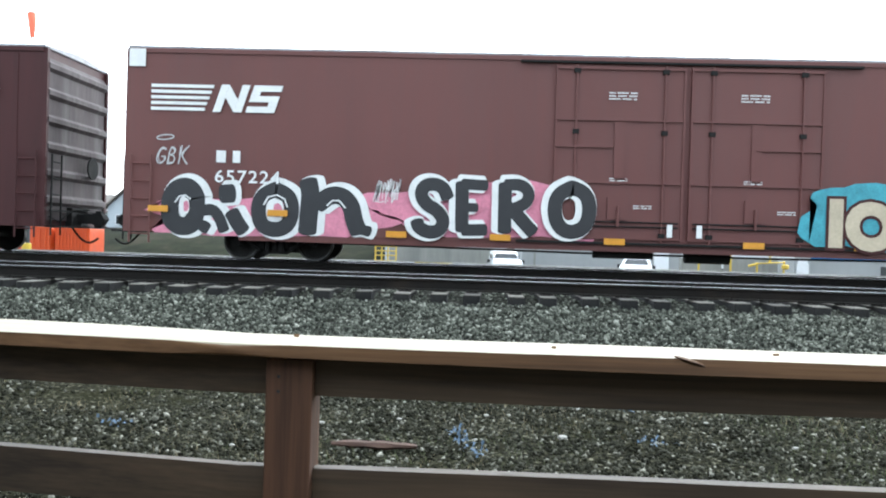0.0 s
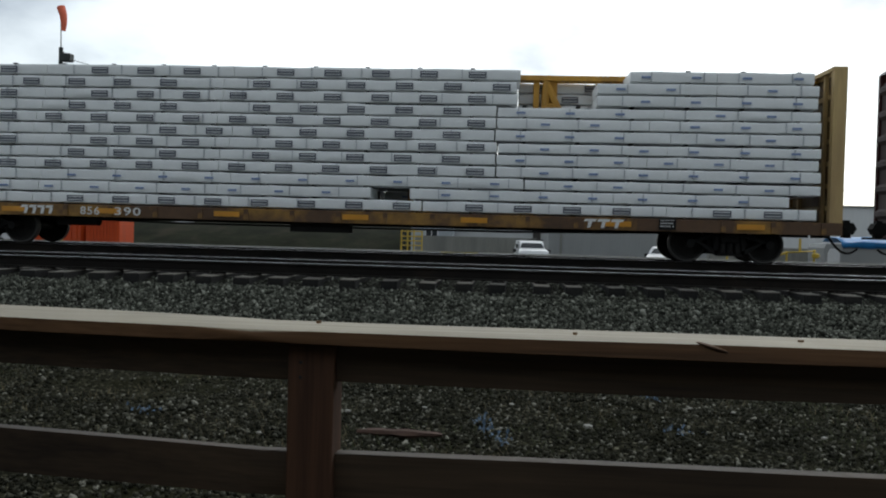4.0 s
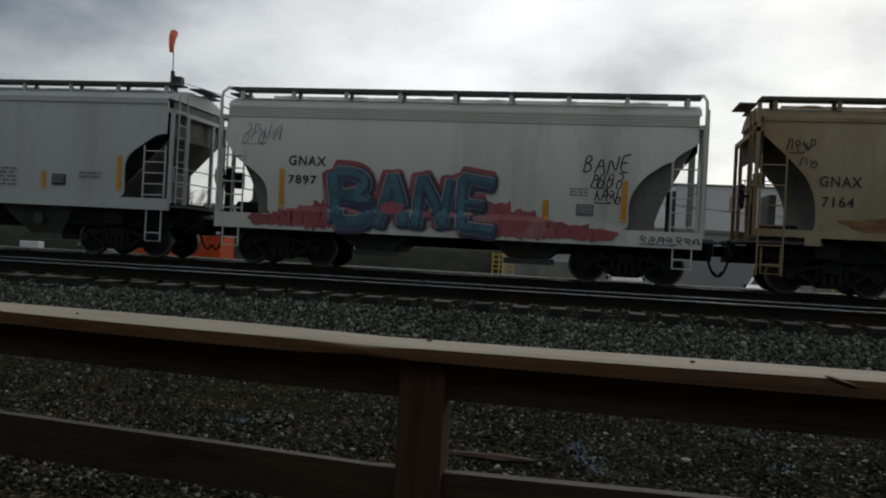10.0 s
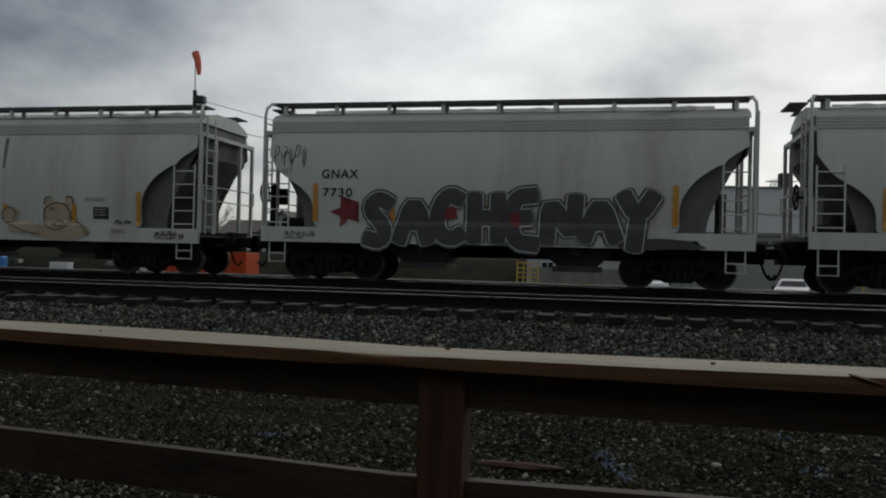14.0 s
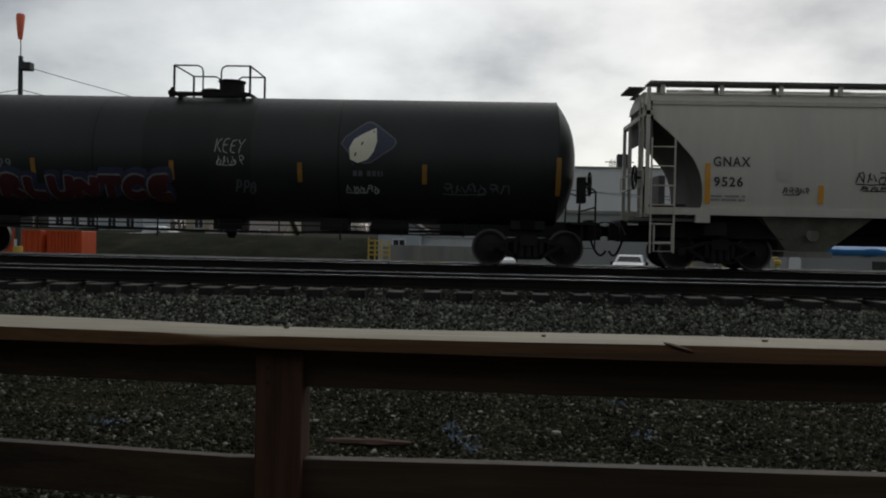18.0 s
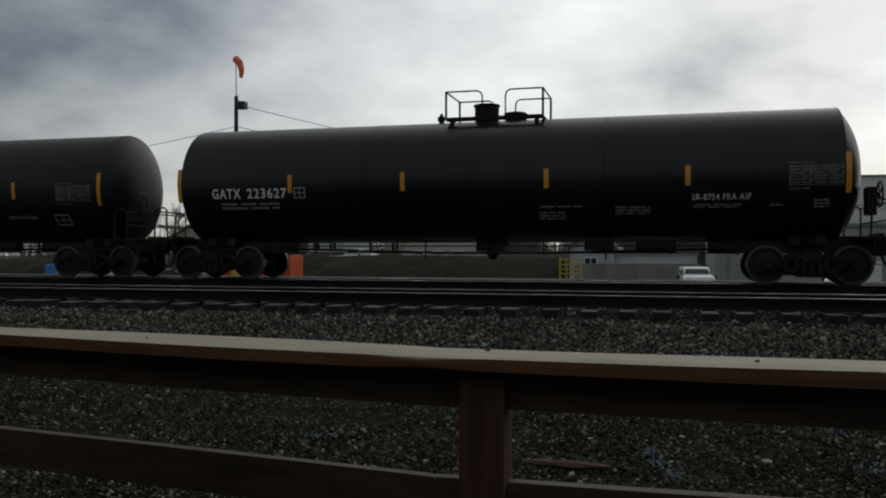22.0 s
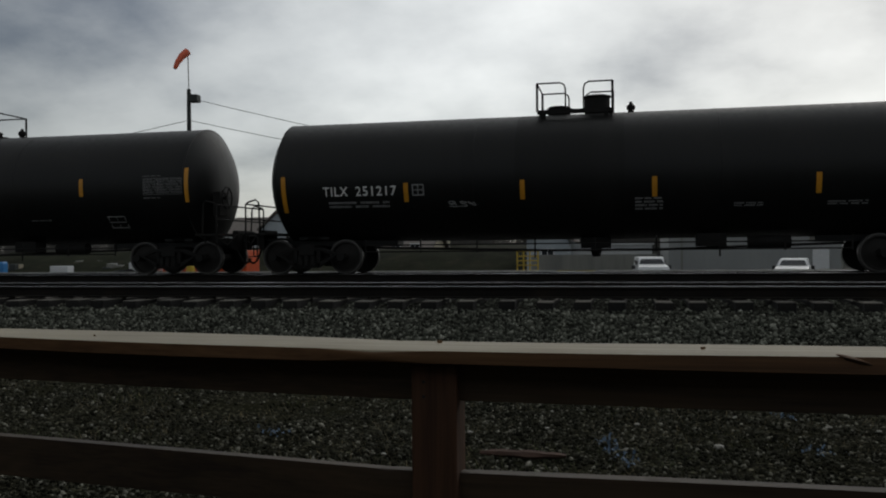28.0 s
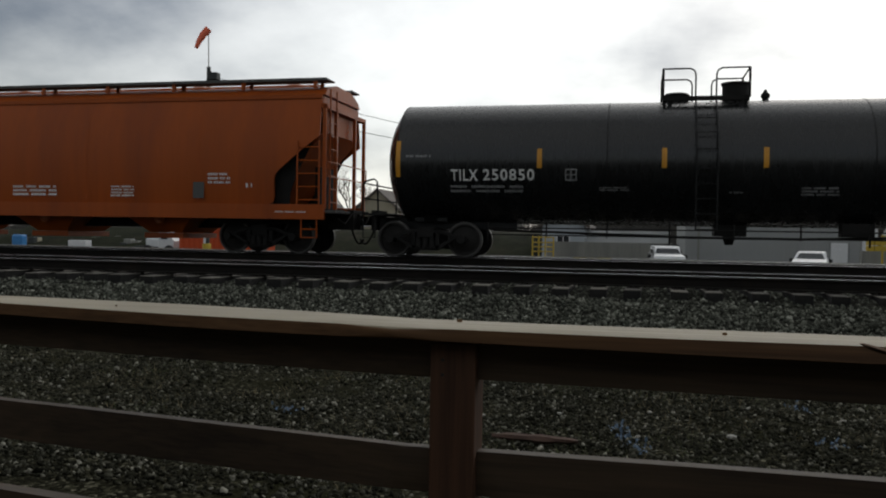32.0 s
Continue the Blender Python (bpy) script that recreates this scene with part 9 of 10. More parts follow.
def gas_pipes():
    t = thing("gas_pipework", "yellow painted gas pipework with a relief stack", "pipework")
    for pts in ([(13.7, 42, YARD), (13.7, 42, 0.85), (15.0, 42, 0.95), (15.0, 42, YARD)], [(14.35, 42.1, 0.9), (14.35, 42.1, 1.55)], [(11.9, 46, YARD), (11.9, 46, 1.72), (13.6, 46, 1.72), (13.6, 46, YARD)], [(13.3, 42, 0.72), (13.75, 42, 0.85)]):
        bm = B()
        pipe(bm, pts, 0.06, 8)
        for p in pts[1:-1]:
            lathe(bm, [(-0.07, 0.03), (-0.03, 0.075), (0.03, 0.075), (0.07, 0.03)], "z", p, 10)
        part("pipe", bm, M_GAS, t, smooth=True)
    bm = B()
    lathe(bm, [(0.55, 0.1), (0.6, 0.18), (0.75, 0.18), (0.8, 0.1)], "z", (15.05, 41.95, 0.05), 14)
    part("valve", bm, M_GAS, t)
    c = thing("pallet_stack", "yellow crates stacked on the wall", "crates")
    rnd = random.Random(4)
    for k in range(10):
        x = 11.55 + (k % 5) * 0.36
        z = 0.95 + (k // 5) * 0.3
        simple("crate", [(x, x + 0.33, 47.4, 47.75, z, z + 0.27)], M_GAS, c, "", 0.02)
    return t


gas_pipes()
solid("wall_block", "concrete block under the yellow crates", "block", [(11.3, 13.5, 47.35, 47.9, YARD, 0.95)], M_CONC)


def blue_container():
    t = thing("covered_container", "grey container under a blue tarpaulin", "container")
    simple("body", [(17.1, 22.4, 44, 46.4, YARD, 1.18)], M_CLAD, t, "grey container body", 0.03)
    bm = B()
    n = 20
    top = []
    for j in range(5):
        row = []
        for i in range(n + 1):
            x = 17.0 + 5.5 * i / n
            y = 43.93 + 2.55 * j / 4
            edge = 0.22 if j in (0, 4) else 0.0
            row.append(bm.verts.new((x, y, 1.66 + 0.12 * noise.noise((x * 0.9, y, 2)) - edge)))
        top.append(row)
    skirt = [bm.verts.new((v.co.x, 43.9, 1.15 + 0.1 * noise.noise((v.co.x * 1.5, 0, 0)))) for v in top[0]]
    for i in range(n):
        bm.faces.new((skirt[i], skirt[i + 1], top[0][i + 1], top[0][i]))
        for j in range(4):
            bm.faces.new((top[j][i], top[j][i + 1], top[j + 1][i + 1], top[j + 1][i]))
    ob = part("tarpaulin", bm, M_BLUE, t, "rumpled blue tarpaulin", smooth=True)
    so = ob.modifiers.new("thick", "SOLIDIFY")
    so.thickness = 0.03
    simple("vent", [(20.6, 21.6, 43.94, 44.0, 0.1, 0.85)], M_POLE, t, "dark louvred vent")
    b = thing("site_cabin", "pale arched cabin doorway beside the container", "cabin")
    prof = [(16.1, YARD), (17.0, YARD), (17.0, 1.1), (16.9, 1.32), (16.2, 1.32), (16.1, 1.1)]
    bm = B()
    prism(bm, prof, 43.7, 46)
    part("shell", bm, M_CLAD, b)
    bm = B()
    prism(bm, [(16.25, YARD), (16.85, YARD), (16.85, 0.85), (16.72, 1.08), (16.38, 1.08), (16.25, 0.85)], 43.66, 43.7)
    part("door_panel", bm, M_VAN, b, "white arched door")


blue_container()


M_SCREEN = mat("dark_windscreen", (0.03, 0.034, 0.038), 0.25, 0, 0.1, 3.0, spec=0.3)


def vehicle(name, label, x, y, z, yaw, van=False, paint=None, size=1.0):
    """A pickup or a van that faces the tracks."""
    t = thing(name, label, "vehicle", "", pose(x, y, z, 0, 0, yaw) @ Matrix.Scale(size, 4))
    paint = paint or M_VAN
    bm = B()
    # side profile along -y (nose), extruded across x
    if van:
        prof = [(-2.3, 0.45), (-2.35, 1.0), (-2.15, 1.36), (-1.15, 1.47), (-0.72, 1.84), (-0.5, 1.95), (2.4, 1.95), (2.5, 1.6), (2.5, 0.45)]
    else:
        prof = [(-2.75, 0.5), (-2.8, 1.0), (-2.65, 1.28), (-1.15, 1.42), (-0.65, 1.80), (-0.4, 1.88), (0.75, 1.88), (1.0, 1.2), (2.8, 1.2), (2.85, 0.55)]
    prism_x(bm, prof, -0.97, 0.97)
    for v in bm.verts:
        if v.co.z > 1.45:
            v.co.x *= 0.80
    bevel(bm, 0.05, 2)
    part("body", bm, paint, t, smooth=True)
    a, b, c, d = (-1.10, 1.50, -0.74, 1.80) if van else (-1.12, 1.45, -0.69, 1.75)
    bm = B()
    dn = Vector((0, -0.9, 0.75)).normalized() * 0.03
    vs = [(-0.78, a, b), (0.78, a, b), (0.64, c, d), (-0.64, c, d)]
    f = [bm.verts.new(Vector(p) + dn) for p in vs]
    g = [bm.verts.new(Vector(p) - dn) for p in vs]
    bm.faces.new(f)
    bm.faces.new(g[::-1])
    for i in range(4):
        j = (i + 1) % 4
        bm.faces.new((f[i], g[i], g[j], f[j]))
    part("windscreen", bm, M_SCREEN, t)
    for s in (-1, 1):
        simple("side_window", [(s * 0.90 - 0.012, s * 0.90 + 0.012, -0.5, 0.6, 1.46, 1.74)], M_GLASS, t)
        bm = B()
        box(bm, s * 1.12 - 0.10, s * 1.12 + 0.10, -0.95, -0.85, 1.2, 1.42)
        part("mirror", bm, M_RUBBER, t)
        simple("headlight", [(s * 0.75 - 0.15, s * 0.75 + 0.15, -2.4 if van else -2.84, -2.3 if van else -2.74, 0.8, 1.0)], M_GLASS, t)
        for k in (-1, 1):
            bm = B()
            lathe(bm, [(s * 0.85 - 0.11, 0.34), (s * 0.85 - 0.11, 0.36), (s * 0.85 + 0.11, 0.36), (s * 0.85 + 0.11, 0.34)], "x", (0, k * 1.65, 0.37), 18)
            part("wheel", bm, M_RUBBER, t)
    simple("grille", [(-0.5, 0.5, -2.42 if van else -2.86, -2.36 if van else -2.8, 0.62, 0.95)], M_RUBBER, t)
    if van:
        simple("roof_rack", [(-0.8, 0.8, -0.2 + 0.6 * k, -0.14 + 0.6 * k, 2.0, 2.05) for k in range(5)], M_POLE, t)
    return t


vehicle("white_van", "white work van parked by the warehouse", 1.5, 48.2, YARD + 0.12, 4, van=True, size=0.86)
vehicle("pickup_truck", "white pickup truck parked by the warehouse", 9.1, 48.6, YARD + 0.05, -14, size=0.86)
vehicle("white_car", "white car parked beyond the orange container", -29.5, 78, 0.35, 80, van=False)


def dumpster(x0, x1, y):
    t = thing("orange_container", "orange steel roll-off container", "container")
    simple("body", [(x0, x1, y, y + 2.4, YARD + 0.15, 1.58)], M_ORANGE, t, "orange steel body", 0.03)
    n = 9
    bm = B()
    for i in range(n):
        x = x0 + 0.3 + (x1 - x0 - 0.6) * i / (n - 1)
        box(bm, x - 0.06, x + 0.06, y - 0.08, y, YARD + 0.2, 1.60)
    pieces("rib", bm, M_ORANGE, t)
    simple("top_rail", [(x0 - 0.03, x1 + 0.03, y - 0.1, y, 1.48, 1.62)], M_ORANGE, t)
    simple("skid", [(x0 + 0.2, x1 - 0.2, y + 0.4, y + 0.6, YARD, YARD + 0.15), (x0 + 0.2, x1 - 0.2, y + 1.8, y + 2.0, YARD, YARD + 0.15)], M_BLACK, t)


dumpster(-35.3, -31.2, 60)
dumpster(-31.0, -28.4, 60.4)


def work_truck():
    t = thing("dump_truck", "white-cabbed work truck with dark body", "truck", "", pose(-38, 62, YARD))
    bm = B()
    prism(bm, [(0.3, 0.7), (1.7, 0.7), (1.75, 1.35), (1.45, 1.5), (1.2, 2.2), (0.3, 2.25)], -1.1, 1.1)
    bevel(bm, 0.05)
    part("cab", bm, M_VAN, t, "white cab")
    simple("bonnet", [(-0.9, 0.3, -1.0, 1.0, 0.8, 1.5)], M_VAN, t, "", 0.08)
    simple("window", [(0.55, 1.15, -1.13, -1.10, 1.45, 2.0)], M_GLASS, t)
    simple("chassis", [(-1.6, 1.9, -0.5, 0.5, 0.55, 0.8)], M_BLACK, t)
    simple("plough_arm", [(-1.9, -0.8, -0.9, -0.7, 0.6, 0.9), (-2.2, -1.8, -1.2, 1.2, 0.2, 0.8)], M_POLE, t)
    for x in (-0.7, 1.3):
        bm = B()
        lathe(bm, [(-1.15, 0.48), (-0.85, 0.5), (0.85, 0.5), (1.15, 0.48)], "y", (x, 0, 0.5), 18)
        part("wheel", bm, M_RUBBER, t)


work_truck()


def small_yard_things():
    a = thing("blue_tank", "small blue tank among yard clutter", "tank", "", pose(-51.6, 62, YARD))
    simple("body", [(-0.5, 0.5, -0.4, 0.4, 0.2, 1.6)], M_BLUE, a, "", 0.12)
    simple("legs", [(-0.45, -0.35, -0.3, -0.2, 0, 0.2), (0.35, 0.45, -0.3, -0.2, 0, 0.2)], M_BLACK, a)
    b = thing("white_cabinet", "low white cabinet on the yard", "cabinet", "", pose(-45.7, 62, YARD))
    simple("body", [(-0.85, 0.85, -0.4, 0.4, 0, 1.22)], M_VAN, b, "", 0.04)
    rnd = random.Random(8)
    for k in range(9):
        x = -58 + 1.7 * k + rnd.uniform(-0.4, 0.4)
        t = thing("scrap_pile", "dark scrap heap on the yard", "scrap", "yard clutter", pose(x, 70 + rnd.uniform(-3, 3), YARD))
        for q in range(5):
            u, v, w = rnd.uniform(-0.7, 0.7), rnd.uniform(-0.5, 0.5), rnd.uniform(0.5, 1.6)
            simple("scrap_block", [(u - 0.35, u + 0.35, v - 0.3, v + 0.3, 0, w)], (M_CONC, M_POLE, M_CLAD, M_HOUSE)[(k + q) % 4], t, "", 0.05)
    for k, x in enumerate((-60, -54, -49)):
        vehicle("parked_van", "pale van parked at the far end of the yard", x, 85, YARD + 0.5, 70 + 20 * k, van=True, paint=M_CLADW)


small_yard_things()


def lamp_pole():
    t = thing("lamp_pole", "dark steel pole with floodlight, mast and yellow base", "lamp pole", "", pose(-30.15, 55, YARD))
    h = 13.1 - YARD
    bm = B()
    lathe(bm, [(0, 0.20), (h * 0.5, 0.17), (h, 0.14)], "z", (0, 0, 0), 14)
    part("pole", bm, M_POLE, t, smooth=True)
    bm = B()
    lathe(bm, [(0, 0.30), (1.25, 0.30), (1.3, 0.26)], "z", (0, 0, 0), 14)
    part("base_guard", bm, M_GAS, t, "yellow base guard")
    simple("guard_plate", [(-0.08, 0.08, -0.34, -0.30, 1.3, 1.75)], M_VAN, t)
    simple("floodlight", [(0.1, 0.78, -0.3, 0.3, h - 0.95, h - 0.42)], M_POLE, t, "dark boxed floodlight", 0.04)
    simple("bracket", [(-0.1, 0.2, -0.06, 0.06, h - 0.4, h - 0.3)], M_POLE, t)
    bm = B()
    rod(bm, (0, 0, h), (-0.05, 0, h + 2.75), 0.035, 8)
    part("mast", bm, M_CONC, t, "thin pale mast")
    wires = thing("overhead_wires", "thin overhead wires strung from the pole", "wires")
    for a, b, sag in (((-30.15, 55, 10.9), (-110, 70, 9.6), 2.2), ((-30.15, 55, 10.9), (40, 75, 6.5), 3.0), ((-29.8, 55, 12.4), (30, 95, 6.2), 2.0)):
        bm = B()
        pts = [Vector(a).lerp(Vector(b), k / 24) - Vector((0, 0, sag * 4 * (k / 24) * (1 - k / 24))) for k in range(25)]
        pipe(bm, pts, 0.022, 5)
        part("wire", bm, M_POLE, wires)


lamp_pole()
SOCK = thing("windsock", "faded orange-red windsock fluttering on its mast", "windsock", "", pose(-30.2, 55, 15.8))


def windsock():
    """Three tapering rings of cloth along x; the tail pieces hang and swing."""
    segs = []
    parent = SOCK
    for k, (a, b, r0, r1) in enumerate(((0.0, 0.55, 0.27, 0.24), (0.0, 0.55, 0.24, 0.19), (0.0, 0.5, 0.19, 0.13))):
        bm = B()
        lathe(bm, [(a, r0), ((a + b) / 2, (r0 + r1) / 2 + 0.01), (b + 0.05, r1), (b + 0.03, r1 - 0.015), (a + 0.01, r0 - 0.015)], "x", (0, 0, 0), 16)
        o = part("sleeve" if k == 0 else "tail", bm, M_SOCK, parent, smooth=True)
        o.location = (0, 0, 0) if k == 0 else (0.55, 0, 0)
        segs.append(o)
        parent = o
    return segs


SOCK_SEGS = windsock()


# ---- bank, houses and winter trees ----
def bank():
    bm = B()
    n, m = 60, 8
    rows = []
    for j in range(m + 1):
        row = []
        for i in range(n + 1):
            x, y = -75 + 69 * i / n, 64 + 4.2 * j
            z = YARD + (2.15 if -60 < x < -8 else 1.6) * min(1, j / 2) + 0.35 * noise.noise((x * 0.25, y * 0.25, 1)) + 0.12 * j * 0.6
            row.append(bm.verts.new((x, y, z)))
        rows.append(row)
    for j in range(m):
        for i in range(n):
            bm.faces.new((rows[j][i], rows[j][i + 1], rows[j + 1][i + 1], rows[j + 1][i])).smooth = True
    tagged(part("grass_bank", bm, M_BANK), "dull mossy bank behind the yard", "bank", kind="structure")


bank()


def house(x0, x1, y, base, eave, ridge, wall, gable_front=False, wins=3, label="tan suburban house with a shingled roof behind the yard"):
    t = thing("house", label, "house")
    bm = B()
    d = 8
    if gable_front:
        prism(bm, [(x0, base), (x1, base), (x1, eave), ((x0 + x1) / 2, ridge), (x0, eave)], y, y + d)
    else:
        prism_x(bm, [(y, base), (y + d, base), (y + d, eave), (y + d / 2, ridge), (y, eave)], x0, x1)
    part("wall", bm, wall, t)
    for s in (-1, 1):
        bm = B()
        if gable_front:
            xm = (x0 + x1) / 2
            e = x0 - 0.4 if s < 0 else x1 + 0.4
            prism(bm, [(e, eave - 0.25), (xm, ridge + 0.05), (xm, ridge + 0.25), (e, eave)], y - 0.4, y + d + 0.4)
        else:
            ym = y + d / 2
            e = y - 0.4 if s < 0 else y + d + 0.4
            prism_x(bm, [(e, eave - 0.2), (ym, ridge + 0.05), (ym, ridge + 0.22), (e, eave)], x0 - 0.4, x1 + 0.4)
        part("roof", bm, M_ROOF, t, "brown-grey shingled roof")
    for k in range(wins):
        x = x0 + (x1 - x0) * (k + 0.7) / (wins + 0.4)
        w = simple("window", [(x - 0.5, x + 0.5, y - 0.05, y - 0.01, base + 1.2, base + 2.3)], M_VAN, t, "white framed window")
        simple("pane", [(x - 0.42, x - 0.03, y - 0.07, y - 0.052, base + 1.28, base + 2.22), (x + 0.03, x + 0.42, y - 0.07, y - 0.052, base + 1.28, base + 2.22)], M_GLASS, w)


house(-7.0, -3.9, 63, YARD, 2.25, 3.1, M_PALESIDE, True, 1, "small pale gabled shed beside the yard drive")
house(-39.5, -34.8, 88, 0.9, 4.0, 6.2, M_PALESIDE, True, 2, "pale blue gabled house with white window frames")
house(-30.2, -25.5, 88, 0.9, 4.0, 6.0, M_HOUSE, True, 2)
house(-26.8, -20.0, 90, 0.9, 3.9, 5.75, M_HOUSE, False, 3)
house(-24.5, -18.0, 78, -0.2, 1.6, 3.2, M_HOUSE, False, 3)
house(-47.0, -41.0, 92, 0.9, 3.6, 5.4, M_CLADW, False, 3)
house(-62.0, -55.0, 96, 0.9, 3.8, 5.6, M_HOUSE, True, 2)


def bare_tree(x, y, base, h, seed):
    """A leafless tree: trunk, limbs and a haze of twigs."""
    rnd = random.Random(seed)
    t = thing("bare_tree", "leafless winter tree with fine dark twigs", "tree", "winter trees", pose(x, y, base))
    trunk, limbs, twigs = B(), B(), B()

    def grow(bm, p, d, ln, r, depth):
        q = p + d * ln
        target = trunk if depth == 0 else (limbs if depth < 3 else twigs)
        u = d.orthogonal().normalized()
        w = d.cross(u)
        k = 6 if depth == 0 else (4 if depth < 3 else 3)
        ra = [target.verts.new(p + (u * math.cos(2 * math.pi * i / k) + w * math.sin(2 * math.pi * i / k)) * r) for i in range(k)]
        rb = [target.verts.new(q + (u * math.cos(2 * math.pi * i / k) + w * math.sin(2 * math.pi * i / k)) * r * 0.65) for i in range(k)]
        for i in range(k):
            j = (i + 1) % k
            target.faces.new((ra[i], ra[j], rb[j], rb[i]))
        if depth >= 5:
            return
        for _ in range(3 if depth else 4):
            nd = (d + Vector((rnd.uniform(-0.75, 0.75), rnd.uniform(-0.75, 0.75), rnd.uniform(-0.15, 0.55)))).normalized()
            grow(bm, p + d * ln * rnd.uniform(0.6, 1.0), nd, ln * rnd.uniform(0.58, 0.78), r * 0.55, depth + 1)

    grow(trunk, Vector((0, 0, 0)), Vector((rnd.uniform(-0.05, 0.05), 0, 1)).normalized(), h * 0.33, h * 0.018, 0)
    part("trunk", trunk, M_BARK, t)
    tagged(part("branch", limbs, M_BARK, t), kind="stuff")
    part("crown", twigs, M_BARK, t)
    return t


bare_tree(17.9, 70, YARD, 9.2, 11)
bare_tree(19.4, 71, YARD, 10.2, 12)
protos = [bare_tree(-64, 122, 0.5, 12.5, 1), bare_tree(-39.7, 120, 0.5, 10.5, 2), bare_tree(30, 140, 0.0, 17, 3)]
rnd_t = random.Random(9)
for x, y, s in ((-60, 125, 0.9), (-56, 118, 0.8), (-45, 128, 0.95), (-35.7, 138, 1.0), (-31, 132, 0.8), (-25, 112, 0.75), (-21, 140, 0.9), (-12, 145, 0.85), (-6, 150, 0.9), (2, 150, 0.95), (6, 146, 0.8), (44, 140, 1.1), (52, 150, 1.1), (-72, 130, 1.0), (-80, 126, 0.9), (-15, 120, 0.6), (-28, 108, 0.7)):
    c = copy_thing(protos[rnd_t.randrange(3)], pose(x, y, 0.4, 0, 0, rnd_t.uniform(0, 360)))
    c.scale = (s * 0.85, s * 0.85, s * 0.85)


def scrub():
    """The far thicket along the horizon: thousands of thin upright stems with forked twigs, joined."""
    rs = np.random.RandomState(4)
    n = 6200
    x = np.concatenate([rs.uniform(-130, 8, 5000), rs.uniform(-16, 13, 1200)])
    y = rs.uniform(140, 178, n)
    h = 4.6 + 2.0 * np.sin(x * 0.13) + 1.2 * np.sin(x * 0.41 + 1) + rs.uniform(-3.0, 3.0, n) + 3.4 * np.exp(-((x + 2) / 12) ** 4)
    lean = rs.uniform(-0.9, 0.9, n)
    quads = []
    for f0, f1, w0, w1, dx0, dx1 in ((0.0, 1.0, 0.085, 0.02, 0.0, 1.0), (0.35, 0.92, 0.045, 0.015, 0.35, 1.9), (0.45, 0.98, 0.045, 0.012, 0.45, -0.9), (0.6, 0.95, 0.03, 0.01, 0.6, 2.4), (0.15, 0.6, 0.05, 0.02, 0.15, -1.2)):
        za, zb = -0.8 + (h + 0.8) * f0, -0.8 + (h + 0.8) * (f1 + rs.uniform(-0.12, 0.05, n))
        xa, xb = x + lean * dx0, x + lean * dx1 + rs.uniform(-0.4, 0.4, n)
        quads.append(np.stack([np.stack([xa - w0, y, za], -1), np.stack([xa + w0, y, za], -1), np.stack([xb + w1, y + 0.3, zb], -1), np.stack([xb - w1, y + 0.3, zb], -1)], 1))
    v = np.concatenate(quads)
    me = bpy.data.meshes.new("scrub")
    me.from_pydata(v.reshape(-1, 3).tolist(), [], (np.arange(len(v))[:, None] * 4 + np.arange(4)).tolist())
    me.materials.append(M_SCRUB)
    tagged(new("thicket", me), "grey-brown winter thicket along the horizon", "thicket", kind="stuff")


def yard_lights():
    t = thing("floodlight_post", "slim post with two floodlights at the yard's edge", "lamp post", "", pose(LX, 75, YARD))
    bm = B()
    rod(bm, (0, 0, 0), (0, 0, LH), 0.16, 10)
    part("post", bm, M_CLAD, t)
    for k in (-1, 1):
        simple("floodlight", [(min(k * 0.15, k * 1.15), max(k * 0.15, k * 1.15), -0.3, 0.3, LH, LH + 0.75)], M_POLE, t, "dark floodlight head", 0.08)
    for x, top, r in BOLLARDS:
        p = thing("dark_pole", "plain dark timber pole behind the yard", "pole", "dark poles", pose(x, 74, YARD))
        bm = B()
        rod(bm, (0, 0, 0), (0, 0, top - YARD), r, 10)
        part("shaft", bm, M_POLE, p)


LX, LH = -8.17, 8.06
BOLLARDS = ((-7.05, 6.54, 0.27), (-6.68, 5.71, 0.22))
yard_lights()
scrub()


# ---- litter and weeds on the lineside ----
M_LITTER = mat("faded_blue_plastic", (0.08, 0.135, 0.21), 0.6, 0, 0.3, 9.0)
M_PALESTONE = mat("pale_stone", (0.36, 0.35, 0.31), 0.8, 0, 0.2, 9.0)
M_BARKCHIP = mat("rotten_timber", (0.075, 0.042, 0.03), 0.9, 0, 0.4, 12.0)
M_WEED = mat("dry_weeds", (0.16, 0.13, 0.07), 0.9, 0, 0.4, 3.0, spread=0.8)
M_GREENWEED = mat("short_green_weeds", (0.07, 0.085, 0.03), 0.9, 0, 0.4, 3.0, spread=0.8)


def shred(x, y, n, w, seed):
    rnd = random.Random(seed)
    t = thing("plastic_scrap", "shredded scrap of faded blue plastic on the gravel", "litter", "blue litter", pose(x, y, 0.03))
    bm = B()
    for _ in range(n):
        p = Vector((rnd.gauss(0, w * 0.4), rnd.gauss(0, w * 0.3), rnd.uniform(0.0, 0.05)))
        a = rnd.uniform(0, 6.28)
        ln = rnd.uniform(0.015, 0.05)
        d = Vector((math.cos(a), math.sin(a), rnd.uniform(-0.2, 0.5))) * ln
        o = Vector((-math.sin(a), math.cos(a), rnd.uniform(-0.4, 0.4))) * rnd.uniform(0.004, 0.010)
        mid = p + d * 0.5 + Vector((0, 0, rnd.uniform(0, 0.03)))
        v = [bm.verts.new(q) for q in (p - o, p + o, mid + o, mid - o, p + d + o, p + d - o)]
        bm.faces.new((v[0], v[1], v[2], v[3]))
        bm.faces.new((v[3], v[2], v[4], v[5]))
    pieces("strip", bm, M_LITTER, t)


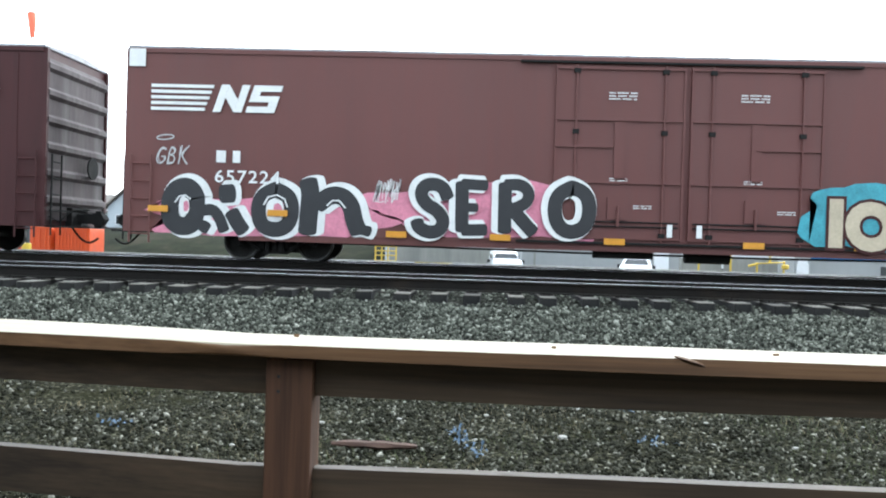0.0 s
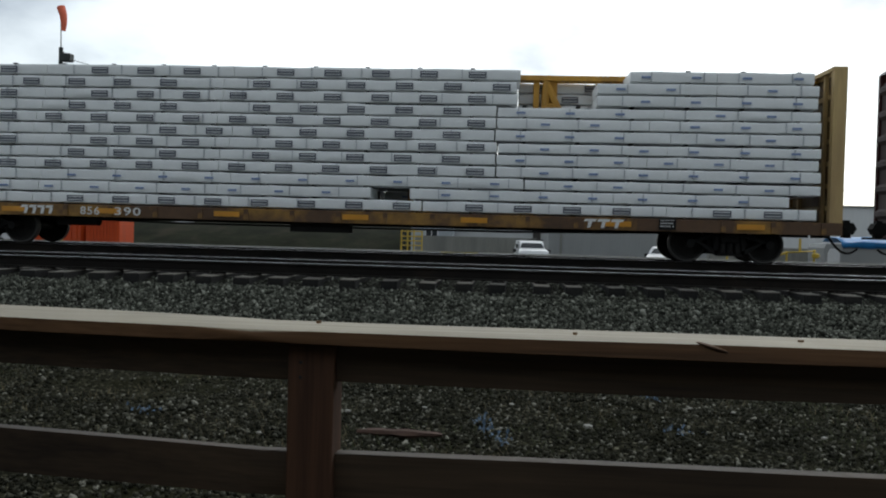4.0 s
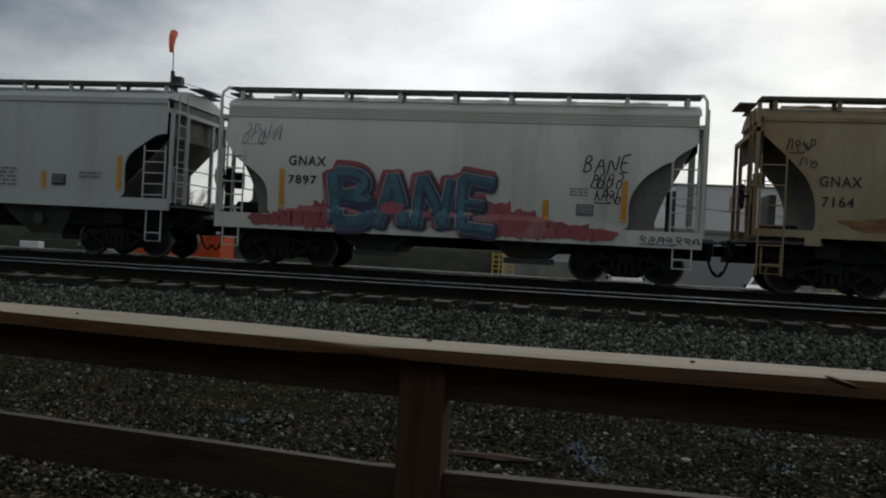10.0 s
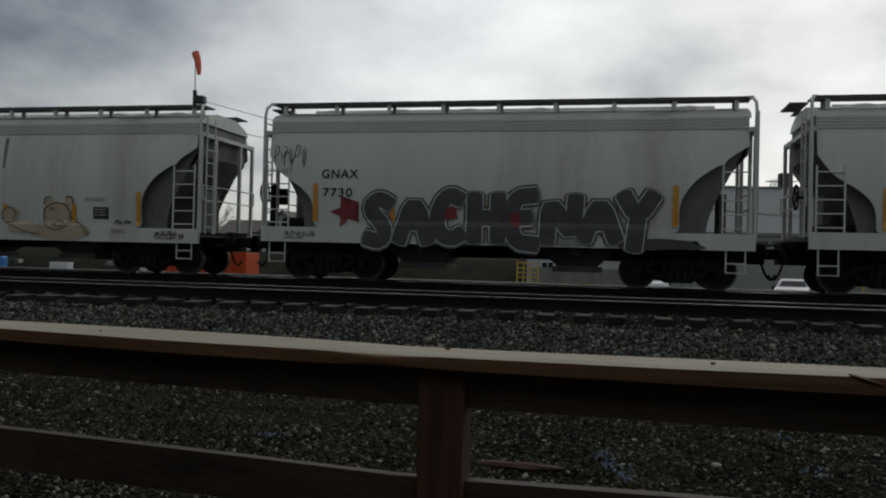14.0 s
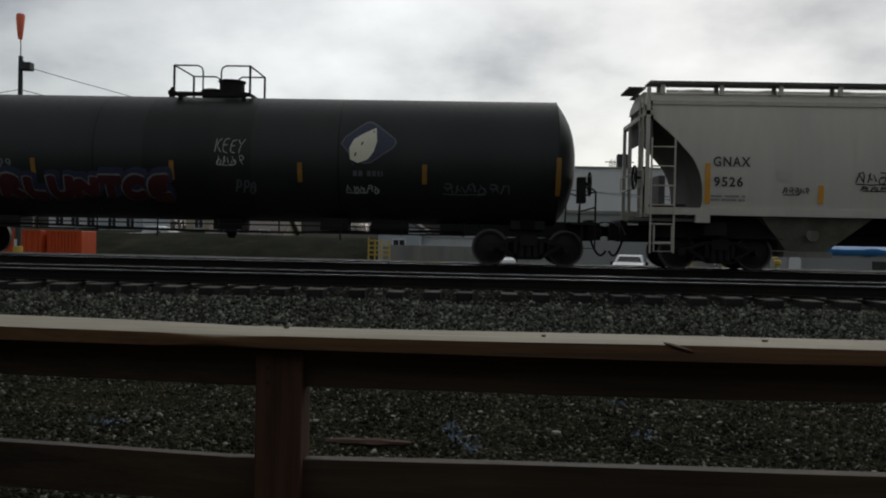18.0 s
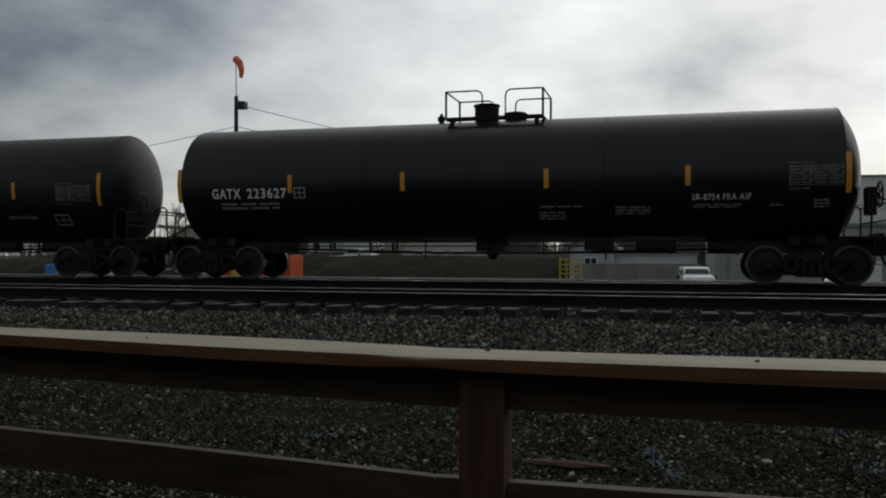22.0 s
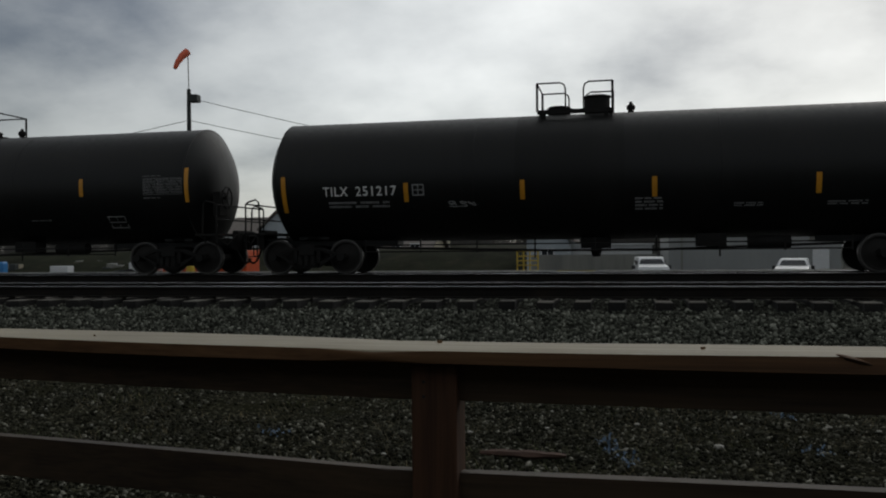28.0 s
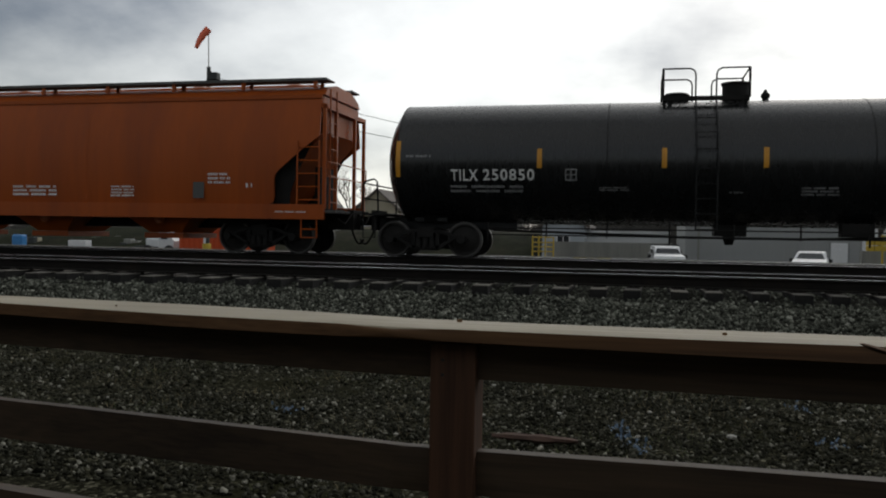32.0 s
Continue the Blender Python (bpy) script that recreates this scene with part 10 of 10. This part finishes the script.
for i, (x, y, n, w) in enumerate(((-2.76, 6.48, 16, 0.16), (1.41, 7.83, 12, 0.14), (1.44, 8.25, 5, 0.1), (1.40, 6.5, 16, 0.16), (-0.10, 6.53, 16, 0.16), (-0.03, 6.27, 20, 0.16), (0.05, 6.02, 16, 0.14), (-1.0, 11.1, 6, 0.2))):
    shred(x, y, n, w, 30 + i)


def stone(x, y, s, seed):
    rnd = random.Random(seed)
    bm = B()
    bmesh.ops.create_icosphere(bm, subdivisions=1, radius=s)
    for v in bm.verts:
        v.co = Vector((v.co.x * 1.3, v.co.y, v.co.z * 0.6)) * (1 + 0.25 * noise.noise(v.co * 14 + Vector((seed, 0, 0))))
    ob = part("stone", bm, M_PALESTONE)
    ob.location = (x, y, s * 0.45 + 0.02)
    tagged(ob, "single pale stone among the darker gravel", "stone", "pale stones")


rnd_s = random.Random(77)
stone(0.72, 6.66, 0.034, 1)
for i in range(46):
    stone(rnd_s.uniform(-6.5, 4.0), rnd_s.uniform(5.2, 9.6), rnd_s.uniform(0.012, 0.022), i + 2)


def timber():
    bm = B()
    n = 16
    rings = []
    for i in range(n + 1):
        x = -0.32 + 0.64 * i / n
        r = 0.030 * (1 - abs(x) ** 2 * 5) + 0.008 * noise.noise((x * 9, 0, 0))
        rings.append([bm.verts.new((x, math.cos(a) * r * 1.5 + 0.02 * noise.noise((x * 5, a, 1)), max(0, 0.03 + math.sin(a) * r))) for a in (0.3, 1.3, 2.3, 3.3, 4.3, 5.3)])
    for a, b in zip(rings, rings[1:]):
        for k in range(6):
            bm.faces.new((a[k], a[(k + 1) % 6], b[(k + 1) % 6], b[k]))
    bm.faces.new(rings[0])
    bm.faces.new(rings[-1])
    ob = part("driftwood", bm, M_BARKCHIP)
    ob.matrix_world = pose(-0.72, 6.19, 0.0, 0, 0, -2)
    tagged(ob, "split piece of rotten reddish timber on the gravel", "timber")


timber()


def weeds(name, label, material, n, area, hgt, seed):
    rs = np.random.RandomState(seed)
    x0, x1, y0, y1 = area
    x, y = rs.uniform(x0, x1, n), rs.uniform(y0, y1, n)
    keep = np.array([noise.noise((a * 0.9, b * 0.9, seed)) > 0.02 for a, b in zip(x, y)])
    x, y = x[keep], y[keep]
    n = len(x)
    a = rs.uniform(0, 6.28, n)
    h = hgt * rs.uniform(0.3, 1.2, n)
    w = 0.003
    dx, dy = np.cos(a), np.sin(a)
    v = np.zeros((n, 3, 3))
    v[:, 0] = np.stack([x - dy * w, y + dx * w, np.full(n, -0.02)], -1)
    v[:, 1] = np.stack([x + dy * w, y - dx * w, np.full(n, -0.02)], -1)
    v[:, 2] = np.stack([x + dx * h * 0.9, y + dy * h * 0.9, h * 0.7], -1)
    me = bpy.data.meshes.new(name)
    me.from_pydata(v.reshape(-1, 3).tolist(), [], (np.arange(n)[:, None] * 3 + np.arange(3)).tolist())
    me.materials.append(material)
    tagged(new(name, me), label, "weeds", kind="stuff")


weeds("dry_grass", "thin dry grass stalks on the gravel", M_WEED, 9000, (-7, 5, 4.5, 9.3), 0.10, 3)
weeds("green_weeds", "short green weeds among the stones", M_GREENWEED, 12000, (-7, 5, 4.5, 9.0), 0.06, 5)

# unseen walls behind and left of the camera, added to shade fence and ground
solid("wall_behind", "plain dark wall behind the viewpoint", "wall", [(-14, 14, -3.4, -3.1, 0, 4.2), (-7.3, -7.0, -3.1, 2.6, 0, 4.2)], mat("dark_brown_cladding", (0.05, 0.045, 0.04), 0.8, 0, 0.2, 2.0), kind="structure")


def motions():
    """The train rolls past at a steady speed; its wheelsets turn with it."""
    turn = math.degrees(SPEED / WHEEL_R)
    step = 0.06
    n = int(32.0 / step) + 1
    shared = {}
    for car, centre in CARS:
        walk(car, [(t, pose(centre + SPEED * t, TRAIN_C, RAIL_Z)) for t in (0.0, 16.0, 32.0)])
        for w in car.children_recursive:
            if not w.name.startswith("wheelset"):
                continue
            k = round(w.location.x, 2)
            if k not in shared:
                x, z = w.location.x, w.location.z
                walk(w, [(round(i * 2 / 30, 4), pose(x, 0, z, 0, (turn * i * 2 / 30) % 360, 0)) for i in range(481)])
                shared[k] = w
            else:
                src = shared[k].animation_data
                w.rotation_mode = "QUATERNION"
                a = w.animation_data_create()
                a.action = src.action
                a.action_slot = src.action_slot
    # the windsock swings about its mast and its tail droops and lifts with the gusts
    walk(SOCK, [(t, pose(-30.2, 55, 15.8, 0, dip, yaw)) for t, yaw, dip in SOCK_ROWS])
    for k, o in enumerate(SOCK_SEGS[1:]):
        walk(o, [(t, pose(0.55, 0, 0, 0, droop * (0.8 if k else 1.0), 0)) for t, droop in TAIL_ROWS])


# seconds, heading, dip of the sleeve; seconds, droop of the tail
SOCK_ROWS = [(0.0, -40, 75), (1.0, -20, 50), (2.0, 0, 25), (3.0, 0, 50), (3.5, -20, 70), (5.5, -10, 50), (6.0, -10, 55), (6.5, 0, 40), (7.2, 0, 70), (8.0, 0, 15), (8.3, 0, 18), (9.0, -20, 30), (9.5, -40, 40), (10.5, -100, 55), (11.8, -20, 40),
             (13.0, -60, 75), (13.5, -20, 70), (15.6, -10, 55), (16.6, -10, 25), (17.8, -60, 70), (19.0, -70, 75), (20.3, -60, 75), (21.2, -150, 35), (22.0, -20, 40), (23.0, -30, 45), (24.2, -20, 65), (25.3, -130, 15), (26.0, -30, 40), (26.5, -20, 45), (28.5, -160, 40), (29.3, -170, 35), (31.2, -180, 18), (32.0, -150, 50)]
TAIL_ROWS = [(0.0, 8), (3.0, 15), (6.0, 10), (8.0, 8), (9.0, 45), (10.5, 10), (13.0, 5), (16.6, 25), (19.0, 5), (21.2, 15), (22.0, 30), (23.0, 30), (26.0, 20), (28.5, 12), (31.2, 3), (32.0, 10)]
motions()
